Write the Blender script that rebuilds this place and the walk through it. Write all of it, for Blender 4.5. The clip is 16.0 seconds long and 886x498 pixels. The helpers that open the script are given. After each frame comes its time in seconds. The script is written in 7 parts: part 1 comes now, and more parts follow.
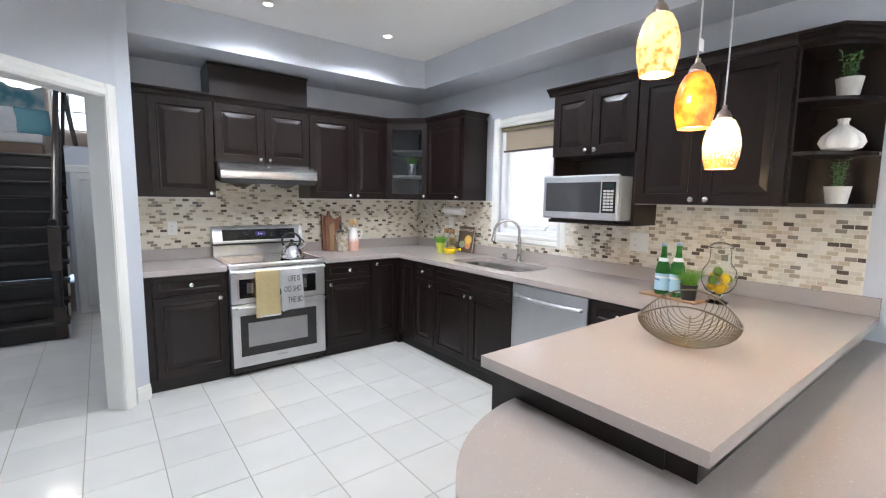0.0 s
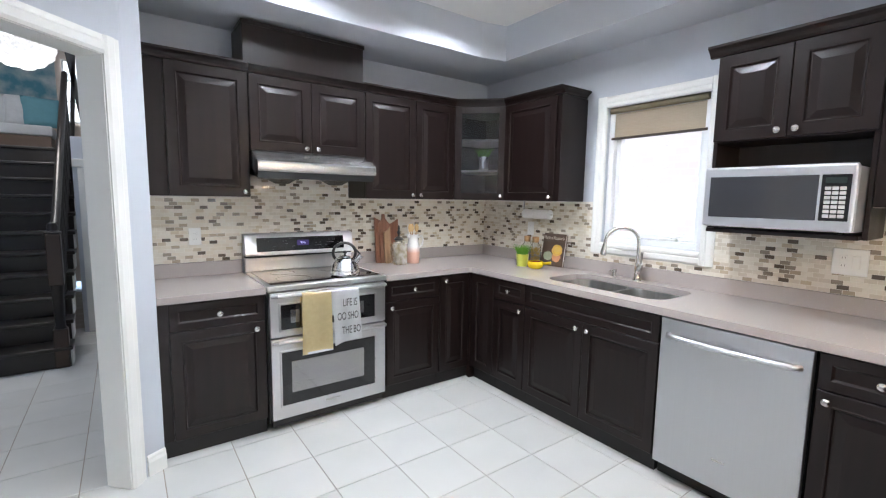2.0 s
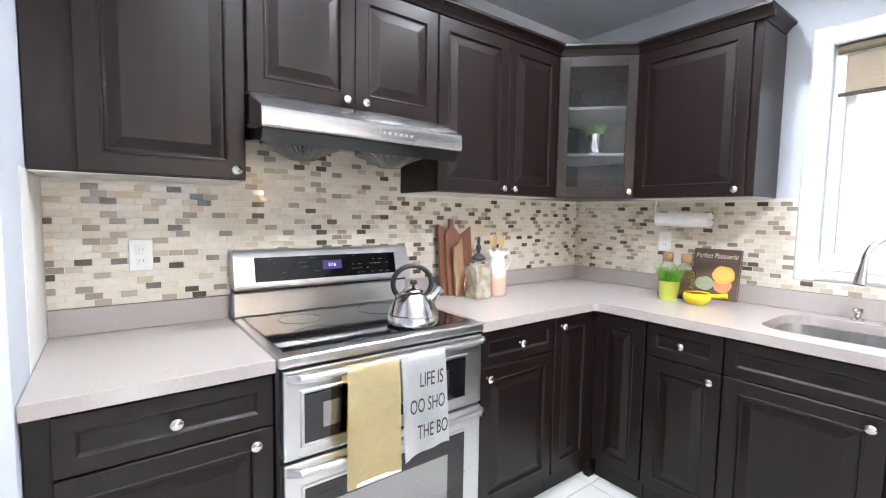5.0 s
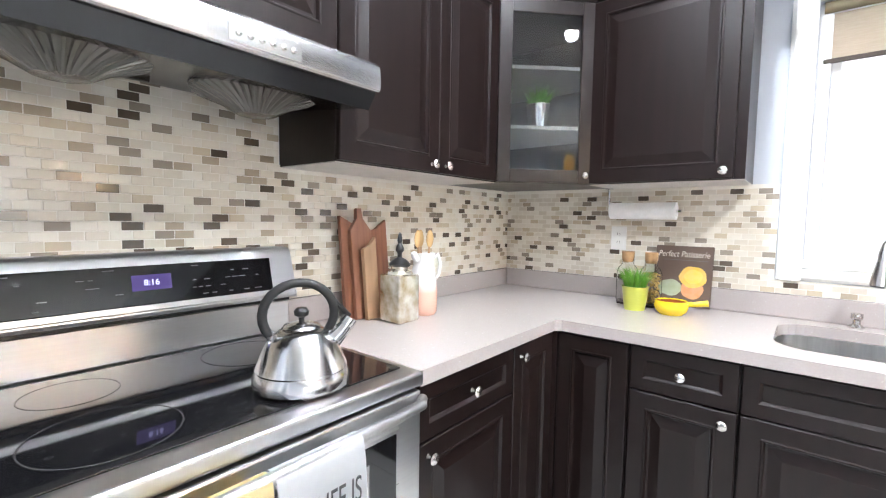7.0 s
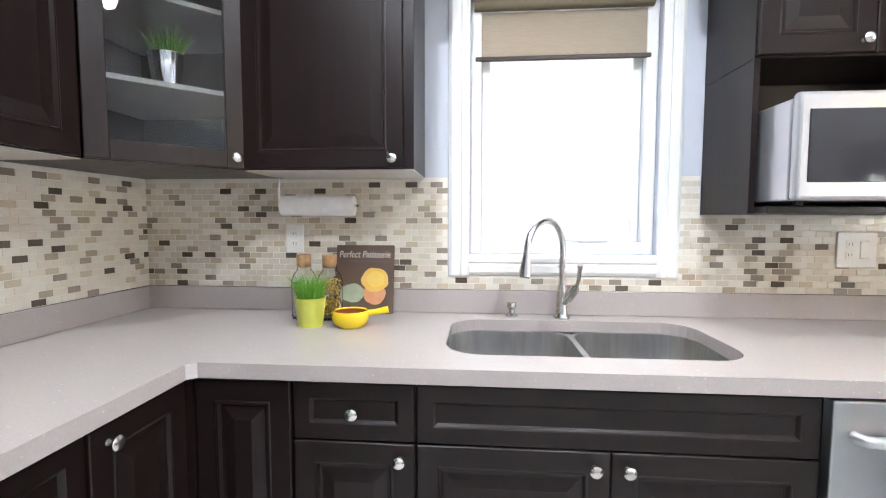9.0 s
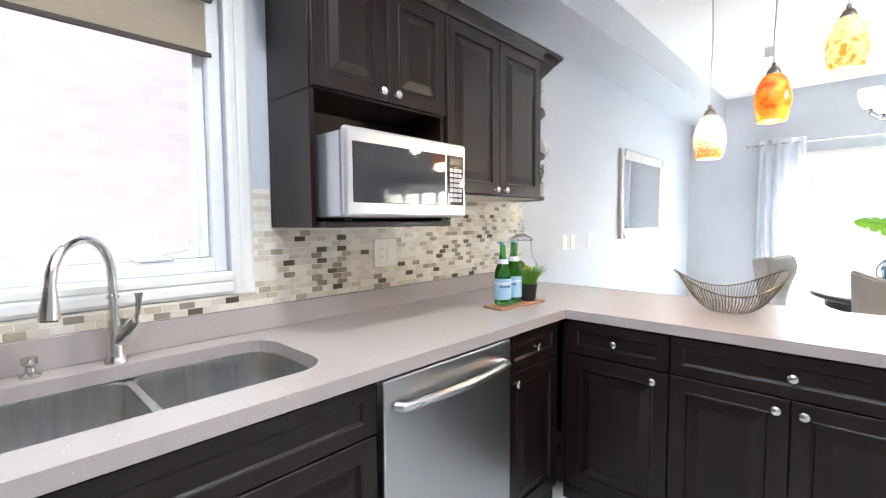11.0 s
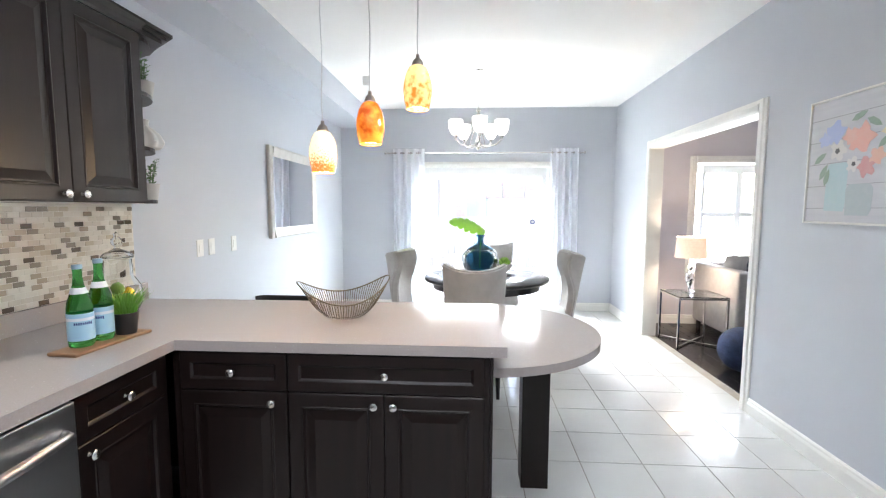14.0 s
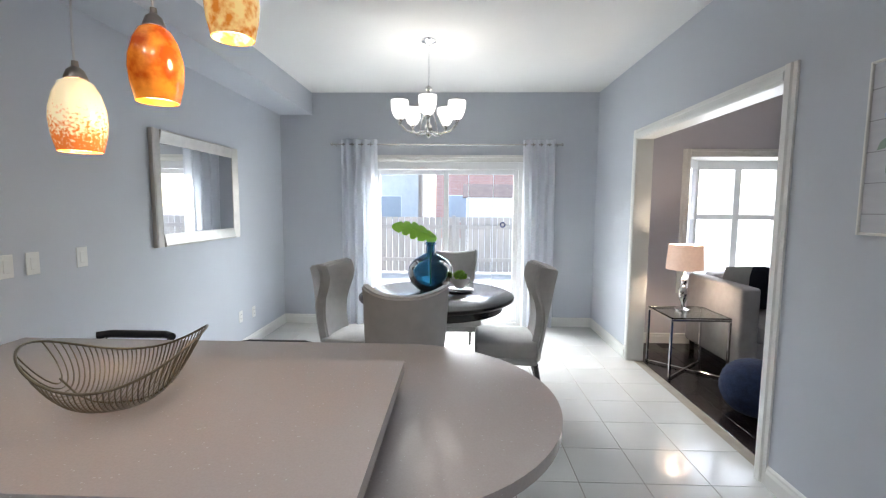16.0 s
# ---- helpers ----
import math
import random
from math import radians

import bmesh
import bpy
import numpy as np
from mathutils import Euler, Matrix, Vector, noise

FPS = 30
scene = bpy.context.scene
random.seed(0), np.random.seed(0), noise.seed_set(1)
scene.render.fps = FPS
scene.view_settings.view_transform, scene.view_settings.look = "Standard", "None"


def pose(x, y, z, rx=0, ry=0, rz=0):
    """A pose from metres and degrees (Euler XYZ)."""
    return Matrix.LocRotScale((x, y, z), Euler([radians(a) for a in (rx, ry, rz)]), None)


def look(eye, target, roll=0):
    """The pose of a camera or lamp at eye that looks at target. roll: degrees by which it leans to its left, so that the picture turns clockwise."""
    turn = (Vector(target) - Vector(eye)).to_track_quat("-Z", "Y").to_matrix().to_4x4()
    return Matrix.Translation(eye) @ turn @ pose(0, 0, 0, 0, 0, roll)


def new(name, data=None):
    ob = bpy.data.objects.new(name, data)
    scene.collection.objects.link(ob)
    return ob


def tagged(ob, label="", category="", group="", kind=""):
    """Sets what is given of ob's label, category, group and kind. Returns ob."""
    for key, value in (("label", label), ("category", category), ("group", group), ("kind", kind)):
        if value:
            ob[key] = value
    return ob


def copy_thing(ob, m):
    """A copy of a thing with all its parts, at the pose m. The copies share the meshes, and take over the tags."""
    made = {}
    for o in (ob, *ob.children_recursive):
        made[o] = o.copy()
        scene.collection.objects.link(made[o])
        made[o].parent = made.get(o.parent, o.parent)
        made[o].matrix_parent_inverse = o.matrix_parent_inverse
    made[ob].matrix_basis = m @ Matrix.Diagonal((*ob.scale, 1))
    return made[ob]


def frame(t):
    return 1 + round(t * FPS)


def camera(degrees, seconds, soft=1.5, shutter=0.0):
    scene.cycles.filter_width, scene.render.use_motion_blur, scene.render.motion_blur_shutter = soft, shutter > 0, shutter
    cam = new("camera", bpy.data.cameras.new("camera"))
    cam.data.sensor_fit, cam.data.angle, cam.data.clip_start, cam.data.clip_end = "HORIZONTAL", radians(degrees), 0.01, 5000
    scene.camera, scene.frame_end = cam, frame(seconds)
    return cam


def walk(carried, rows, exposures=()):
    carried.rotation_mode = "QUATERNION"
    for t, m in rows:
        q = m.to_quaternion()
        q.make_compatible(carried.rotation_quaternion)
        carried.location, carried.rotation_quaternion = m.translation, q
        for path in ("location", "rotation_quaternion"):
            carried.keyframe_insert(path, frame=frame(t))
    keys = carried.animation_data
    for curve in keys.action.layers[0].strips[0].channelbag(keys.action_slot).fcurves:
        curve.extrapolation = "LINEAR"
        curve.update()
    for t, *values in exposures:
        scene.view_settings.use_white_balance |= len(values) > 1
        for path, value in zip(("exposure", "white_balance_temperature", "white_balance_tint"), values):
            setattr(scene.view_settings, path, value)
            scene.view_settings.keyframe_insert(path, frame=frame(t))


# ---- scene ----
cam = camera(90.1, 16.0, 1.2)
PATH = [
    (0, (1.067, 2.265, 1.479), (2.284, 3.836, 1.251), 0.8),
    (0.5, (1.099, 2.512, 1.465), (2.319, 4.081, 1.245), 0.9),
    (1, (1.076, 2.8, 1.469), (2.284, 4.377, 1.241), 0.9),
    (1.5, (1.105, 3.06, 1.448), (2.298, 4.649, 1.219), 0.9),
    (2, (1.17, 3.333, 1.47), (2.334, 4.944, 1.242), 0.9),
    (2.5, (1.22, 3.582, 1.455), (2.369, 5.204, 1.237), 0.8),
    (3, (1.237, 3.869, 1.451), (2.373, 5.499, 1.232), 0.8),
    (3.5, (1.256, 4.144, 1.417), (2.408, 5.767, 1.22), 0.9),
    (4, (1.33, 4.38, 1.442), (2.475, 6.008, 1.239), 0.9),
    (4.2, (1.359, 4.455, 1.427), (2.5, 6.087, 1.236), 0.8),
    (6.3, (1.687, 5.234, 1.294), (3.082, 6.662, 1.172), 1.1),
    (6.5, (1.732, 5.268, 1.302), (3.158, 6.664, 1.168), 1.1),
    (7, (1.871, 5.388, 1.294), (3.414, 6.654, 1.157), 0.9),
    (7.5, (1.995, 5.475, 1.299), (3.691, 6.527, 1.168), 0.7),
    (8, (2.115, 5.477, 1.288), (3.938, 6.289, 1.154), 0.4),
    (8.5, (2.292, 5.427, 1.276), (4.223, 5.932, 1.147), 0.2),
    (9, (2.374, 5.36, 1.286), (4.364, 5.517, 1.158), 0.1),
    (9.5, (2.43, 5.308, 1.294), (4.416, 5.102, 1.176), -0.1),
    (10, (2.491, 5.297, 1.298), (4.379, 4.646, 1.187), -0.2),
    (10.2, (2.505, 5.31, 1.305), (4.314, 4.465, 1.191), -0.3),
    (12.3, (2.375, 5.319, 1.382), (2.956, 3.412, 1.222), -0.1),
    (12.5, (2.367, 5.324, 1.397), (2.847, 3.39, 1.225), -0.0),
    (13, (2.359, 5.313, 1.419), (2.66, 3.344, 1.248), 0.1),
    (13.5, (2.336, 5.246, 1.43), (2.529, 3.263, 1.254), 0.2),
    (14, (2.288, 5.078, 1.441), (2.409, 3.09, 1.257), 0.2),
    (14.5, (2.216, 4.904, 1.461), (2.305, 2.915, 1.278), 0.3),
    (15, (2.133, 4.707, 1.455), (2.21, 2.717, 1.272), 0.3),
    (15.5, (2.05, 4.454, 1.484), (2.118, 2.465, 1.288), 0.3),
    (16, (1.953, 4.186, 1.464), (2.018, 2.196, 1.275), 0.4),
]
EXPOSURES = [(0, 3.25), (2, 3.32), (4, 3.8), (7, 4.15), (9.0, 3.64), (10.2, 3.38), (12.3, 3.45), (13.5, 3.2), (14.5, 2.85), (15.2, 2.5), (16, 2.0)]
UNIT, FZ = 0.926, -0.04   # the plan below is drawn in units of 0.926 m, its floor at FZ


def metres(p):
    return Vector((p[0] * UNIT, p[1] * UNIT, (p[2] - FZ) * UNIT))


walk(cam, [(t, look(metres(eye), metres(target), roll)) for t, eye, target, roll in PATH], EXPOSURES)

# ---- world and large lights ----
world = bpy.data.worlds.new("sky")
scene.world = world
world.use_nodes = True
sky = world.node_tree.nodes.new("ShaderNodeTexSky")
sky.sky_type, sky.sun_disc = "NISHITA", False
sky.sun_elevation, sky.sun_rotation = radians(50), radians(200)
world.node_tree.links.new(sky.outputs[0], world.node_tree.nodes["Background"].inputs[0])
world.node_tree.nodes["Background"].inputs[1].default_value = 0.15


def lamp(name, kind, energy, m, color=(1, 1, 1), size=0.1, size_y=None, angle=None):
    d = bpy.data.lights.new(name, kind)
    d.energy, d.color = energy, color
    if kind == "AREA":
        d.shape, d.size, d.size_y = "RECTANGLE", size, size_y or size
    elif kind == "SUN":
        d.angle = size
    else:
        d.shadow_soft_size = size
    if angle:
        d.spot_size, d.spot_blend = radians(angle), 0.65
    ob = new(name, d)
    ob.matrix_basis = m
    return ob


lamp("sun", "SUN", 1.5, look((2, -8, 12), (2, 0, 0)), (1, 0.97, 0.93), radians(12))
lamp("patio_daylight", "AREA", 88, look((2.1, -2.2, 2.65), (2.1, 2.4, 0.6)), (0.93, 0.97, 1), 1.9, 1.3)
lamp("window_daylight", "AREA", 2.0, look((4.8, 5.03, 2.75), (3.4, 5.03, 0.9)), (0.95, 0.98, 1), 0.8, 0.8)
lamp("bay_daylight", "AREA", 5.5, look((-1.55, -1.36, 1.35), (-1.4, 1, 1.1)), (0.95, 0.98, 1), 1.6, 1.3)
# added lamp inside the closed hall, in place of daylight from the landing
lamp("hall_daylight", "AREA", 5.2, look((0.2, 9.0, 4.6), (0.2, 8.5, 0)), (0.97, 0.98, 1), 1.0, 1.0)
# third pot completes the square; the last is an unseen one added for light
POTS = [(2.117, 5.728), (3.114, 5.728), (2.117, 4.55), (3.114, 4.55), (1.7, 3.3)]
for px, py in POTS:
    lamp("pot_light_lamp", "SPOT", (8.2 if py > 5 else 7.2 if py > 4 else 4.5), look((px, py, 2.83), (px, py, 0)), (0.885, 0.935, 1.03), 0.05, angle=152)

# ---- materials ----
def srgb(c):
    if isinstance(c, str):
        c = [int(c[i:i + 2], 16) / 255 for i in (0, 2, 4)]
        c = [v / 12.92 if v < 0.04045 else ((v + 0.055) / 1.055) ** 2.4 for v in c]
    return (*c[:3], 1)


def material(name, color, rough=0.5, metal=0.0, color2=None, scale=8.0, detail=6.0, bump=0.0, bump_scale=None, coat=0.0,
             stretch=(1, 1, 1), spread=0.5, emit=None, strength=0.0, random_value=0.0, rough_var=0.06, spec=0.5):
    m = bpy.data.materials.new(name)
    m.use_nodes = True
    t = m.node_tree
    b = t.nodes["Principled BSDF"]
    n, l = t.nodes.new, t.links.new
    co = n("ShaderNodeTexCoord")
    mp = n("ShaderNodeMapping")
    mp.inputs["Scale"].default_value = stretch
    l(co.outputs["Object"], mp.inputs[0])
    tex = n("ShaderNodeTexNoise")
    tex.inputs["Scale"].default_value, tex.inputs["Detail"].default_value = scale, detail
    l(mp.outputs[0], tex.inputs["Vector"])
    ramp = n("ShaderNodeValToRGB")
    c1 = srgb(color)
    c2 = srgb(color2) if color2 else tuple(v * 0.88 for v in c1[:3]) + (1,)
    ramp.color_ramp.elements[0].color, ramp.color_ramp.elements[1].color = c2, c1
    ramp.color_ramp.elements[0].position, ramp.color_ramp.elements[1].position = 0.5 - spread / 2, 0.5 + spread / 2
    l(tex.outputs[0], ramp.inputs[0])
    out = ramp.outputs[0]
    if random_value:
        info, mul, hsv = n("ShaderNodeObjectInfo"), n("ShaderNodeMapRange"), n("ShaderNodeHueSaturation")
        mul.inputs["To Min"].default_value, mul.inputs["To Max"].default_value = 1 - random_value, 1 + random_value
        l(info.outputs["Random"], mul.inputs[0])
        l(mul.outputs[0], hsv.inputs["Value"])
        l(out, hsv.inputs["Color"])
        out = hsv.outputs[0]
    l(out, b.inputs["Base Color"])
    b.inputs["Metallic"].default_value = metal
    b.inputs["Specular IOR Level"].default_value = spec
    rr = n("ShaderNodeMapRange")
    rr.inputs["To Min"].default_value, rr.inputs["To Max"].default_value = max(0.02, rough - rough_var), min(1, rough + rough_var)
    big = n("ShaderNodeTexNoise")
    big.inputs["Scale"].default_value = scale * 0.35
    l(mp.outputs[0], big.inputs["Vector"])
    l(big.outputs[0], rr.inputs[0])
    l(rr.outputs[0], b.inputs["Roughness"])
    b.inputs["Coat Weight"].default_value = coat
    if bump:
        bt, bp = n("ShaderNodeTexNoise"), n("ShaderNodeBump")
        bt.inputs["Scale"].default_value, bt.inputs["Detail"].default_value = bump_scale or scale * 4, 4
        l(mp.outputs[0], bt.inputs["Vector"])
        l(bt.outputs[0], bp.inputs["Height"])
        bp.inputs["Strength"].default_value, bp.inputs["Distance"].default_value = bump, 0.004
        l(bp.outputs[0], b.inputs["Normal"])
    if emit:
        b.inputs["Emission Color"].default_value, b.inputs["Emission Strength"].default_value = srgb(emit), strength
    return m


def glass(name, color=(1, 1, 1), rough=0.0, ior=1.45, thin=False):
    m = bpy.data.materials.new(name)
    m.use_nodes = True
    b = m.node_tree.nodes["Principled BSDF"]
    b.inputs["Base Color"].default_value = (*color, 1)
    b.inputs["Transmission Weight"].default_value, b.inputs["Roughness"].default_value = 1, rough
    b.inputs["IOR"].default_value = 1.05 if thin else ior
    return m


WALL = material("blue_grey_wall_paint", (0.53, 0.56, 0.612), 0.6, color2=(0.51, 0.54, 0.592), scale=1.5, bump=0.08, bump_scale=350)
LIVING = material("grey_lilac_wall_paint", (0.58, 0.56, 0.60), 0.65, color2=(0.55, 0.53, 0.57), scale=1.5, bump=0.08, bump_scale=350)
CEIL = material("white_ceiling_paint", (0.80, 0.80, 0.79), 0.8, color2=(0.77, 0.77, 0.765), scale=1.2, bump=0.1, bump_scale=260)
TRIM = material("white_semi_gloss_trim", (0.80, 0.80, 0.77), 0.35, color2=(0.76, 0.76, 0.73), scale=3, bump=0.02, bump_scale=60)
ESPRESSO = material("espresso_stained_wood", (0.0135, 0.0072, 0.0065), 0.33, color2=(0.0080, 0.0047, 0.0043), scale=5, stretch=(6, 6, 0.5), bump=0.05, bump_scale=40, spec=0.32)
DARK = material("dark_cabinet_interior", (0.02, 0.013, 0.011), 0.5, color2=(0.014, 0.009, 0.008), scale=6, stretch=(5, 5, 0.6))
MELAMINE = material("pale_melamine", (0.62, 0.59, 0.55), 0.5, scale=10)
KICK = material("black_toe_kick", (0.01, 0.008, 0.008), 0.6, scale=6)
QUARTZ = None
STEEL = material("brushed_stainless_steel", (0.62, 0.62, 0.62), 0.30, 1.0, color2=(0.57, 0.57, 0.575), scale=3, stretch=(0.6, 40, 40))
STEELV = material("brushed_stainless_panel", (0.52, 0.525, 0.535), 0.32, 1.0, color2=(0.505, 0.51, 0.52), scale=3, stretch=(60, 60, 0.4), rough_var=0.01)
CHROME = material("polished_chrome", (0.8, 0.8, 0.8), 0.08, 1.0, color2=(0.76, 0.76, 0.77), scale=3, rough_var=0.03)
NICKEL = material("brushed_nickel", (0.66, 0.65, 0.63), 0.25, 1.0, color2=(0.58, 0.57, 0.55), scale=20)
BLACKGLASS = material("black_ceramic_glass", (0.008, 0.008, 0.009), 0.06, color2=(0.006, 0.006, 0.007), scale=3, rough_var=0.02, coat=0.3)
BLACKPL = material("black_plastic", (0.015, 0.015, 0.015), 0.4, scale=20)
WHITEPL = material("white_plastic", (0.78, 0.78, 0.76), 0.35, color2=(0.74, 0.74, 0.72), scale=10)
CLEAR = glass("clear_glass")
PANE = glass("window_pane_glass", thin=True)
GROUT = material("pale_grout", (0.74, 0.71, 0.64), 0.8, color2=(0.69, 0.655, 0.58), scale=60, bump=0.1)
FLOORGROUT = material("beige_floor_grout", (0.40, 0.36, 0.30), 0.85, color2=(0.28, 0.25, 0.205), scale=9, bump=0.1)
TILE = material("polished_white_porcelain", (0.69, 0.69, 0.67), 0.14, color2=(0.63, 0.635, 0.615), scale=2.4, detail=9, random_value=0.03, bump=0.015, bump_scale=6, rough_var=0.07)


def quartz(name, base, dark, light):
    m = material(name, base, 0.13, color2=dark, scale=180, detail=4, spread=0.9, rough_var=0.04)
    t = m.node_tree
    b = t.nodes["Principled BSDF"]
    co = t.nodes["Texture Coordinate"]
    vor, ramp, mix = t.nodes.new("ShaderNodeTexVoronoi"), t.nodes.new("ShaderNodeValToRGB"), t.nodes.new("ShaderNodeMixRGB")
    vor.inputs["Scale"].default_value = 260
    t.links.new(co.outputs["Object"], vor.inputs["Vector"])
    sep = t.nodes.new("ShaderNodeSeparateColor")
    t.links.new(vor.outputs["Color"], sep.inputs[0])
    ramp.color_ramp.interpolation = "CONSTANT"
    ramp.color_ramp.elements[0].color, ramp.color_ramp.elements[1].color = (0, 0, 0, 1), (1, 1, 1, 1)
    ramp.color_ramp.elements[1].position = 0.9955
    t.links.new(sep.outputs[0], ramp.inputs[0])
    old = b.inputs["Base Color"].links[0].from_socket
    t.links.new(ramp.outputs[0], mix.inputs[0])
    t.links.new(old, mix.inputs[1])
    mix.inputs[2].default_value = srgb(light)
    t.links.new(mix.outputs[0], b.inputs["Base Color"])
    return m


QUARTZ = quartz("speckled_taupe_quartz", (0.44, 0.393, 0.374), (0.375, 0.333, 0.316), (0.50, 0.465, 0.45))


# ---- builders ----
def thing(name, x=0, y=0, z=0, rz=0, label="", category="", group="", kind=""):
    ob = new(name)
    ob.empty_display_size = 0.1
    ob.matrix_basis = pose(x, y, z, 0, 0, rz)
    return tagged(ob, label, category, group, kind)


def part(name, bm, mat, parent=None, label="", m=None, smooth=False, kind="", category=""):
    bmesh.ops.recalc_face_normals(bm, faces=bm.faces)
    me = bpy.data.meshes.new(name)
    bm.to_mesh(me)
    bm.free()
    me.materials.append(mat)
    if smooth:
        me.shade_smooth()
        me.set_sharp_from_angle(angle=radians(38))
    ob = new(name, me)
    ob.parent = parent
    if m is not None:
        ob.matrix_basis = m
    return tagged(ob, label, category, "", kind)


def box(x0, x1, y0, y1, z0, z1, bevel=0.003, bm=None, seg=1):
    bm = bm or bmesh.new()
    g = bmesh.ops.create_cube(bm, size=1, matrix=Matrix.Translation(((x0 + x1) / 2, (y0 + y1) / 2, (z0 + z1) / 2)) @ Matrix.Diagonal((abs(x1 - x0), abs(y1 - y0), abs(z1 - z0), 1)))
    if bevel:
        es = list({e for v in g["verts"] for e in v.link_edges})
        bmesh.ops.bevel(bm, geom=es, offset=min(bevel, 0.45 * min(abs(x1 - x0), abs(y1 - y0), abs(z1 - z0))), segments=seg, affect="EDGES", profile=0.5)
    return bm


def lathe(profile, steps=32, bm=None, cx=0, cy=0, cap=True):
    """Turns (radius, height) pairs about the upright through cx, cy."""
    bm = bm or bmesh.new()
    rings = []
    for r, z in profile:
        if r < 1e-5:
            rings.append([bm.verts.new((cx, cy, z))])
        else:
            rings.append([bm.verts.new((cx + r * math.cos(2 * math.pi * i / steps), cy + r * math.sin(2 * math.pi * i / steps), z)) for i in range(steps)])
    for a, b in zip(rings, rings[1:]):
        for i in range(steps):
            j = (i + 1) % steps
            if len(a) == 1 and len(b) == 1:
                continue
            if len(a) == 1:
                bm.faces.new((a[0], b[j], b[i]))
            elif len(b) == 1:
                bm.faces.new((a[i], a[j], b[0]))
            else:
                bm.faces.new((a[i], a[j], b[j], b[i]))
    return bm


def tube(points, r, steps=10, bm=None, closed=False, radii=None):
    """A round bar along points."""
    bm = bm or bmesh.new()
    pts = [Vector(p) for p in points]
    n = len(pts)
    rings, up = [], None
    for i, p in enumerate(pts):
        a = pts[(i - 1) % n] if closed or i else pts[0]
        b = pts[(i + 1) % n] if closed or i < n - 1 else pts[-1]
        d = (b - a).normalized()
        if up is None:
            up = d.orthogonal().normalized()
        up = (up - d * up.dot(d))
        up = up.normalized() if up.length > 1e-6 else d.orthogonal().normalized()
        s = d.cross(up)
        rr = radii[i] if radii else r
        rings.append([bm.verts.new(p + rr * (math.cos(2 * math.pi * k / steps) * up + math.sin(2 * math.pi * k / steps) * s)) for k in range(steps)])
    pairs = list(zip(rings, rings[1:])) + ([(rings[-1], rings[0])] if closed else [])
    for a, b in pairs:
        for k in range(steps):
            bm.faces.new((a[k], a[(k + 1) % steps], b[(k + 1) % steps], b[k]))
    if not closed:
        bm.faces.new(rings[0][::-1])
        bm.faces.new(rings[-1])
    return bm


def prism(outline, z0, z1, bm=None, bevel=0.0):
    """An upright prism over a plan outline of (x, y)."""
    fresh = bm or bmesh.new()
    a = [fresh.verts.new((x, y, z0)) for x, y in outline]
    b = [fresh.verts.new((x, y, z1)) for x, y in outline]
    n = len(outline)
    fs = [fresh.faces.new(a[::-1]), fresh.faces.new(b)]
    for i in range(n):
        fs.append(fresh.faces.new((a[i], a[(i + 1) % n], b[(i + 1) % n], b[i])))
    if bevel:
        es = list(fs[0].edges) + list(fs[1].edges)
        bmesh.ops.bevel(fresh, geom=es, offset=bevel, segments=2, affect="EDGES", profile=0.5)
    return fresh


def extrude_along(profile, x0, x1, bm=None):
    """A moulding: (y, z) profile drawn along local x."""
    bm = bm or bmesh.new()
    a = [bm.verts.new((x0, y, z)) for y, z in profile]
    b = [bm.verts.new((x1, y, z)) for y, z in profile]
    n = len(profile)
    bm.faces.new(a)
    bm.faces.new(b[::-1])
    for i in range(n):
        bm.faces.new((a[i], b[i], b[(i + 1) % n], a[(i + 1) % n]))
    return bm


def structure(name, bm, mat, label, category, smooth=False):
    return part(name, bm, mat, None, label, None, smooth, "structure", category)

# ---- the large structure ----
XE, YN, XW, YS = 4.178, 6.784, 0.25, -1.38   # inner faces of the east, north, west and south walls
H, SOF = 2.86, 2.59                            # ceiling and soffit heights


def wall(name, bm, mat, label):
    return structure(name, bm, mat, label, "wall")


# floors
structure("floor", prism([(XW - 0.14, YS - 0.1), (XE, YS - 0.1), (XE, 6.9), (1.3, 6.9), (1.3, 12.0), (-2.2, 12.0), (-2.2, 4.9), (XW - 0.14, 4.9)], FZ - 0.12, FZ - 0.0035), FLOORGROUT, "white polished porcelain tile floor with thin beige joints", "floor")

# east wall with the kitchen window
WY0, WY1, WZ0, WZ1 = 4.66, 5.395, 1.15, 2.16
bm = box(XE, XE + 0.2, YS - 0.2, WY0, FZ, H + 0.1, 0)
box(XE, XE + 0.2, WY1, YN + 0.15, FZ, H + 0.1, 0, bm)
box(XE, XE + 0.2, WY0, WY1, FZ, WZ0, 0, bm)
box(XE, XE + 0.2, WY0, WY1, WZ1, H + 0.1, 0, bm)
# unseen upper wall, added to keep sky light out of the gap outside
box(XE, XE + 0.2, YS - 0.2, YN + 0.15, H + 0.1, 5.6, 0, bm)
wall("wall_east", bm, WALL, "pale blue-grey painted wall behind the sink counter")
# north wall, the stub beside the cabinets and the cut corner with the hall doorway
wall("wall_north", box(1.16, XE, YN, YN + 0.14, FZ, H + 0.1, 0), WALL, "pale blue-grey painted wall behind the range")
wall("wall_stub", prism([(1.285, 6.10), (1.285, YN), (1.16, YN), (1.16, 6.16), (1.20, 6.05)], FZ, H + 0.1), WALL, "narrow blue-grey wall end beside the base cabinet")

# cut corner: runs from (1.20, 6.05) down to (0.25, 5.05)
DA = Vector((1.20, 6.05, 0))
DB = Vector((0.25, 5.10, 0))
DD = (DB - DA).normalized()
DANG = math.degrees(math.atan2(DD.y, DD.x))
DL = (DB - DA).length
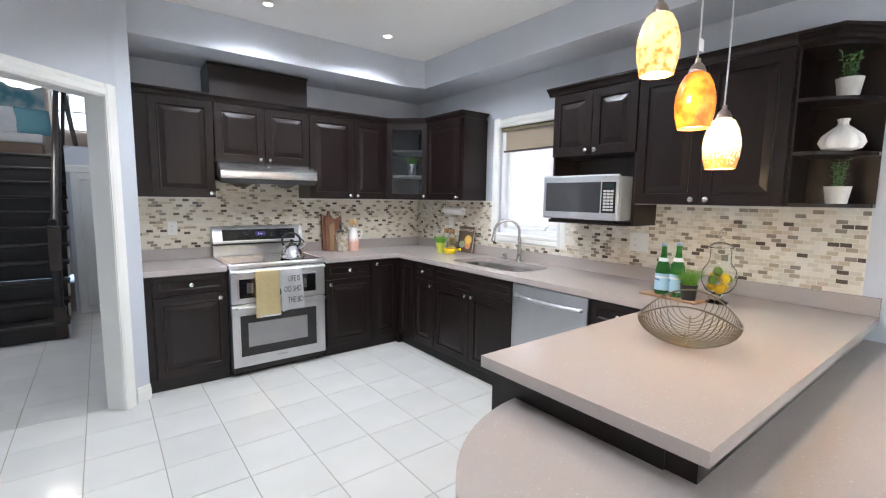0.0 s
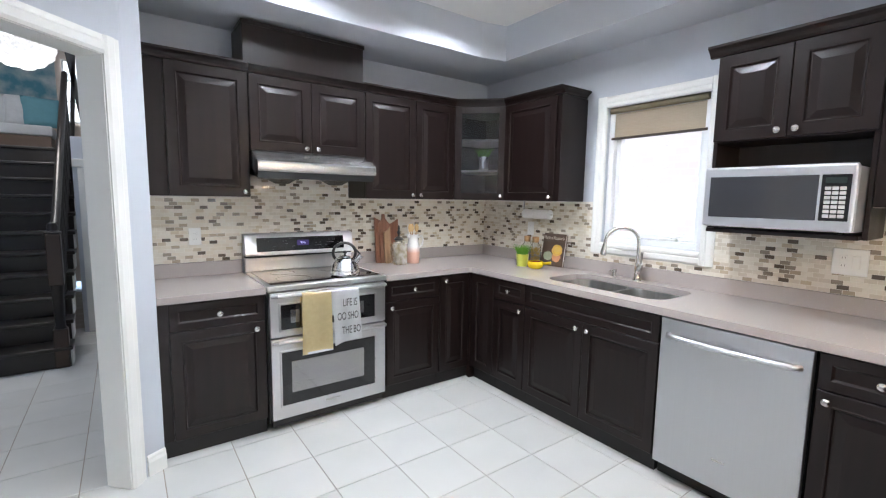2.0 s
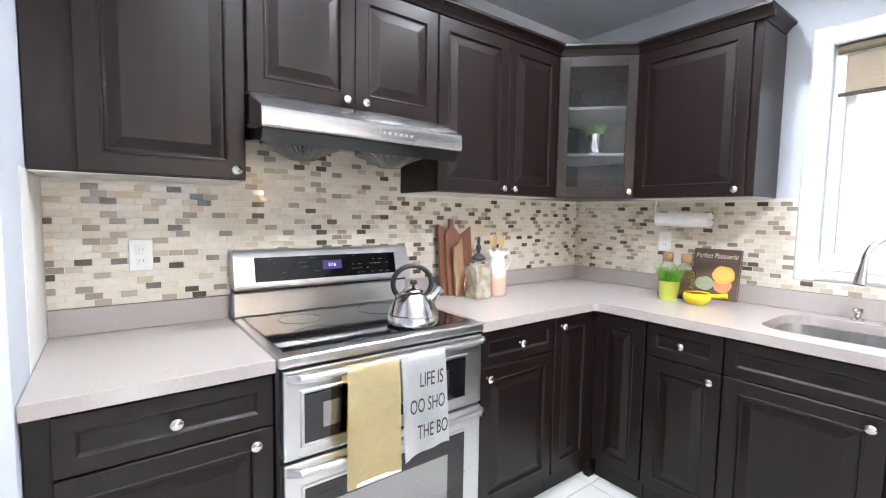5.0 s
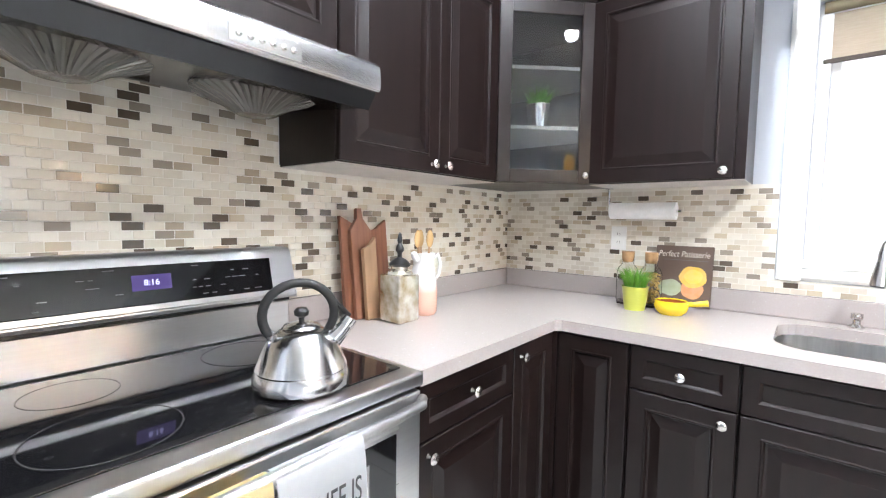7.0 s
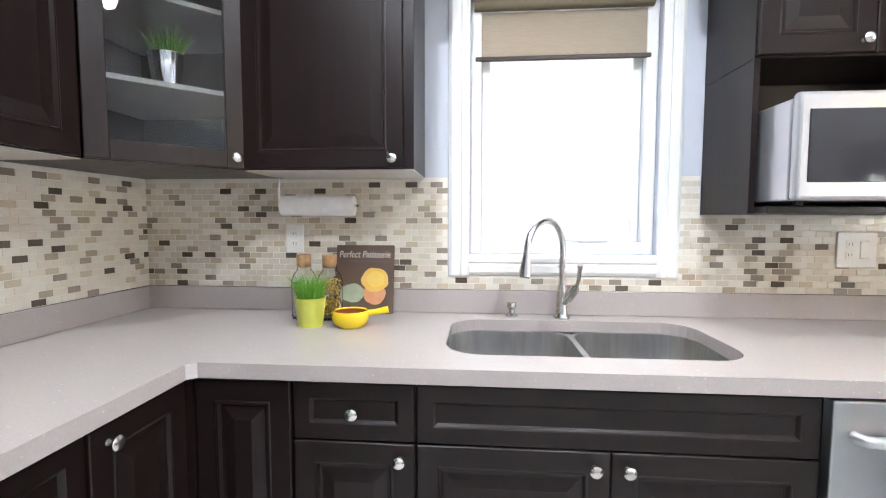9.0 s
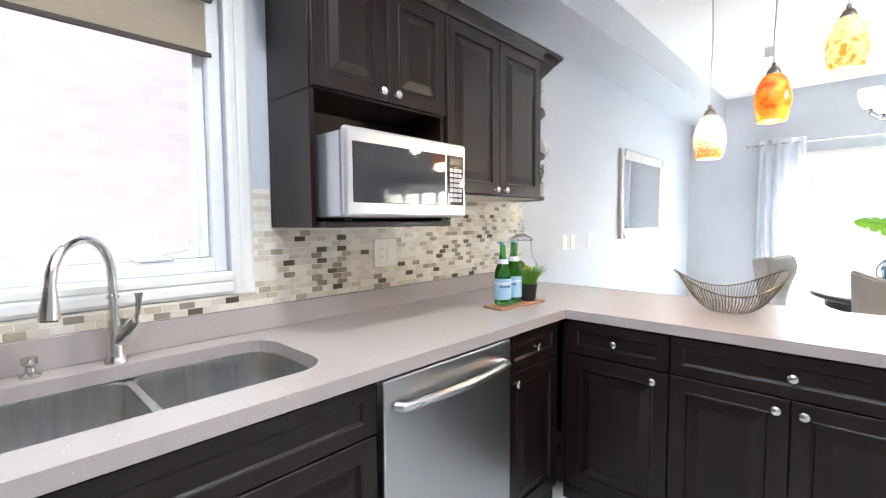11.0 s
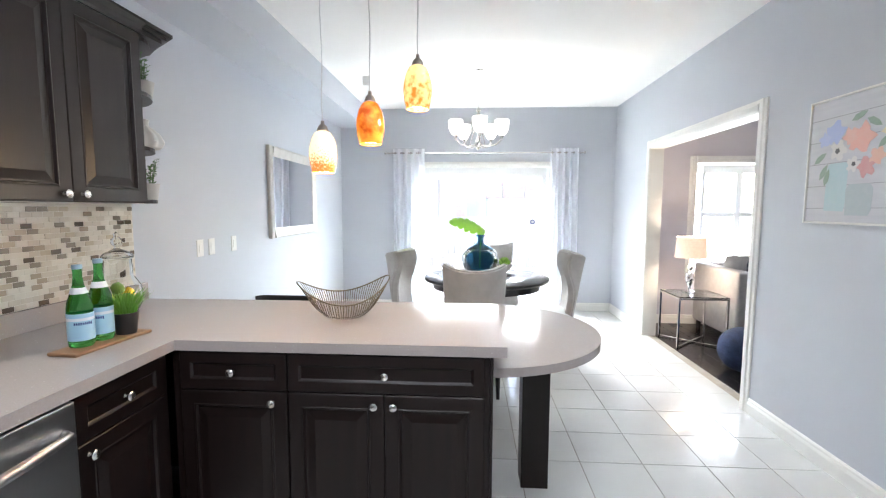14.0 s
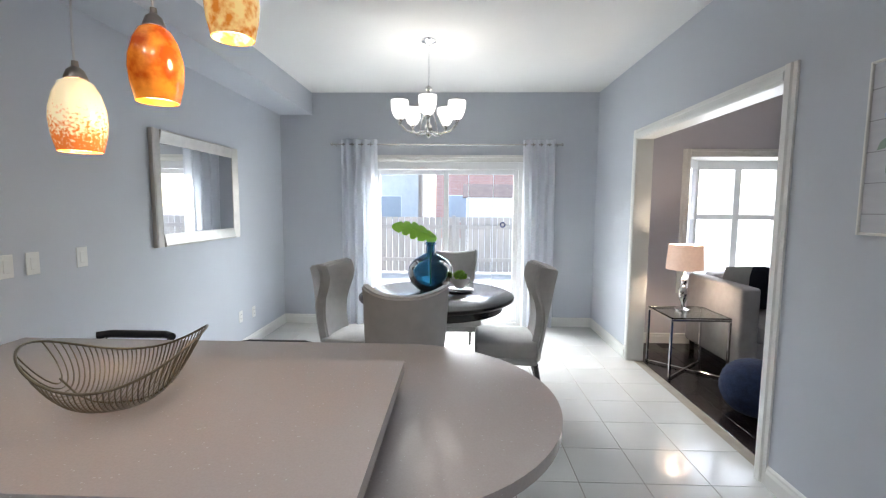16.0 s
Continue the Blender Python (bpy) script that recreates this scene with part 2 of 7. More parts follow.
diag = pose(DA.x, DA.y, 0, 0, 0, DANG)        # local x along the wall, local -y into the hall


def local_wall(name, bm, mat, label, m):
    bm.transform(m)
    return wall(name, bm, mat, label)


DO0, DO1, DOH = 0.105, 1.20, 2.105
bm = box(0, DO0, -0.13, 0, FZ, H + 0.1, 0)
box(DO0, DO1, -0.13, 0, DOH, H + 0.1, 0, bm)
box(DO1, DL, -0.13, 0, FZ, H + 0.1, 0, bm)
local_wall("wall_corner", bm, WALL, "blue-grey cut-corner wall round the hall doorway", diag)

# west wall with the wide opening to the living room
OY0, OY1, OH = -0.145, 1.757, 2.122
bm = box(XW - 0.14, XW, YS - 0.2, OY0, FZ, H + 0.1, 0)
box(XW - 0.14, XW, OY1, 5.10, FZ, H + 0.1, 0, bm)
box(XW - 0.14, XW, OY0, OY1, OH, H + 0.1, 0, bm)
wall("wall_west", bm, WALL, "pale blue-grey painted wall with a wide cased opening")
# south wall with the patio door
PX0, PX1, PH = 1.15, 3.05, 2.02
bm = box(XW - 0.14, PX0, YS - 0.2, YS, FZ, H + 0.1, 0)
box(PX1, XE, YS - 0.2, YS, FZ, H + 0.1, 0, bm)
box(PX0, PX1, YS - 0.2, YS, PH, H + 0.1, 0, bm)
wall("wall_south", bm, WALL, "pale blue-grey painted wall round the patio door")

structure("ceiling", box(XW - 0.14, XE + 0.2, YS - 0.2, YN + 0.15, H, H + 0.15, 0), CEIL, "flat white painted ceiling", "ceiling")
SX, SY = 3.77, 6.147
structure("soffit", prism([(XE, YS), (XE, YN), (1.285, YN), (1.285, SY), (SX - 0.22, SY), (SX, SY - 0.05), (SX, YS)], SOF, H), WALL, "boxed blue-grey soffit along two walls", "ceiling")


# mouldings
BASEP = [(0, 0), (-0.016, 0), (-0.016, 0.075), (-0.011, 0.092), (-0.011, 0.105), (-0.004, 0.115), (0, 0.115)]
CASEP = [(0, 0), (0.0, 0.085), (-0.012, 0.085), (-0.014, 0.06), (-0.022, 0.05), (-0.022, 0.015), (-0.014, 0.0)]


def baseboard(name, x, y, rz, length, label="white painted baseboard along the wall"):
    bm = extrude_along(BASEP, 0, length)
    bm.transform(pose(x, y, FZ, 0, 0, rz))
    return structure(name, bm, TRIM, label, "baseboard")


def run_between(a, b):
    d = Vector(b) - Vector(a)
    return (a[0], a[1], math.degrees(math.atan2(d.y, d.x)), d.length)


# each run keeps the wall on its left hand side, looking along it
for a, b in (((XW + 0.0, YS), (PX0 - 0.09, YS)), ((PX1 + 0.09, YS), (XE, YS))):
    x, y, rz, n = run_between(b, a)
    baseboard("baseboard", x, y, rz, n)
for a, b in (((XW, YS), (XW, OY0 - 0.09)), ((XW, OY1 + 0.09), (XW, 5.1))):
    x, y, rz, n = run_between(a, b)
    baseboard("baseboard", x, y, rz, n)
x, y, rz, n = run_between((XE, 2.2), (XE, YS))
baseboard("baseboard", x, y, rz, n)
x, y, rz, n = run_between((1.20, 6.05), (1.285, 6.10))
baseboard("baseboard", x, y, rz, n, "short white baseboard beside the cabinet")


def casing(name, m, width, height, depth, label, wide=0.085):
    """A cased doorway: local x along the wall, -y out of it, the opening from x = 0 to width."""
    t = thing(name, 0, 0, 0, 0, label, "door frame", "", "structure")
    t.matrix_basis = m
    for s, x0 in ((1, 0), (-1, width)):
        bm = bmesh.new()
        v0 = [(x0 - s * b * wide / 0.085, a) for a, b in CASEP]
        prism(v0, FZ, height + wide, bm)
        part("side_casing", bm, TRIM, t)
        part("jamb", box(x0 - 0.012 if s > 0 else x0 - 0.004, x0 + 0.004 if s > 0 else x0 + 0.012, -0.006, depth + 0.006, FZ, height, 0.001), TRIM, t)
    part("head_casing", extrude_along([(a - 0.001, height + b * wide / 0.085) for a, b in CASEP], 0, width), TRIM, t)
    part("head_jamb", box(0.004, width - 0.004, -0.006, depth + 0.006, height - 0.004, height + 0.012, 0.001), TRIM, t)
    return t


casing("opening_1", pose(XW, OY0, 0, 0, 0, 90), OY1 - OY0, OH, 0.14, "wide white cased opening to the living room")
casing("opening_2", pose(*(DA + DD * DO1), 0, 0, DANG + 180), DO1 - DO0, DOH, 0.13, "white cased doorway to the stair hall")


# ---- kitchen cabinets ----
def door_front(w, h, frame_w=0.052):
    """A raised-panel front, its face at y = 0 looking to -y, its lower left corner at the origin."""
    bm = box(0, w, 0, 0.02, 0, h, 0.0025)
    bm.faces.ensure_lookup_table()
    f = min(bm.faces, key=lambda q: (q.normal.y, -q.calc_area()))
    fw = min(frame_w, 0.3 * h, 0.3 * w)
    if h < 0.25:
        steps = ((0.26 * h, 0), (0.004, -0.0025), (0.006, -0.006), (0.010, 0.0))
    else:
        steps = ((fw, 0), (0.0035, 0.0022), (0.004, 0), (0.005, -0.0095), (0.007, 0.0), (min(0.034, 0.15 * min(w, h)), 0.0085))
    for thick, depth in steps:
        bmesh.ops.inset_region(bm, faces=[f], thickness=thick, depth=depth, use_even_offset=True)
    return bm


def knob_mesh():
    bm = lathe([(0.0001, 0), (0.008, 0), (0.006, 0.004), (0.0045, 0.011), (0.008, 0.015), (0.0155, 0.019), (0.0165, 0.023), (0.013, 0.027), (0.006, 0.0295), (0, 0.030)], 18)
    bm.transform(Matrix.Rotation(radians(90), 4, "X"))
    return bm


def add_knob(parent, x, z, y=0.0):
    return part("knob", knob_mesh(), NICKEL, parent, "round brushed nickel knob", Matrix.Translation((x, y, z)), True)


def front(t, name, x0, x1, z0, z1, knob=None, g=0.0015):
    d = part(name, door_front(x1 - x0 - 2 * g, z1 - z0 - 2 * g), ESPRESSO, t, "", Matrix.Translation((x0 + g, -0.02, z0 + g)))
    if knob:
        add_knob(d, knob[0] - x0 - g, knob[1] - z0 - g)
    return d


TOPZ = 0.868   # underside of the worktop


def base_cabinet(x, y, rz, w, depth, doors, drawers=True, knobs=(), label="", dz=0.157, drawer_knob=True, top=None, false_front=False):
    """doors: edges of the doors across the width; knobs: x of each door's knob."""
    t = thing("base_cabinet", x, y, 0, rz, label or "espresso wood base cabinet with raised-panel fronts", "cabinet", "base cabinets")
    part("body", box(0.0005, w - 0.0005, 0, depth, 0.062, top or TOPZ, 0.001), ESPRESSO, t)
    part("toe_kick", box(0.001, w - 0.001, 0.022, depth, FZ, 0.061, 0), KICK, t, "black recessed toe kick")
    zt = TOPZ - 0.006
    if drawers:
        zt = TOPZ - 0.006 - dz
        d0, d1 = doors[0], doors[-1]
        front(t, "drawer", d0, d1, zt, TOPZ - 0.006, ((d0 + d1) / 2, zt + dz / 2) if drawer_knob else None)
    for i in range(len(doors) - 1):
        front(t, "door", doors[i], doors[i + 1], 0.066, zt - 0.003, (knobs[i], zt - 0.045) if i < len(knobs) and knobs[i] is not None else None)
    return t


NF = 6.155      # face of the north base cabinets' bodies
EF = 3.505      # face of the east base cabinets' bodies
PF = 3.385      # face of the peninsula's bodies
base_cabinet(1.288, NF, 0, 0.562, YN - NF - 0.004, [0.05, 0.560], knobs=[0.505], label="espresso base cabinet with one drawer between wall and range")
base_cabinet(2.688, NF, 0, 0.482, YN - NF - 0.004, [0.004, 0.480], knobs=[0.045], label="espresso base cabinet with one drawer beside the range")
base_cabinet(3.172, NF, 0, 0.329, YN - NF - 0.004, [0.003, 0.298], drawers=False, knobs=[0.05], label="espresso corner base cabinet with full-height door")
t = base_cabinet(EF, 6.120, -90, 0.268, XE - EF - 0.004, [0.0, 0.266], drawers=False, label="espresso corner base cabinet with plain full-height door")
part("corner_filler", box(-0.034, -0.0006, -0.03, 0.06, FZ, TOPZ, 0), ESPRESSO, t)
base_cabinet(EF, 5.849, -90, 0.330, XE - EF - 0.004, [0.002, 0.328], knobs=[0.288], label="narrow espresso base cabinet with one drawer")
base_cabinet(EF, 5.518, -90, 0.993, XE - EF - 0.004, [0.002, 0.498, 0.991], knobs=[0.457, 0.539], drawer_knob=False, top=0.66, label="wide espresso sink cabinet with two doors")
base_cabinet(EF, 3.858, -90, 0.440, XE - EF - 0.004, [0.004, 0.40], knobs=[0.045], label="espresso base cabinet with one drawer beside the dishwasher")
base_cabinet(3.50, PF, 180, 0.485, 0.62, [0.04, 0.483], knobs=[0.425], label="espresso peninsula cabinet with one drawer and door")
t = base_cabinet(3.014, PF, 180, 0.812, 0.62, [0.002, 0.392, 0.79], knobs=[0.352, 0.430], label="espresso peninsula cabinet with wide drawer and two doors")
part("end_panel", box(0.812, 0.822, -0.02, 0.62, FZ, TOPZ, 0.001), ESPRESSO, t)


def crown(t, x0, x1, y_front, z, h=0.055, left=False, right=False, depth=0.3):
    """Crown moulding along the cabinet's top, in the cabinet's own frame."""
    prof = [(y_front + 0.02, z), (y_front - 0.004, z), (y_front - 0.008, z + 0.012), (y_front - 0.022, z + 0.028), (y_front - 0.042, z + 0.042), (y_front - 0.042, z + h), (y_front + 0.02, z + h)]
    part("crown", extrude_along(prof, x0 - (0.042 if left else 0), x1 + (0.042 if right else 0)), ESPRESSO, t)
    for on, xx, s in ((left, x0, -1), (right, x1, 1)):
        if on:
            bm = extrude_along([(y, zz) for y, zz in prof], 0, depth)
            bm.transform(Matrix.Translation((xx, y_front, 0)) @ Matrix.Rotation(radians(90 * s), 4, "Z") @ Matrix.Translation((0 if s > 0 else -depth, -y_front, 0)))
            part("crown_return", bm, ESPRESSO, t)


UB, UT = 1.46, 2.255   # uppers: bottom and top of the fronts


def wall_cabinet(x, y, rz, w, depth, doors, knobs, z0=UB, z1=UT, label="", left=False, right=False, kz=0.032):
    t = thing("wall_cabinet", x, y, z0, rz, label, "cabinet", "wall cabinets")
    part("body", box(0.0005, w - 0.0005, 0, depth, 0, z1 - z0, 0.001), ESPRESSO, t)
    part("underside", box(0.002, w - 0.002, 0.002, depth - 0.002, -0.0035, -0.0005, 0), MELAMINE, t, "pale melamine underside")
    for i in range(len(doors) - 1):
        front(t, "door", doors[i], doors[i + 1], 0.002, z1 - z0 - 0.002, (knobs[i], kz))
    crown(t, 0, w, -0.02, z1 - z0, left=left, right=right, depth=depth)
    return t


NU = 6.475     # north uppers' body face
EU = 3.868     # east uppers' body face
wall_cabinet(1.288, NU, 0, 0.572, YN - NF - 0.325, [0.11, 0.570], [0.535], label="espresso wall cabinet with one raised-panel door")
wall_cabinet(1.862, NU, 0, 0.822, YN - NU - 0.004, [0.002, 0.411, 0.820], [0.37, 0.452], z0=1.765, label="short espresso wall cabinet over the range hood")
wall_cabinet(2.686, NU, 0, 0.864, YN - NU - 0.004, [0.002, 0.455, 0.845], [0.417, 0.495], label="espresso wall cabinet with two raised-panel doors")
wall_cabinet(EU, 6.17, -90, 0.594, XE - EU - 0.004, [0.002, 0.560], [0.525], right=True, label="espresso wall cabinet between corner and window")

# hood cover above the short cabinet
t = thing("hood_cover", 1.835, 6.455, UT + 0.057, 0, "plain espresso box above the range wall cabinets", "cabinet")
part("body", box(0, 0.835, 0, YN - 6.46, 0, 0.262, 0.004), ESPRESSO, t)
part("trim", box(-0.008, 0.843, -0.008, 0.2, 0.235, 0.262, 0.003), ESPRESSO, t)

# worktops
def worktop(name, outline, z0, z1, label):
    return tagged(part(name, prism(outline, z0, z1, None, 0.003), QUARTZ), label, "worktop")
CF, CE, CN = 3.470, 0.91, 6.120        # worktop edges: east run's front, top height, north run's front
SINK = (3.60, 4.05, 4.60, 5.455)        # the sink cut-out
worktop("worktop", [(1.288, CN), (1.852, CN), (1.852, YN - 0.002), (1.288, YN - 0.002)], TOPZ, CE, "taupe speckled quartz worktop between wall and range")


def rounded(x0, x1, y0, y1, r, n=6):
    out = []
    for cx, cy, a in ((x1 - r, y0 + r, -90), (x1 - r, y1 - r, 0), (x0 + r, y1 - r, 90), (x0 + r, y0 + r, 180)):
        out += [(cx + r * math.cos(radians(a + 90 * i / n)), cy + r * math.sin(radians(a + 90 * i / n))) for i in range(n + 1)]
    return out


def pierced(outline, hole, z0, z1):
    """A slab with one hole through it."""
    bm = bmesh.new()
    for z in (z0, z1):
        loops = []
        for pts in (outline, hole):
            vs = [bm.verts.new((x, y, z)) for x, y in pts]
            loops += [bm.edges.new((vs[i], vs[(i + 1) % len(vs)])) for i in range(len(vs))]
        bmesh.ops.triangle_fill(bm, use_beauty=True, use_dissolve=False, edges=loops)
    vs = list(bm.verts)
    n1, n2 = len(outline), len(hole)
    low, high = vs[:n1 + n2], vs[n1 + n2:]
    for s, n in ((0, n1), (n1, n2)):
        for i in range(n):
            a, b = s + i, s + (i + 1) % n
            bm.faces.new((low[a], low[b], high[b], high[a]))
    return bm


PNX, PNY0, PNY1 = 2.14, 2.64, 3.413
bm = pierced([(2.684, CN), (CF - 0.02, CN), (CF, CN - 0.02), (CF, PNY1), (PNX, PNY1), (PNX, PNY0), (XE - 0.002, PNY0), (XE - 0.002, YN - 0.002), (2.684, YN - 0.002)],
             rounded(*SINK, 0.11), TOPZ, CE)
tagged(part("worktop", bm, QUARTZ), "taupe speckled quartz worktop running round to the peninsula", "worktop")
# lower bar top with a round end
RC, RR = (2.22, 2.66), 0.63
out = [(RC[0] + RR * math.cos(radians(a)), RC[1] + RR * math.sin(radians(a))) for a in range(90, 271, 5)]
out = out + [(XE - 0.002, RC[1] - RR), (XE - 0.002, PNY0 + 0.05), (RC[0], PNY0 + 0.05)]
worktop("bar_counter", out, 0.74, 0.78, "lower taupe quartz bar top with rounded end")
t = thing("bar_riser", 2.20, 2.685, 0.7805, 0, "dark espresso strip between bar top and worktop", "trim")
part("strip", box(0, XE - 2.205, 0, 0.07, 0, 0.087, 0), ESPRESSO, t)
part("end_strip", box(0, 0.02, 0.07, 0.63, 0, 0.087, 0), ESPRESSO, t)
# back of the peninsula
t = thing("peninsula_back", 2.195, 2.705, 0, 0, "dark espresso back panel under the bar", "panel")
part("panel", box(0, XE - 2.195, 0, 0.055, FZ, 0.739, 0.002), ESPRESSO, t)
t = thing("support_post", 1.865, 2.69, 0, 0, "square espresso wood post under the bar top", "table leg")
part("post", box(0, 0.142, 0, 0.142, FZ, 0.739, 0.003), ESPRESSO, t)
# upstands
for name, b in (("upstand", (1.288, 1.852, YN - 0.022, YN - 0.002)), ("upstand", (2.684, XE - 0.024, YN - 0.022, YN - 0.002)), ("upstand", (XE - 0.022, XE - 0.002, PNY0, YN - 0.002))):
    tagged(part(name, box(*b, CE + 0.0005, 1.005, 0.002), QUARTZ), "low taupe quartz upstand behind the worktop", "worktop")

# ---- kitchen: glass corner cabinet, microwave unit, tall uppers, end shelf ----
t = thing("corner_cabinet", 3.552, 6.475, UB, 0, "espresso diagonal corner wall cabinet with glass door", "cabinet", "wall cabinets")
hh = UT - UB
pent = [(0.0, 0.0), (0.316, -0.303), (0.622, -0.303), (0.622, 0.305), (0.0, 0.305)]
inner = [(0.016, 0.006), (0.318, -0.285), (0.608, -0.285), (0.608, 0.291), (0.016, 0.291)]
part("bottom", prism(pent, 0, 0.018), ESPRESSO, t)
part("top", prism(pent, hh - 0.018, hh), ESPRESSO, t)
part("back_panel", box(0.001, 0.62, 0.292, 0.304, 0.018, hh - 0.018, 0), DARK, t)
part("side_back", box(0.609, 0.621, -0.302, 0.292, 0.018, hh - 0.018, 0), DARK, t)
part("side_panel", box(0.0, 0.015, 0.004, 0.292, 0.018, hh - 0.018, 0), DARK, t)
part("side_panel", box(0.33, 0.608, -0.302, -0.287, 0.018, hh - 0.018, 0), DARK, t)
for z in (0.245, 0.51):
    part("shelf", prism([(x + (0.03 if i == 0 else 0), y) for i, (x, y) in enumerate(inner)], z, z + 0.016), material("pale_shelf_edge", (0.30, 0.29, 0.28), 0.4), t, "pale glass-edged shelf")
dang = math.degrees(math.atan2(-0.303, 0.316))
dl = math.hypot(0.303, 0.316)
d = thing("glass_door", 0, 0, 0, 0)
d.parent = t
d.matrix_basis = pose(0, 0, 0, 0, 0, dang) @ Matrix.Translation((0.003, -0.021, 0.002))
fw, dw, dh = 0.058, dl - 0.006, hh - 0.004
for b in ((0, fw, 0, dh), (dw - fw, dw, 0, dh), (fw, dw - fw, 0, fw), (fw, dw - fw, dh - fw, dh)):
    part("rail", box(b[0], b[1], 0, 0.02, b[2], b[3], 0.002), ESPRESSO, d)
part("pane", box(fw, dw - fw, 0.008, 0.012, fw, dh - fw, 0), glass("cabinet_glass", (0.9, 0.93, 0.95), 0.01, 1.5), d, "clear glass pane")
add_knob(d, dw - 0.03, 0.035)
bm = bmesh.new()
prof = [(0.02, hh), (-0.024, hh), (-0.03, hh + 0.012), (-0.042, hh + 0.028), (-0.062, hh + 0.042), (-0.062, hh + 0.055), (0.02, hh + 0.055)]
extrude_along(prof, -0.012, dl + 0.012, bm)
bm.transform(pose(0, 0, 0, 0, 0, dang))
part("crown", bm, ESPRESSO, t)

t = thing("microwave_cabinet", EU, 4.50, 1.31, -90, "espresso wall cabinet with open niche for a microwave", "cabinet", "wall cabinets")
mw, md = 0.678, XE - EU - 0.004
part("body", box(0.001, mw, 0, md, 0.485, UT - 1.31, 0.001), ESPRESSO, t)
part("side_panel", box(0.001, 0.02, 0, md, 0.0, 0.484, 0.001), ESPRESSO, t)
part("side_panel", box(mw - 0.02, mw, 0, md, 0.0, 0.484, 0.001), ESPRESSO, t)
part("back_panel", box(0.021, mw - 0.021, md - 0.012, md, 0.0, 0.484, 0), DARK, t)
part("shelf", box(0.021, mw - 0.021, -0.06, md - 0.013, 0.0, 0.022, 0.003), ESPRESSO, t)
for x0, x1, k in ((0.003, 0.339, 0.303), (0.340, mw - 0.003, 0.378)):
    front(t, "door", x0, x1, 0.49, UT - 1.312, (k, 0.525))
crown(t, 0, mw, -0.02, UT - 1.31, left=True, depth=md)
wall_cabinet(EU, 3.82, -90, 0.812, XE - EU - 0.004, [0.002, 0.405, 0.81], [0.365, 0.446], label="tall espresso wall cabinet with two raised-panel doors")

t = thing("end_shelf", EU, 3.006, UB, -90, "open espresso end shelf with curved boards", "shelf")
part("back_panel", box(0.001, 0.30, md - 0.014, md, 0, hh, 0.001), ESPRESSO, t)
part("side_panel", box(0.001, 0.014, 0, md - 0.015, 0, hh, 0.001), ESPRESSO, t)


def curved_board(z0, z1, grow=0.0):
    pts = [(0.015, md - 0.016), (0.30 + grow, md - 0.016), (0.30 + grow, md - 0.075)]
    for i in range(9):
        a = i / 8 * math.pi / 2
        pts.append((0.06 + (0.235 + grow) * math.cos(a) * (1 - 0.12 * math.sin(2 * a)), md - 0.08 - (0.222 + grow) * math.sin(a) * (1 - 0.12 * math.sin(2 * a))))
    pts.append((0.015, -0.001 - grow))
    return prism(pts, z0, z1)


for z in (0.0, 0.258, 0.52):
    part("board", curved_board(z, z + 0.018), ESPRESSO, t)
part("top_board", curved_board(hh - 0.018, hh), ESPRESSO, t)
for i, (a, b, g) in enumerate(((0.0, 0.02, 0.005), (0.02, 0.038, 0.02), (0.038, 0.055, 0.04))):
    pts = [(0.0, md - 0.002), (0.30 + g, md - 0.002), (0.30 + g, 0.16), (0.14 + g, -0.02 - g), (0.0, -0.02 - g)]
    part("crown", prism(pts, hh + a + 0.0005, hh + b), ESPRESSO, t)


# ---- appliances ----
STEELF = material("satin_stainless_front", (0.64, 0.64, 0.64), 0.30, 1.0, color2=(0.595, 0.595, 0.60), scale=2.5, stretch=(0.4, 0.4, 60), rough_var=0.04)
t = thing("range", 1.856, 6.105, 0, 0, "stainless steel double-oven range with black glass cooktop", "oven")
W = 0.824
part("body", box(0.002, W - 0.002, 0.045, 0.672, 0.01, 0.893, 0.002), BLACKPL, t, "black side body")
for x in (0.05, W - 0.05):
    for y in (0.1, 0.6):
        part("foot", lathe([(0.018, FZ), (0.018, 0.05)], 12, cx=x, cy=y), BLACKPL, t)
bm = box(0, W, 0, 0.60, 0.878, 0.915, 0.008, seg=3)
part("cooktop_frame", bm, STEELF, t)
part("cooktop", box(0.03, W - 0.03, 0.055, 0.575, 0.9155, 0.919, 0.001), BLACKGLASS, t, "black ceramic glass cooktop")
RINGM = material("grey_burner_ring", (0.05, 0.05, 0.052), 0.25)
for cx, cy, r in ((0.22, 0.19, 0.115), (0.22, 0.45, 0.085), (0.60, 0.20, 0.085), (0.60, 0.45, 0.115)):
    bm = lathe([(r - 0.0025, 0.9193), (r - 0.0025, 0.9197), (r, 0.9197), (r, 0.9193)], 48, cx=cx, cy=cy)
    part("burner_ring", bm, RINGM, t)


OVENGLASS = material("oven_window_glass", (0.36, 0.36, 0.33), 0.07, 0.75, color2=(0.32, 0.31, 0.33), scale=5, coat=0.4, rough_var=0.03)
film = OVENGLASS.node_tree.nodes["Principled BSDF"].inputs
film["Thin Film Thickness"].default_value, film["Thin Film IOR"].default_value = 420, 1.5


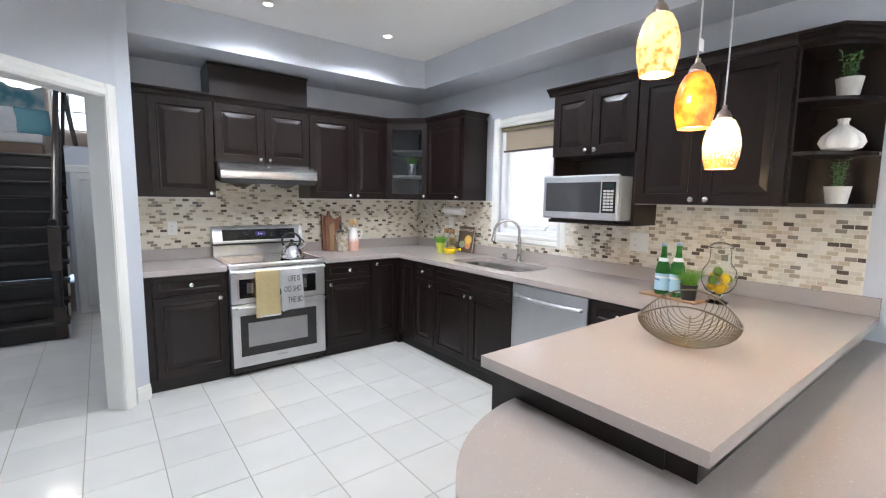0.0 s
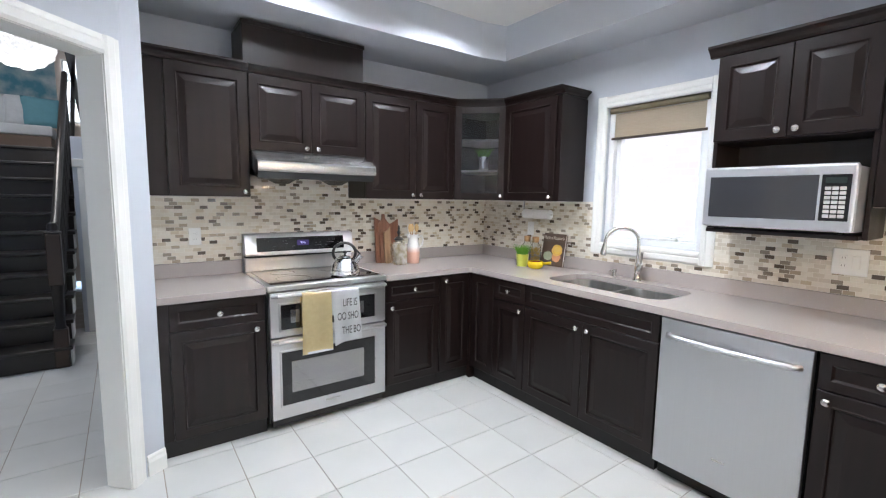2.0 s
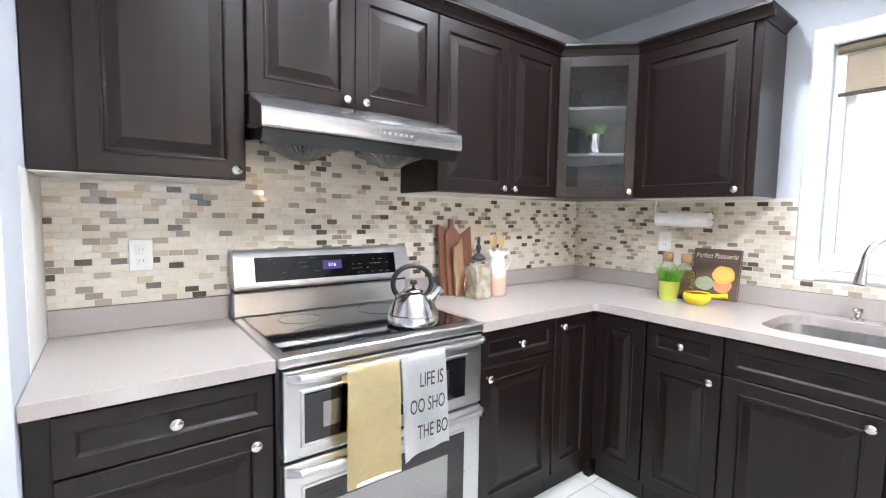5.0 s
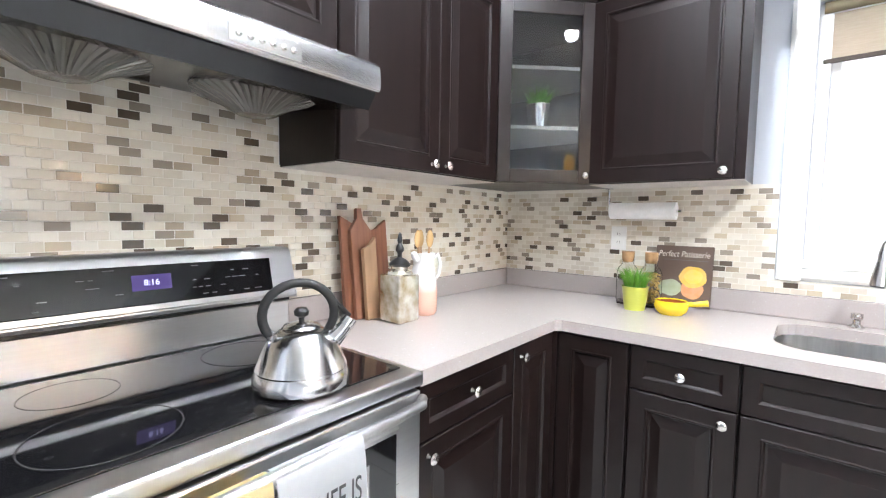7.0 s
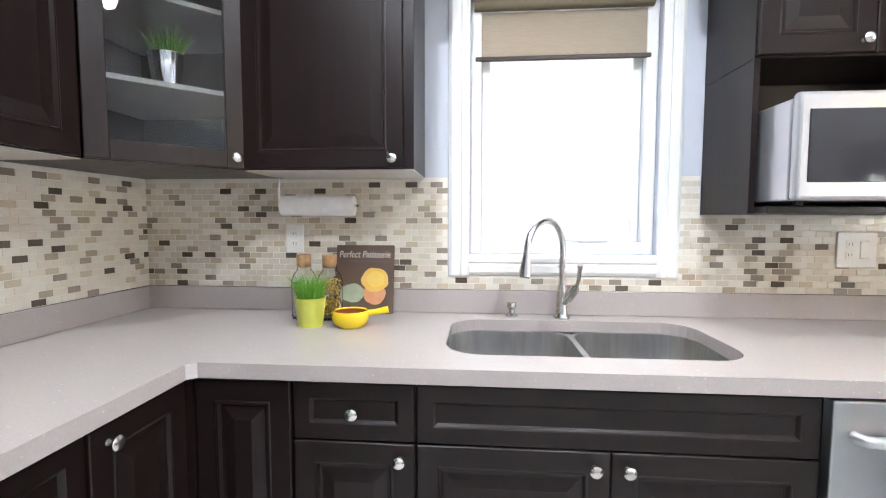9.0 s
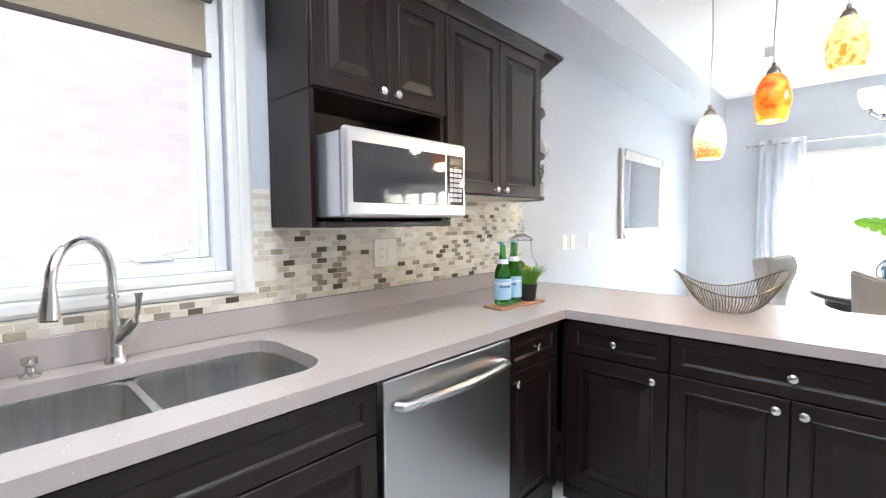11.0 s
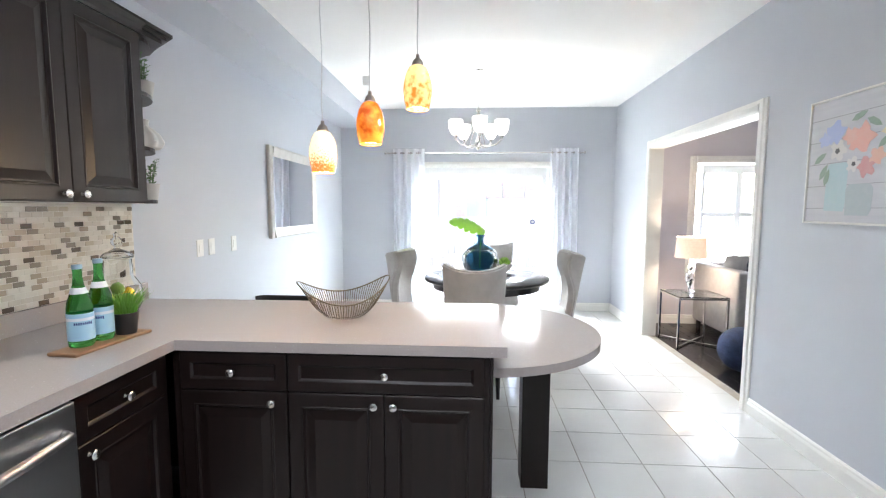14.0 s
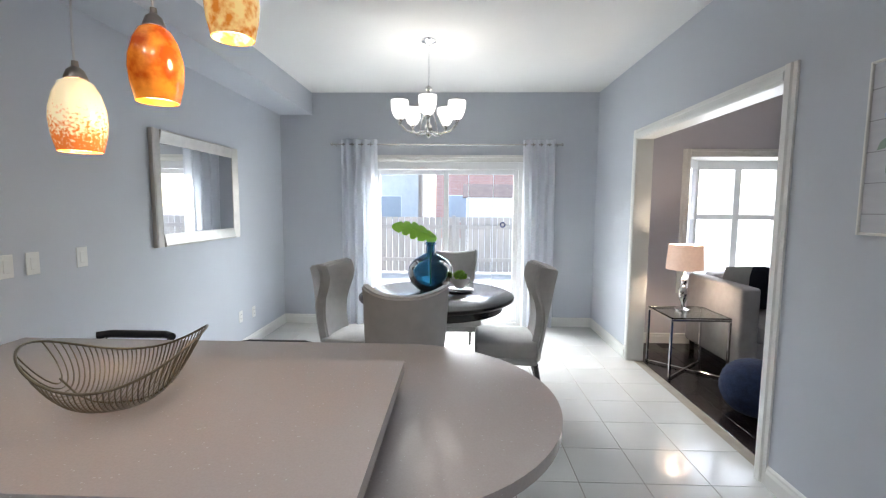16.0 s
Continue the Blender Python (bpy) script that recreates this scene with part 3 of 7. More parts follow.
def oven_door(z0, z1, win, name):
    bm = box(0.012, W - 0.012, 0.0, 0.044, z0, z1, 0.006, seg=2)
    d = part(name, bm, STEELF, t)
    x0, x1, a, b = win
    bez = box(x0 - 0.012, x1 + 0.012, -0.004, 0.004, a - 0.012, b + 0.012, 0.004)
    part("bezel", bez, STEEL, d)
    part("window_surround", box(x0, x1, -0.006, 0.0, a, b, 0.002), BLACKGLASS, d, "black glass surround")
    part("window", box(x0 + 0.06, x1 - 0.085, -0.0075, -0.004, a + 0.035 + 0.2 * (b - a - 0.14), b - 0.035 - 0.15 * (b - a - 0.14), 0.001), OVENGLASS, d, "tinted glass oven window")
    hb = bmesh.new()
    pts = [(0.02, -0.012, z1 - 0.018), (0.05, -0.034, z1 - 0.016)] + [(0.05 + (W - 0.1) * i / 12, -0.040 - 0.012 * math.sin(math.pi * i / 12), z1 - 0.014) for i in range(13)] + [(W - 0.05, -0.034, z1 - 0.016), (W - 0.02, -0.012, z1 - 0.018)]
    tube(pts, 0.013, 12, hb)
    part("handle", hb, STEEL, d, "long stainless bar handle", smooth=True)
    return d


oven_door(0.585, 0.870, (0.075, W - 0.10, 0.632, 0.792), "upper_door")
d = oven_door(0.045, 0.575, (0.075, W - 0.10, 0.135, 0.485), "lower_door")
part("badge", box(0.36, 0.46, -0.003, 0.001, 0.095, 0.108, 0.001), NICKEL, d, "small metal badge")
part("kick_plate", box(0.02, W - 0.02, 0.03, 0.06, -0.01, 0.043, 0.002), BLACKPL, t)
part("lower_backguard", box(0.004, W - 0.004, 0.605, 0.665, 0.916, 1.018, 0.004), STEELF, t)
part("backguard_gap", box(0.006, W - 0.006, 0.60, 0.66, 1.0185, 1.034, 0), BLACKPL, t)
bm = bmesh.new()
cons = [(0.555, 1.035), (0.568, 1.045), (0.600, 1.178), (0.615, 1.192), (0.672, 1.192), (0.672, 1.035)]
extrude_along(cons, 0, W, bm)
bmesh.ops.bevel(bm, geom=list(bm.edges), offset=0.004, segments=2, affect="EDGES")
con = part("console", bm, STEELF, t, "tilted stainless control console", smooth=True)
ct = pose(0, 0.5665, 1.045, -13.5, 0, 0)
bm = box(0.08, W - 0.08, -0.003, 0.002, 0.018, 0.120, 0.008, seg=2)
part("control_panel", bm, BLACKGLASS, con, "black glass touch control panel", ct)
part("display", box(0.37, 0.46, -0.0045, -0.003, 0.055, 0.095, 0), material("violet_display", (0.03, 0.02, 0.06), 0.2, emit=(0.10, 0.07, 0.30), strength=0.04), con, "violet lit clock display", ct)
PRINT = material("grey_panel_print", (0.15, 0.15, 0.16), 0.5)
random.seed(5)
for i in range(34):
    x = random.choice((random.uniform(0.13, 0.34), random.uniform(0.48, 0.70)))
    z = 0.03 + 0.02 * random.randint(0, 4)
    part("key_mark", box(x, x + random.uniform(0.008, 0.018), -0.0042, -0.003, z, z + 0.0022, 0), PRINT, con, m=ct)


def lettering(name, text, size, m, mat, parent=None, align="LEFT", depth=0.0004, shear=0.0):
    cu = bpy.data.curves.new(name, "FONT")
    cu.body, cu.size, cu.extrude, cu.align_x, cu.shear = text, size, depth, align, shear
    tmp = bpy.data.objects.new(name, cu)
    me = bpy.data.meshes.new_from_object(tmp)
    bpy.data.objects.remove(tmp)
    me.name = name
    me.materials.append(mat)
    ob = new(name, me)
    ob.parent = parent
    ob.matrix_basis = m
    return ob


lettering("display_digits", "8:16", 0.021, ct @ pose(0.396, -0.005, 0.068, 90), material("lit_digits", (0.6, 0.6, 1), 0.4, emit=(0.65, 0.65, 1), strength=0.06), con)

# towels over the upper handle
def towel(x0, x1, z1, front_len, back_len, mat, name, label, waves, seed):
    random.seed(seed)
    bm = bmesh.new()
    nx, cols = 14, []
    zh, yh, r = 0.848, -0.047, 0.019
    path = [(yh - r - 0.004, zh - front_len + front_len * i / 12) for i in range(12)]
    path += [(yh - (r + 0.002) * math.cos(a), zh + (r + 0.002) * math.sin(a)) for a in [math.pi * k / 6 for k in range(7)]]
    path += [(yh + r + 0.003, zh - back_len * i / 5) for i in range(1, 6)]
    for i in range(nx + 1):
        u = i / nx
        col = []
        for k, (y, z) in enumerate(path):
            low = max(0, (zh - z) / front_len)
            yy = y - (0.006 * math.sin(u * waves * 6.3 + seed) * low if k < 12 else 0)
            col.append(bm.verts.new((x0 + (x1 - x0) * u + 0.012 * low * (u - 0.5) + (0.02 * low if seed == 2 else 0), yy, z - 0.006 * low * math.sin(u * 5 + seed) + (0.02 * low * u if seed == 2 else 0))))
        cols.append(col)
    for a, b in zip(cols, cols[1:]):
        for k in range(len(path) - 1):
            bm.faces.new((a[k], b[k], b[k + 1], a[k + 1]))
    bmesh.ops.solidify(bm, geom=list(bm.faces), thickness=0.004)
    tw = thing(name, 1.856, 6.105, 0, 0, label, "towel", "towels on the oven handle")
    part("cloth", bm, mat, tw, smooth=True)
    return tw


YEL = material("pale_yellow_cotton", (0.80, 0.67, 0.38), 0.9, color2=(0.74, 0.61, 0.33), scale=40, bump=0.3, bump_scale=700)
WHC = material("white_cotton_cloth", (0.78, 0.79, 0.80), 0.9, color2=(0.72, 0.73, 0.75), scale=30, bump=0.3, bump_scale=700)
t1 = towel(0.190, 0.380, 0.85, 0.372, 0.20, YEL, "yellow_towel", "pale yellow towel folded over the oven handle", 1.2, 1)
part("hem", box(0.190, 0.386, -0.0745, -0.0695, 0.469, 0.483, 0.001), WHC, t1, "white hem")
t2 = towel(0.386, 0.572, 0.85, 0.352, 0.16, WHC, "printed_towel", "white towel with dark lettering on the oven handle", 1.6, 2)
INK = material("grey_black_ink", (0.05, 0.05, 0.055), 0.8)
for txt, z, x in (("LIFE IS", 0.752, 0.452), ("OO SHO", 0.662, 0.414), ("THE BO", 0.566, 0.446)):
    lettering("lettering", txt, 0.072, pose(x, -0.0815, z, 90, 0, 0) @ Matrix.Diagonal((0.53, 1, 1, 1)), INK, t2)

# range hood
t = thing("range_hood", 1.864, 6.27, 1.585, 0, "stainless under-cabinet range hood with sloping front", "range hood")
prof = [(0.004, 0.038), (0.0, 0.05), (0.003, 0.098), (0.014, 0.110), (0.17, 0.178), (0.51, 0.178), (0.51, 0.10), (0.03, 0.036)]
bm = extrude_along(prof, 0, 0.818)
bmesh.ops.bevel(bm, geom=list(bm.edges), offset=0.003, segments=2, affect="EDGES")
part("canopy", bm, material("brushed_hood_steel", (0.70, 0.70, 0.70), 0.24, 1.0, color2=(0.62, 0.62, 0.62), scale=6, stretch=(0.3, 8, 8)), t, smooth=True)
bm = extrude_along([(0.045, -0.004), (0.016, 0.036), (0.03, 0.0355), (0.49, 0.09), (0.49, 0.055), (0.075, 0.004)], 0.006, 0.812)
part("underside", bm, material("dark_hood_metal", (0.03, 0.03, 0.032), 0.15, 0.3, scale=12), t, "dark glossy underside")
for cx in (0.21, 0.60):
    bm = lathe([(0.155, 0.035), (0.15, 0.018), (0.09, -0.005), (0.05, -0.028), (0.045, -0.032), (0, -0.034)], 120, cx=cx, cy=0.24)
    for v in bm.verts:
        r = math.hypot(v.co.x - cx, v.co.y - 0.24)
        if 0.05 < r < 0.152:
            v.co.z += 0.0035 * math.cos(40 * math.atan2(v.co.y - 0.24, v.co.x - cx))
    f = part("fan_guard", bm, material("smoky_fan_guard", (0.20, 0.195, 0.175), 0.25, 0.6, scale=15), t, "round ribbed fan guard", smooth=True)
ft = Matrix.Translation((0, 0.0015, 0.038)) @ Matrix.Rotation(radians(90), 4, "X") @ Matrix.Translation((0, -0.026, 0))
part("button_plate", box(0.42, 0.58, 0.035, 0.075, 0.0, 0.003, 0.001), NICKEL, t, "pale metal control plate", ft)
for k in range(6):
    part("button", lathe([(0.0065, 0.003), (0.0065, 0.006), (0, 0.007)], 14, cx=0.44 + k * 0.024, cy=0.055), NICKEL, t, m=ft)
part("name_plate", box(0.09, 0.17, 0.04, 0.06, 0.0, 0.002, 0.001), NICKEL, t, "blank metal name plate", ft)

# dishwasher
t = thing("dishwasher", EF, 4.518, 0, -90, "stainless steel dishwasher with bowed bar handle", "dishwasher")
part("body", box(0.003, 0.655, 0.0, 0.6, 0.05, TOPZ - 0.004, 0.002), BLACKPL, t)
part("toe_kick", box(0.003, 0.655, 0.04, 0.5, FZ, 0.049, 0), KICK, t)
part("door", box(0.005, 0.653, -0.035, -0.0005, 0.055, TOPZ - 0.008, 0.005, seg=2), STEELV, t)
part("control_strip", box(0.005, 0.653, -0.0, 0.03, TOPZ - 0.0075, TOPZ - 0.004, 0), BLACKPL, t)
pts = [(0.05, -0.036, 0.775), (0.06, -0.06, 0.775)] + [(0.06 + 0.54 * i / 14, -0.062 - 0.022 * math.sin(math.pi * i / 14), 0.775) for i in range(15)] + [(0.60, -0.06, 0.775), (0.61, -0.036, 0.775)]
bm = tube(pts, 0.014, 12)
part("handle", bm, STEEL, t, "bowed stainless bar handle", smooth=True)
part("badge", box(0.30, 0.36, -0.038, -0.034, 0.20, 0.213, 0.001), NICKEL, t, "small blank badge")

# microwave
SILVER = material("silver_painted_metal", (0.55, 0.56, 0.58), 0.3, 0.7, color2=(0.5, 0.51, 0.53), scale=12)
t = thing("microwave", 3.715, 4.462, 1.334, -90, "silver countertop microwave in the cabinet niche", "microwave")
part("body", box(0, 0.615, 0.03, 0.43, 0.012, 0.305, 0.006, seg=2), SILVER, t)
part("front_frame", box(0, 0.615, 0.0, 0.031, 0.012, 0.318, 0.012, seg=3), SILVER, t)
MIRRORGLASS = material("mirrored_dark_glass", (0.05, 0.05, 0.054), 0.05, 0.3, color2=(0.042, 0.042, 0.046), scale=3, rough_var=0.01, coat=0.6)
part("door_window", box(0.03, 0.485, -0.003, 0.004, 0.062, 0.268, 0.002), MIRRORGLASS, t, "dark reflective door window")
part("control_panel", box(0.495, 0.597, -0.003, 0.004, 0.062, 0.268, 0.002), BLACKGLASS, t, "black keypad panel")
part("display", box(0.51, 0.583, -0.0045, -0.003, 0.228, 0.255, 0), material("dark_display", (0.02, 0.03, 0.03), 0.15), t)
KEY = material("grey_key_print", (0.42, 0.42, 0.43), 0.5)
for r_ in range(7):
    for c_ in range(3):
        part("key", box(0.509 + 0.026 * c_, 0.531 + 0.026 * c_, -0.0042, -0.003, 0.076 + 0.0205 * r_, 0.091 + 0.0205 * r_, 0), KEY, t)
for x in (0.05, 0.565):
    for y in (0.06, 0.36):
        part("foot", lathe([(0.012, 0.022 - 0.022), (0.014, 0.013)], 10, cx=x, cy=y), BLACKPL, t)

# sink, faucet, soap pump
SINKM = material("satin_sink_steel", (0.88, 0.88, 0.87), 0.36, 1.0, color2=(0.66, 0.66, 0.655), scale=4, stretch=(12, 12, 0.5), bump=0.03, bump_scale=30)
t = thing("sink", 3.825, 4.98, TOPZ, 0, "undermount stainless double-bowl sink", "sink")


def bowl(x0, x1, y0, y1, depth):
    bm = bmesh.new()
    rings = []
    for k, (ins, z) in enumerate(((-0.012, 0.0), (0.0, -0.001), (0.004, -0.03), (0.012, -depth + 0.03), (0.03, -depth + 0.006), (0.06, -depth))):
        rings.append([bm.verts.new((x, y, z)) for x, y in rounded(x0 + ins, x1 - ins, y0 + ins, y1 - ins, max(0.03, 0.085 - ins * 0.6))])
    for a, b in zip(rings, rings[1:]):
        for i in range(len(a)):
            bm.faces.new((a[i], a[(i + 1) % len(a)], b[(i + 1) % len(a)], b[i]))
    bm.faces.new(rings[-1])
    bmesh.ops.solidify(bm, geom=list(bm.faces), thickness=0.0015)
    return bm


for y0, y1 in ((-0.378, 0.032), (0.052, 0.475)):
    b = part("basin", bowl(-0.222, 0.222, y0, y1, 0.19), SINKM, t, smooth=True)
    part("drain", lathe([(0.042, -0.187), (0.04, -0.184), (0.03, -0.186), (0, -0.187)], 24, cx=0.03, cy=(y0 + y1) / 2), CHROME, b)
part("divider", box(-0.2, 0.2, 0.033, 0.051, -0.012, -0.0015, 0.003), SINKM, t)

t = thing("faucet", 4.10, 5.035, CE, -42, "brushed nickel gooseneck kitchen faucet with side lever", "faucet")
part("base", lathe([(0.0001, 0), (0.03, 0.0), (0.03, 0.006), (0.024, 0.014), (0.021, 0.03), (0.019, 0.10), (0.0165, 0.13), (0.0001, 0.13)], 24), NICKEL, t, smooth=True)
pts = [(0, 0, 0.12), (0, 0, 0.26)] + [(-0.115 + 0.115 * math.cos(a), 0, 0.265 + 0.112 * math.sin(a)) for a in [math.pi * k / 14 for k in range(15)]] + [(-0.232, 0, 0.245)]
part("neck", tube(pts, 0.0125, 14), NICKEL, t, smooth=True)
part("spray_head", tube([(-0.231, 0, 0.262), (-0.233, 0, 0.24), (-0.238, 0, 0.205), (-0.240, 0, 0.182)], 0.02, 16, radii=[0.014, 0.016, 0.021, 0.022]), NICKEL, t, smooth=True)
part("spray_tip", tube([(-0.2401, 0, 0.182), (-0.241, 0, 0.177)], 0.018, 16), BLACKPL, t, "black rubber tip")
part("lever_hub", tube([(0, -0.008, 0.062), (0, -0.030, 0.088), (0, -0.052, 0.118), (0, -0.060, 0.132)], 0.019, 14, radii=[0.017, 0.021, 0.019, 0.013]), NICKEL, t, smooth=True)
part("lever", tube([(0, -0.058, 0.124), (0, -0.068, 0.150), (0, -0.074, 0.195), (0, -0.074, 0.212)], 0.008, 12, radii=[0.008, 0.0065, 0.0085, 0.0125]), NICKEL, t, smooth=True)
part("collar", lathe([(0.0172, 0.196), (0.0172, 0.204), (0.0126, 0.206), (0.0126, 0.194)], 20), NICKEL, t, smooth=True)
t = thing("soap_pump", 4.115, 5.225, CE, 0, "short brushed nickel soap pump beside the sink", "soap dispenser")
part("base", lathe([(0.0001, 0), (0.024, 0), (0.024, 0.006), (0.012, 0.015), (0.011, 0.03), (0.018, 0.036), (0.018, 0.055), (0.0001, 0.058)], 20), NICKEL, t, smooth=True)
part("nozzle", tube([(-0.01, 0, 0.048), (-0.04, 0, 0.05), (-0.045, 0, 0.045)], 0.007, 10), NICKEL, t, smooth=True)

# ---- kitchen window ----
VINYL = material("white_vinyl_frame", (0.80, 0.81, 0.82), 0.3, color2=(0.77, 0.78, 0.79), scale=6)
t = thing("window_1", XE, 5.4, 0, -90, "white cased kitchen window with a roller shade half up", "window", "", "structure")
ww, wz0, wz1 = WY1 - WY0 + 0.0, WZ0, WZ1
wo = 5.4 - WY1
CAS = [(0.003, 0), (-0.014, 0.0), (-0.022, 0.012), (-0.022, 0.03), (-0.016, 0.036), (-0.02, 0.045), (-0.02, 0.07), (-0.012, 0.083), (0.003, 0.085)]
for s, x0 in ((1, wo), (-1, wo + ww)):
    part("side_casing", prism([(x0 - s * b, a) for a, b in CAS], wz0 - 0.085, wz1 + 0.085), TRIM, t)
for s, z in ((1, wz1), (-1, wz0)):
    part("cross_casing", extrude_along([(a - 0.0005, z + s * b) for a, b in CAS], wo + 0.0005, wo + ww - 0.0005), TRIM, t)
for x0, x1 in ((wo, wo + 0.045), (wo + ww - 0.045, wo + ww)):
    part("frame_side", box(x0, x1, 0.03, 0.16, wz0, wz1, 0.003), VINYL, t)
part("frame_sill", box(wo + 0.045, wo + ww - 0.045, 0.03, 0.16, wz0, wz0 + 0.05, 0.003), VINYL, t)
part("frame_head", box(wo + 0.045, wo + ww - 0.045, 0.03, 0.16, wz1 - 0.045, wz1, 0.003), VINYL, t)
for x0, x1, a, b in ((wo + 0.046, wo + 0.082, wz0 + 0.051, wz1 - 0.046), (wo + ww - 0.082, wo + ww - 0.046, wz0 + 0.051, wz1 - 0.046), (wo + 0.082, wo + ww - 0.082, wz0 + 0.051, wz0 + 0.09), (wo + 0.082, wo + ww - 0.082, wz1 - 0.085, wz1 - 0.046)):
    part("sash", box(x0, x1, 0.07, 0.115, a, b, 0.003), VINYL, t)
p = part("pane", box(wo + 0.08, wo + ww - 0.08, 0.09, 0.094, wz0 + 0.088, wz1 - 0.084, 0), PANE, t)
p.visible_shadow = False
part("crank", tube([(wo + 0.50, 0.04, wz0 + 0.055), (wo + 0.53, 0.025, wz0 + 0.075), (wo + 0.60, 0.022, wz0 + 0.09), (wo + 0.615, 0.022, wz0 + 0.115)], 0.007, 8), WHITEPL, t, "small white crank handle", smooth=True)
part("crank_base", box(wo + 0.44, wo + 0.56, 0.02, 0.06, wz0 + 0.05, wz0 + 0.068, 0.004), WHITEPL, t)
LINEN = material("tan_woven_shade_cloth", (0.47, 0.40, 0.31), 0.9, color2=(0.40, 0.335, 0.25), scale=60, stretch=(0.4, 1, 5), bump=0.2, bump_scale=400)
b = LINEN.node_tree.nodes["Principled BSDF"]
b.inputs["Transmission Weight"].default_value = 0.0
tr, mx = LINEN.node_tree.nodes.new("ShaderNodeBsdfTranslucent"), LINEN.node_tree.nodes.new("ShaderNodeMixShader")
tr.inputs[0].default_value = (0.66, 0.58, 0.46, 1)
mx.inputs[0].default_value = 0.25
LINEN.node_tree.links.new(b.outputs[0], mx.inputs[1])
LINEN.node_tree.links.new(tr.outputs[0], mx.inputs[2])
LINEN.node_tree.links.new(mx.outputs[0], LINEN.node_tree.nodes["Material Output"].inputs[0])
t = thing("roller_shade", XE + 0.012, 5.385, 1.94, -90, "tan woven roller shade rolled half way up", "blind")
part("roll", tube([(0.004, 0.012, 0.20), (0.70, 0.012, 0.20)], 0.022, 18), material("olive_shade_roll", (0.20, 0.17, 0.11), 0.9, scale=50), t, "rolled cloth tube", smooth=True)
part("cloth", box(0.012, 0.695, 0.022, 0.0235, 0.0, 0.205, 0), LINEN, t)
part("hem_bar", box(0.01, 0.697, 0.014, 0.028, -0.014, 0.004, 0.003), material("brown_hem_bar", (0.045, 0.03, 0.02), 0.5, scale=10), t, "dark brown hem bar")

# neighbouring brick house seen through the kitchen window
def brick_material(name, c1, c2, mortar, scale):
    m = bpy.data.materials.new(name)
    m.use_nodes = True
    n, l = m.node_tree.nodes, m.node_tree.links
    b = n["Principled BSDF"]
    co, br, mp = n.new("ShaderNodeTexCoord"), n.new("ShaderNodeTexBrick"), n.new("ShaderNodeMapping")
    mp.inputs["Rotation"].default_value = (radians(90), 0, 0)
    l.new(co.outputs["Object"], mp.inputs[0])
    l.new(mp.outputs[0], br.inputs["Vector"])
    br.inputs["Color1"].default_value, br.inputs["Color2"].default_value, br.inputs["Mortar"].default_value = (*c1, 1), (*c2, 1), (*mortar, 1)
    br.inputs["Scale"].default_value = scale
    br.inputs["Mortar Size"].default_value = 0.012
    l.new(br.outputs[0], b.inputs["Base Color"])
    b.inputs["Roughness"].default_value = 0.9
    bp = n.new("ShaderNodeBump")
    bp.inputs["Strength"].default_value = 0.4
    l.new(br.outputs["Fac"], bp.inputs["Height"])
    bp.invert = True
    l.new(bp.outputs[0], b.inputs["Normal"])
    return m


PALEBRICK = brick_material("pale_buff_brick", (0.69, 0.585, 0.525), (0.645, 0.54, 0.48), (0.68, 0.61, 0.56), 3.3)
t = thing("neighbour_house", 6.0, 0.5, -0.15, -90, "pale buff brick house wall outside the window", "house")
# height above the window view is made up, to shade the brick below
part("wall", box(-8.5, 6, 0, 0.25, 0, 5.6, 0), PALEBRICK, t)
part("eave", box(-8.6, 6.1, -0.4, 0.4, 5.6, 5.75, 0.01), TRIM, t)

# ---- outdoors ----
SNOW = material("pale_grey_patio_concrete", (0.60, 0.60, 0.58), 0.85, color2=(0.50, 0.51, 0.47), scale=0.8, bump=0.2, bump_scale=30)
bm = bmesh.new()
bmesh.ops.create_grid(bm, x_segments=20, y_segments=20, size=400)
bm.transform(Matrix.Translation((0, 0, -0.16)))
structure("ground", bm, SNOW, "pale open ground outside the house", "ground")
FENCE = material("weathered_fence_boards", (0.50, 0.46, 0.41), 0.85, color2=(0.38, 0.35, 0.31), scale=6, stretch=(4, 4, 0.4), random_value=0.12)
t = thing("garden_fence", -2.0, -6.6, -0.16, 0, "weathered pale board fence across the yard", "fence")
board = None
for i in range(54):
    ob = part("board", box(0, 0.135, 0, 0.02, 0.05, 1.38, 0.004), FENCE, t) if board is None else new("board", board.data)
    ob.parent = t
    ob.matrix_basis = Matrix.Translation((0.15 * i, 0.004 * (i % 3), 0))
    board = board or ob
for z in (0.3, 1.1):
    part("rail", box(0, 8.1, 0.025, 0.065, z, z + 0.09, 0.004), FENCE, t)
for i in range(5):
    part("post", box(2 * i, 2 * i + 0.09, 0.066, 0.156, 0, 1.42, 0.004), FENCE, t)
REDBRICK = brick_material("red_brick_wall", (0.56, 0.33, 0.28), (0.50, 0.28, 0.24), (0.56, 0.50, 0.46), 3.0)
ROOFM = material("grey_brown_shingles", (0.22, 0.17, 0.15), 0.9, color2=(0.16, 0.12, 0.11), scale=5, bump=0.3)


# pale colour stands for the sky reflected in the far panes
SKYTONE = material("sky_toned_pane", (0.38, 0.42, 0.47), 0.2, scale=1)


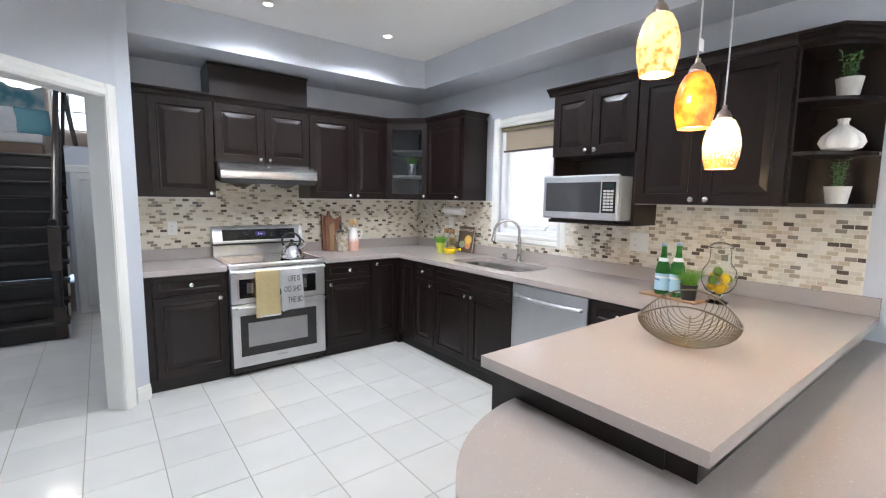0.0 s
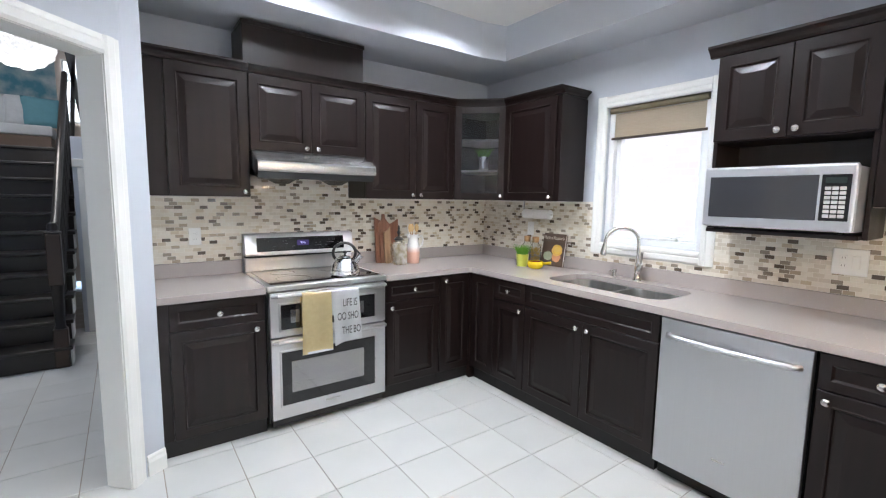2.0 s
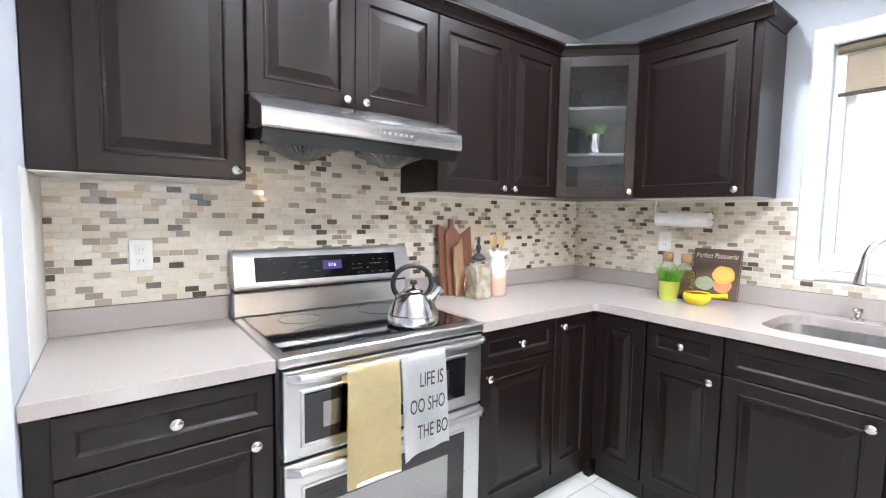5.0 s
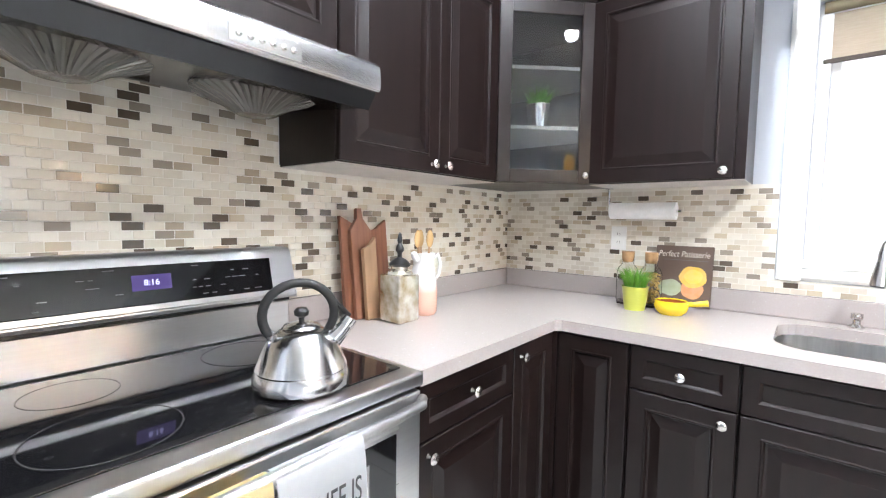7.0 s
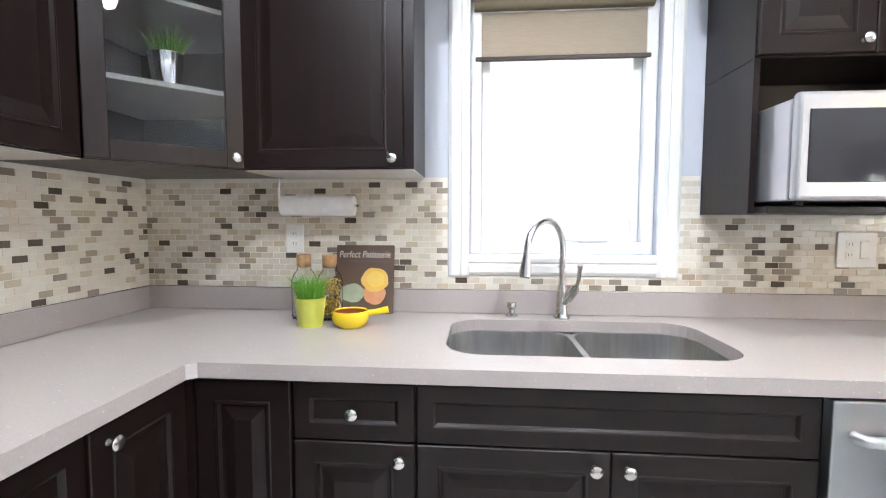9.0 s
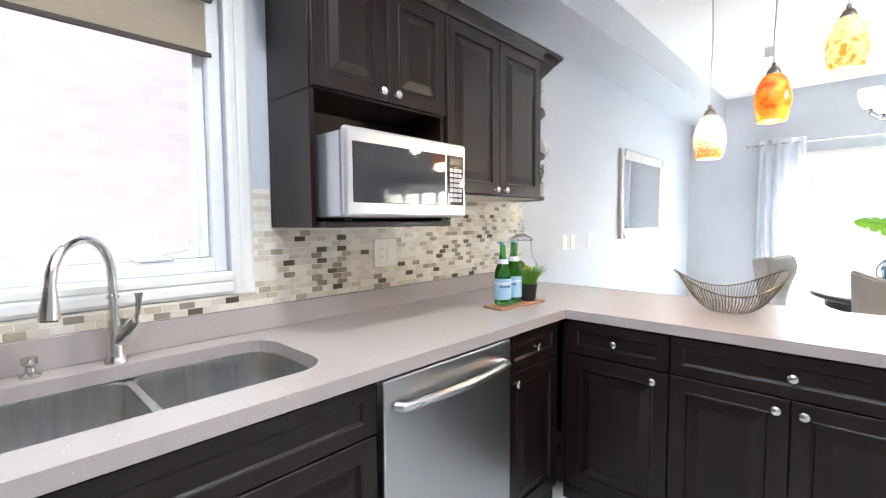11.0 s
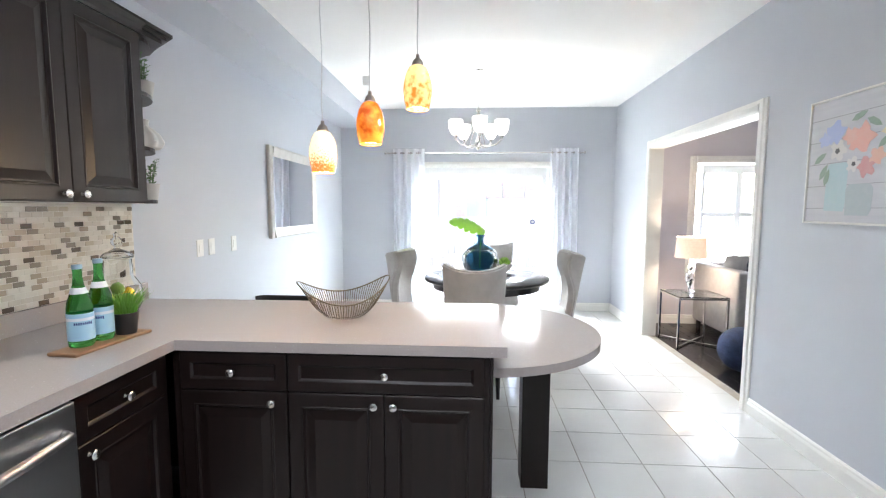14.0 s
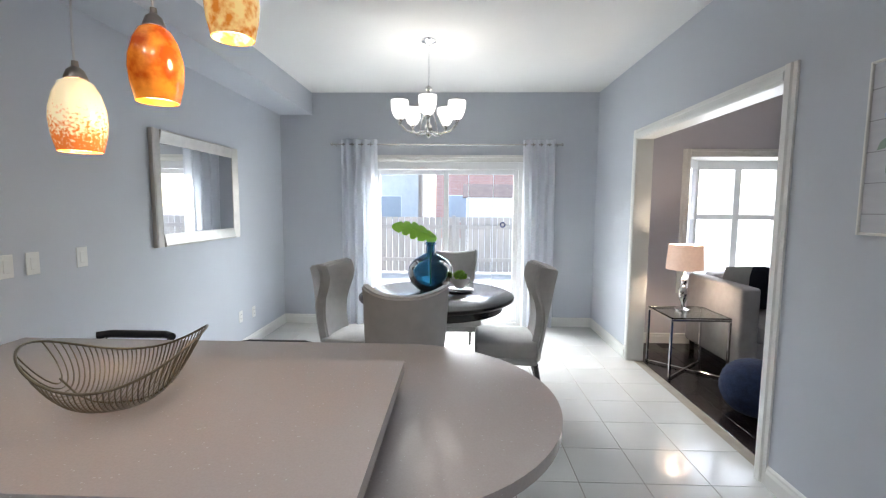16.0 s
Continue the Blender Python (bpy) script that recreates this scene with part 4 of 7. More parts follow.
def far_house(x, y, w, h, mat, label):
    t = thing("house", x, y, -0.16, 0, label, "house", "houses behind the yard")
    part("wall", box(0, w, -6, 0, 0, h, 0), mat, t)
    for i in range(3):
        for z in (0.9, 3.4):
            if z + 1.2 < h:
                wn = part("window", box(w * (0.14 + 0.29 * i) - 0.05, w * (0.14 + 0.29 * i) + 1.25, 0.0, 0.06, z - 0.05, z + 1.35, 0.005), TRIM, t)
                part("pane", box(w * (0.14 + 0.29 * i), w * (0.14 + 0.29 * i) + 1.2, 0.058, 0.07, z, z + 1.3, 0), SKYTONE, wn)
    bm = bmesh.new()
    extrude_along([(0.4, h), (-3, h + 2.2), (-6.4, h)], -0.4, w + 0.4, bm)
    part("roof", bm, ROOFM, t)
    return t


far_house(-3.4, -19, 6.5, 5.2, REDBRICK, "red brick two-storey house behind the yard")
far_house(4.2, -21, 7, 5.2, material("white_siding", (0.70, 0.70, 0.69), 0.7, scale=3), "white-sided house behind the yard")
t = thing("garden_shed", 0.2, -9.6, -0.16, 0, "small white shed behind the fence", "shed")
part("wall", box(0, 1.5, 0, 1.3, 0, 1.9, 0.01), VINYL, t)
part("roof", extrude_along([(-0.1, 1.9), (0.65, 2.3), (1.4, 1.9)], -0.1, 1.6), ROOFM, t)

# ---- patio door ----
t = thing("door_1", PX0, YS, FZ, 0, "white sliding patio door with two glass panels", "door", "", "structure")
pw, PL = PX1 - PX0, PH - FZ
for x0, x1 in ((0, 0.05), (pw - 0.05, pw)):
    part("frame_side", box(x0, x1, -0.16, 0.0, 0, PL, 0.003), VINYL, t)
part("frame_head", box(0.05, pw - 0.05, -0.16, 0.0, PL - 0.09, PL, 0.003), VINYL, t)
part("sill", box(0.05, pw - 0.05, -0.16, 0.0, 0, 0.04, 0.003), VINYL, t)
for k, (x0, x1, y) in enumerate(((0.05, pw / 2 + 0.03, -0.07), (pw / 2 - 0.03, pw - 0.05, -0.12))):
    leaf = part("panel", box(x0, x0 + 0.06, y, y + 0.04, 0.04, PL - 0.09, 0.003), VINYL, t)
    part("stile", box(x1 - 0.06, x1, y, y + 0.04, 0.04, PL - 0.09, 0.003), VINYL, leaf)
    part("rail", box(x0 + 0.06, x1 - 0.06, y, y + 0.04, 0.04, 0.13, 0.003), VINYL, leaf)
    part("rail", box(x0 + 0.06, x1 - 0.06, y, y + 0.04, PL - 0.15, PL - 0.09, 0.003), VINYL, leaf)
    p = part("pane", box(x0 + 0.058, x1 - 0.058, y + 0.018, y + 0.022, 0.128, PL - 0.148, 0), PANE, leaf)
    p.visible_shadow = False
    for i in (1, 2) if k == 0 else ():
        part("muntin", box(x0 + (x1 - x0) * i / 3 - 0.006, x0 + (x1 - x0) * i / 3 + 0.006, y + 0.0225, y + 0.026, 0.13, PL - 0.15, 0), VINYL, leaf)
bm = lathe([(0, 0), (0.037, 0), (0.037, 0.001), (0, 0.001)], 24)
bm.transform(pose(0.235, -0.045, 1.285, -90))
st = part("sticker", bm, material("navy_sticker", (0.03, 0.04, 0.12), 0.4), t, "small round navy and white sticker")
bm = lathe([(0, 0.001), (0.02, 0.001), (0.02, 0.002), (0, 0.002)], 24)
bm.transform(pose(0.235, -0.045, 1.285, -90))
part("sticker_centre", bm, WHITEPL, st)
for s, x0 in ((1, 0), (-1, pw)):
    part("side_casing", prism([(x0 - s * b, -a) for a, b in CASEP], 0, PL + 0.085), TRIM, t)
part("head_casing", extrude_along([(-a + 0.0005, PL + b) for a, b in CASEP], 0.0005, pw - 0.0005), TRIM, t)

# curtains on a rod
t = thing("curtain_rod", 0.70, YS + 0.085, 2.222, 0, "thin brushed nickel curtain rod over the patio door", "curtain rod")
part("rod", tube([(0, 0, 0), (2.81, 0, 0)], 0.009, 12), NICKEL, t, smooth=True)
for x in (0, 2.81):
    part("finial", lathe([(0, -0.02), (0.014, -0.014), (0.018, 0), (0.014, 0.014), (0, 0.02)], 14), NICKEL, t, m=Matrix.Translation((x, 0, 0)), smooth=True)
for x in (0.04, 1.405, 2.77):
    part("bracket", tube([(x, 0, 0), (x, -0.05, -0.005), (x, -0.083, -0.01)], 0.006, 8), NICKEL, t)
SHEER = bpy.data.materials.new("white_sheer_cloth")
SHEER.use_nodes = True
nt = SHEER.node_tree
b = nt.nodes["Principled BSDF"]
b.inputs["Base Color"].default_value, b.inputs["Roughness"].default_value = (0.78, 0.80, 0.83, 1), 0.9
tr, mx = nt.nodes.new("ShaderNodeBsdfTranslucent"), nt.nodes.new("ShaderNodeMixShader")
tr.inputs[0].default_value = (0.85, 0.88, 0.92, 1)
mx.inputs[0].default_value = 0.62
nt.links.new(b.outputs[0], mx.inputs[1])
nt.links.new(tr.outputs[0], mx.inputs[2])
nt.links.new(mx.outputs[0], nt.nodes["Material Output"].inputs[0])
nz, bp = nt.nodes.new("ShaderNodeTexNoise"), nt.nodes.new("ShaderNodeBump")
nz.inputs["Scale"].default_value, bp.inputs["Strength"].default_value = 300, 0.1
nt.links.new(nz.outputs[0], bp.inputs["Height"])
nt.links.new(bp.outputs[0], b.inputs["Normal"])


def curtain(x0, x1, seed):
    random.seed(seed)
    t = thing("curtain", x0, YS + 0.085, 0, 0, "white sheer grommet curtain hanging to the floor", "curtain", "curtains at the patio door")
    bm = bmesh.new()
    n, rows, cols = 56, 12, []
    ph = [random.uniform(0, 6) for _ in range(3)]
    for i in range(n + 1):
        u = i / n
        col = []
        for k in range(rows + 1):
            v = k / rows
            z = FZ + 0.012 + (2.28 - FZ - 0.012) * (1 - v)
            amp = 0.030 + 0.008 * math.sin(3 * v + ph[0])
            y = amp * math.sin(u * 2 * math.pi * 4.0 + 0.45 * math.sin(4 * v + ph[1])) + 0.008 * math.sin(u * 23 + ph[2] + v)
            col.append(bm.verts.new(((x1 - x0) * (u + 0.03 * v * math.sin(6 * u + ph[1])) , y, z)))
        cols.append(col)
    for a, b_ in zip(cols, cols[1:]):
        for k in range(rows):
            bm.faces.new((a[k], a[k + 1], b_[k + 1], b_[k]))
    part("cloth", bm, SHEER, t, smooth=True)
    for k in range(8):
        u = (k + 0.5) / 8
        bm = tube([(0, 0.02 * math.cos(a), 0.02 * math.sin(a)) for a in [2 * math.pi * j / 16 for j in range(16)]], 0.0035, 6, closed=True)
        part("grommet", bm, NICKEL, t, "nickel grommet ring", Matrix.Translation(((x1 - x0) * u, 0, 2.222)))
    return t


curtain(0.775, 1.165, 1)
curtain(2.945, 3.395, 2)

# ---- dining corner ----
TABLEM = material("dark_table_wood", (0.020, 0.015, 0.014), 0.22, color2=(0.013, 0.010, 0.010), scale=5, stretch=(6, 1, 1), coat=0.2)
t = thing("round_table", 2.12, 0.60, FZ, 0, "round dark-stained dining table on a pedestal", "table")
t.matrix_basis = t.matrix_basis @ Matrix.Diagonal((1, 1, (0.757 - FZ) / 0.757, 1))
part("tabletop", lathe([(0, 0.715), (0.60, 0.715), (0.618, 0.72), (0.63, 0.735), (0.63, 0.75), (0.62, 0.757), (0, 0.757)], 72), TABLEM, t, smooth=True)
part("apron", lathe([(0.52, 0.65), (0.54, 0.65), (0.54, 0.7145), (0.52, 0.7145)], 60), TABLEM, t, smooth=True)
part("column", lathe([(0, 0.1), (0.10, 0.1), (0.11, 0.16), (0.06, 0.22), (0.05, 0.3), (0.085, 0.42), (0.07, 0.52), (0.05, 0.58), (0.12, 0.64), (0.12, 0.714), (0, 0.714)], 32), TABLEM, t, smooth=True)
for k in range(4):
    a = radians(45 + 90 * k)
    pts = [(0.05 * math.cos(a), 0.05 * math.sin(a), 0.16), (0.22 * math.cos(a), 0.22 * math.sin(a), 0.13), (0.36 * math.cos(a), 0.36 * math.sin(a), 0.035)]
    part("foot", tube(pts, 0.03, 10, radii=[0.045, 0.04, 0.033]), TABLEM, t, smooth=True)

LINENG = material("pale_grey_linen", (0.46, 0.45, 0.435), 0.9, color2=(0.40, 0.39, 0.375), scale=14, bump=0.35, bump_scale=500)


def build_chair():
    """A wing-backed upholstered dining chair; it faces local +y, its base centre at the origin."""
    t = thing("dining_chair", 0, 0, 0, 0, "pale grey upholstered wing-back dining chair with dark legs", "chair", "chairs round the table")
    bm = box(-0.25, 0.25, -0.22, 0.27, 0.34, 0.47, 0.03, seg=4)
    part("seat", bm, LINENG, t, smooth=True)
    part("seat_frame", box(-0.24, 0.24, -0.21, 0.25, 0.29, 0.345, 0.008), LINENG, t)
    bm = bmesh.new()
    n, rows = 16, 14
    outer, innr = [], []
    for k in range(rows + 1):
        v = k / rows
        z = 0.29 + v * 0.725
        half = 0.222 + 0.036 * v - 0.012 * math.exp(-((v - 0.4) / 0.2) ** 2)
        lean = -0.215 - 0.125 * v ** 1.2
        wing = 0.045 + 0.135 * math.exp(-((v - 0.9) / 0.27) ** 2) + 0.03 * math.exp(-(v / 0.2) ** 2)
        ro, ri = [], []
        for i in range(n + 1):
            u = -1 + 2 * i / n
            y = lean + wing * abs(u) ** 3.0
            ro.append(bm.verts.new((half * u, y - 0.045, z + 0.045 * v * v * abs(u) ** 2.2)))
            ri.append(bm.verts.new((half * u * 0.86, y + 0.045 - 0.03 * abs(u) ** 4, z + 0.045 * v * v * abs(u) ** 2.2)))
        outer.append(ro)
        innr.append(ri)
    for g, flip in ((outer, 0), (innr, 1)):
        for a, b_ in zip(g, g[1:]):
            for i in range(n):
                bm.faces.new((a[i], a[i + 1], b_[i + 1], b_[i]))
    for k in range(rows):
        bm.faces.new((outer[k][0], innr[k][0], innr[k + 1][0], outer[k + 1][0]))
        bm.faces.new((outer[k][n], innr[k][n], innr[k + 1][n], outer[k + 1][n]))
    for i in range(n):
        bm.faces.new((outer[rows][i], outer[rows][i + 1], innr[rows][i + 1], innr[rows][i]))
        bm.faces.new((outer[0][i], outer[0][i + 1], innr[0][i + 1], innr[0][i]))
    bmesh.ops.recalc_face_normals(bm, faces=bm.faces)
    sharp = [e for e in bm.edges if len(e.link_faces) == 2 and e.calc_face_angle(0) > 0.7]
    bmesh.ops.bevel(bm, geom=sharp, offset=0.014, segments=3, affect="EDGES")
    part("backrest", bm, LINENG, t, smooth=True)
    for x, y, dy in ((-0.21, 0.22, 0.0), (0.21, 0.22, 0.0), (-0.19, -0.2, -0.07), (0.19, -0.2, -0.07)):
        part("leg", tube([(x, y, 0.29), (x, y + dy * 0.4, 0.15), (x, y + dy, 0.0)], 0.02, 8, radii=[0.024, 0.02, 0.014]), TABLEM, t, "dark tapered wooden leg", smooth=True)
    return t


chair = build_chair()
chair.matrix_basis = pose(2.25, 1.47, FZ, 0, 0, 180)
copy_thing(chair, pose(2.76, 0.64, FZ, 0, 0, 78))
copy_thing(chair, pose(1.53, 0.62, FZ, 0, 0, -93))
copy_thing(chair, pose(1.98, -0.28, FZ, 0, 0, 4))

# vase with a leaf, small plant
BLUEG = glass("teal_blue_glass", (0.13, 0.34, 0.46), 0.0, 1.3)
t = thing("glass_vase", 2.18, 0.44, 0.758, 0, "round teal blue glass demijohn vase", "vase")
prof = [(0.0, 0.0), (0.075, 0.0), (0.10, 0.012), (0.145, 0.06), (0.165, 0.13), (0.16, 0.19), (0.125, 0.245), (0.06, 0.285), (0.036, 0.30), (0.033, 0.36), (0.042, 0.37), (0.042, 0.385), (0.034, 0.385)]
inn = [(max(0.0, r - 0.006), z + 0.004) for r, z in prof[:-1]][::-1]
part("body", lathe(prof + inn[:-1] + [(0, 0.006)], 40), BLUEG, t, smooth=True)
LEAF = material("fresh_green_leaf", (0.22, 0.46, 0.05), 0.35, color2=(0.14, 0.34, 0.03), scale=9, coat=0.2)
through_leaf, leaf_mix = LEAF.node_tree.nodes.new("ShaderNodeBsdfTranslucent"), LEAF.node_tree.nodes.new("ShaderNodeMixShader")
through_leaf.inputs[0].default_value, leaf_mix.inputs[0].default_value = (0.42, 0.70, 0.08, 1), 0.4
LEAF.node_tree.links.new(LEAF.node_tree.nodes["Principled BSDF"].outputs[0], leaf_mix.inputs[1])
LEAF.node_tree.links.new(through_leaf.outputs[0], leaf_mix.inputs[2])
LEAF.node_tree.links.new(leaf_mix.outputs[0], LEAF.node_tree.nodes["Material Output"].inputs[0])
t.matrix_basis = t.matrix_basis @ Matrix.Diagonal((1.18, 1.18, 1.05, 1))
t = thing("monstera_leaf", 2.18, 0.44, 0.79, 0, "single green split leaf on a stalk in the vase", "plant")
part("stalk", tube([(0.0, 0.0, 0.02), (0.0, 0.0, 0.25), (-0.012, 0.0, 0.36), (-0.03, 0.0, 0.415)], 0.005, 8), LEAF, t, smooth=True)
bm = bmesh.new()
NL = 28
along, face = Vector((0.94, 0.16, 0.27)).normalized(), Vector((-0.10, 0.66, 0.72))
across = face.cross(along).normalized()
spine = [Vector((-0.055, 0.0, 0.405)) + along * 0.40 * i / NL + Vector((0, 0, 0.03 * math.sin(math.pi * i / NL))) for i in range(NL + 1)]
mid = [bm.verts.new(p) for p in spine]
for s_ in (-1, 1):
    edge = []
    for i, p in enumerate(spine):
        u = i / NL
        w = 0.088 * math.sin(math.pi * (u * 0.94 + 0.06)) ** 0.62 * (1.15 if u < 0.5 else 1)
        w *= 0.66 if i % 5 == 0 and 3 < i < 25 else 1.0
        edge.append(bm.verts.new(p + across * s_ * w + along * 0.35 * w - face * 0.22 * w))
    for i in range(NL):
        bm.faces.new((mid[i], mid[i + 1], edge[i + 1], edge[i]))
bmesh.ops.solidify(bm, geom=list(bm.faces), thickness=0.002)
part("blade", bm, LEAF, t, smooth=True)
part("midrib", tube(spine, 0.003, 6, radii=[0.0045 - 0.0035 * i / NL for i in range(NL + 1)]), LEAF, t, smooth=True)
t = thing("plate_stack", 1.93, 0.50, 0.758, 0, "stacked pale plates on the dining table", "plate")
for k in range(2):
    part("plate", lathe([(0, 0), (0.07, 0), (0.12 - 0.02 * k, 0.012), (0.12 - 0.02 * k, 0.015), (0.07, 0.004), (0, 0.004)], 36), material("stoneware_glaze", (0.5, 0.47, 0.44), 0.3), t, m=Matrix.Translation((0, 0, 0.012 * k)), smooth=True)
t = thing("bowl", 1.93, 0.50, 0.786, 0, "small white footed bowl holding a succulent", "bowl")
part("cup", lathe([(0, 0), (0.035, 0), (0.04, 0.01), (0.075, 0.05), (0.085, 0.085), (0.08, 0.085), (0.06, 0.04), (0, 0.02)], 32), material("white_stoneware", (0.7, 0.69, 0.66), 0.3), t, smooth=True)
random.seed(3)
bm = bmesh.new()
for k in range(46):
    a, e = random.uniform(0, 6.28), random.uniform(0.1, 1.3)
    d = Vector((math.cos(a) * math.cos(e), math.sin(a) * math.cos(e), math.sin(e)))
    tube([d * 0.02 + Vector((0, 0, 0.07)), d * 0.05 + Vector((0, 0, 0.075)), d * 0.075 + Vector((0, 0, 0.08))], 0.012, 5, bm, radii=[0.008, 0.014, 0.003])
tagged(part("succulent", bm, LEAF, None, "", Matrix.Translation((1.93, 0.50, 0.786)), True), "small green succulent in a white bowl", "plant")

# chandelier
t = thing("chandelier", 2.21, 0.33, 1.0, 0, "five-arm polished nickel chandelier with white glass shades", "chandelier")
part("canopy", lathe([(0, 1.859), (0.065, 1.859), (0.062, 1.845), (0.02, 1.828), (0.008, 1.82), (0, 1.82)], 28), CHROME, t, smooth=True)
pts = []
for k in range(16):
    bm = tube([(0.008 * math.cos(a), 0.0, 0.014 * math.sin(a)) for a in [2 * math.pi * j / 10 for j in range(10)]], 0.0022, 6, closed=True)
    part("chain_link", bm, CHROME, t, m=pose(0, 0, 1.81 - 0.0205 * k, 0, 0, 90 * (k % 2)))
part("stem", lathe([(0, 1.49), (0.012, 1.485), (0.03, 1.47), (0.03, 1.455), (0.012, 1.44), (0.012, 1.18), (0.03, 1.15), (0.034, 1.12), (0.02, 1.09), (0.028, 1.075), (0.012, 1.055), (0, 1.05)], 20), NICKEL, t, smooth=True)
OPAL = material("lit_opal_glass", (0.85, 0.84, 0.82), 0.3, emit=(1, 0.96, 0.90), strength=0.6)
for k in range(5):
    a = radians(72 * k + 20)
    ca, sa = math.cos(a), math.sin(a)
    pts = [(0.02 * ca, 0.02 * sa, 1.11), (0.10 * ca, 0.10 * sa, 1.085), (0.19 * ca, 0.19 * sa, 1.10), (0.245 * ca, 0.245 * sa, 1.15), (0.25 * ca, 0.25 * sa, 1.185)]
    arm = part("arm", tube(pts, 0.008, 10), NICKEL, t, smooth=True)
    part("strut", tube([(0.022 * ca, 0.022 * sa, 1.42), (0.05 * ca, 0.05 * sa, 1.30), (0.15 * ca, 0.15 * sa, 1.095)], 0.005, 8), NICKEL, t, smooth=True)
    part("cup", lathe([(0, 1.14), (0.012, 1.145), (0.016, 1.17), (0.03, 1.185), (0.028, 1.192), (0, 1.192)], 18, cx=0.25 * ca, cy=0.25 * sa), CHROME, arm, smooth=True)
    part("shade", lathe([(0.022, 1.193), (0.045, 1.21), (0.066, 1.255), (0.074, 1.31), (0.072, 1.345), (0.068, 1.345), (0.07, 1.31), (0.062, 1.257), (0.042, 1.215), (0, 1.197)], 28, cx=0.25 * ca, cy=0.25 * sa), OPAL, t, "white opal glass bell shade", smooth=True)
    lamp("chandelier_glow", "POINT", 0.22, pose(2.21 + 0.25 * ca, 0.33 + 0.25 * sa, 2.30), (1, 0.97, 0.93), 0.03)

# pendants over the peninsula
def art_glass(name, c1, c2, strength, low, speck, shift=0.0):
    m = bpy.data.materials.new(name)
    m.use_nodes = True
    n, l = m.node_tree.nodes, m.node_tree.links
    b = n["Principled BSDF"]
    co, nz, nz2, sx, rp, mixn, ad = (n.new(k) for k in ("ShaderNodeTexCoord", "ShaderNodeTexNoise", "ShaderNodeTexNoise", "ShaderNodeSeparateXYZ", "ShaderNodeValToRGB", "ShaderNodeMixRGB", "ShaderNodeMath"))
    l.new(co.outputs["Object"], nz.inputs["Vector"])
    l.new(co.outputs["Object"], nz2.inputs["Vector"])
    l.new(co.outputs["Object"], sx.inputs[0])
    nz.inputs["Scale"].default_value, nz.inputs["Detail"].default_value = speck, 8
    ad.operation = "MULTIPLY_ADD"
    ad.inputs[1].default_value, ad.inputs[2].default_value = -low, shift
    l.new(sx.outputs["Z"], ad.inputs[0])
    add2 = n.new("ShaderNodeMath")
    l.new(ad.outputs[0], add2.inputs[0])
    l.new(nz.outputs[0], add2.inputs[1])
    rp.color_ramp.elements[0].position, rp.color_ramp.elements[1].position = 0.46, 0.66
    l.new(add2.outputs[0], rp.inputs[0])
    l.new(rp.outputs[0], mixn.inputs[0])
    mixn.inputs[1].default_value, mixn.inputs[2].default_value = srgb(c1), srgb(c2)
    l.new(mixn.outputs[0], b.inputs["Base Color"])
    l.new(mixn.outputs[0], b.inputs["Emission Color"])
    b.inputs["Emission Strength"].default_value = strength
    b.inputs["Roughness"].default_value, b.inputs["Coat Weight"].default_value = 0.2, 0.6
    return m


AG = [art_glass("cream_to_orange_art_glass", (1.0, 0.80, 0.48), (0.80, 0.20, 0.04), 0.145, 3.4, 130, -0.53),
      art_glass("orange_art_glass", (0.95, 0.30, 0.03), (0.55, 0.08, 0.005), 0.10, 0.3, 14, -0.02),
      art_glass("amber_art_glass", (1.0, 0.68, 0.26), (0.78, 0.24, 0.03), 0.12, 1.0, 38, -0.15)]
for (px, py, pz), g, lab in zip(((2.985, 2.99, 1.835), (2.755, 3.0, 1.965), (2.53, 3.03, 2.115)), AG, ("cream glass pendant lamp with orange speckled rim", "orange art glass pendant lamp", "amber art glass pendant lamp with rosette")):
    t = thing("pendant_lamp", px, py, pz, 0, lab, "lamp", "pendants over the peninsula")
    part("cap", lathe([(0, 0.012), (0.008, 0.012), (0.009, -0.002), (0.02, -0.012), (0.027, -0.03), (0.028, -0.036), (0, -0.036)], 22), material("antique_nickel", (0.32, 0.28, 0.24), 0.3, 1.0), t, "brushed metal cap", smooth=True)
    prof = [(0.026, -0.037), (0.04, -0.046), (0.054, -0.075), (0.064, -0.115), (0.066, -0.145), (0.062, -0.185), (0.052, -0.228)]
    part("shade", lathe(prof + [(r - 0.004, z) for r, z in prof[::-1]], 36), g, t, "", smooth=True)
    part("cord", tube([(0.002 * math.sin(i * 1.3), 0.002 * math.cos(i), 0.012 + i * (H - 0.02 - pz - 0.012) / 12) for i in range(13)], 0.0028, 6), material("clear_grey_cord", (0.55, 0.55, 0.56), 0.4), t, "thin clear cord", smooth=True)
    part("ceiling_cup", lathe([(0.05, 0), (0.05, 0.012), (0.045, 0.0195), (0, 0.0195), (0, 0), (0.05, 0)], 26), NICKEL, t, m=Matrix.Translation((0, 0, H - 0.0205 - pz)), smooth=True)
    part("bulb", lathe([(0, -0.04), (0.012, -0.05), (0.024, -0.09), (0.02, -0.12), (0, -0.13)], 18), OPAL, t, "lit white bulb", smooth=True)
    lamp("pendant_glow", "POINT", 0.8, pose(px, py, pz - 0.245), (1, 0.72, 0.42), 0.03)
part("cord_tag", box(-0.002, 0.034, -0.001, 0.001, 0.04, 0.082, 0.0005), WHITEPL, bpy.data.objects["pendant_lamp.001"], "small paper tag on the cord")

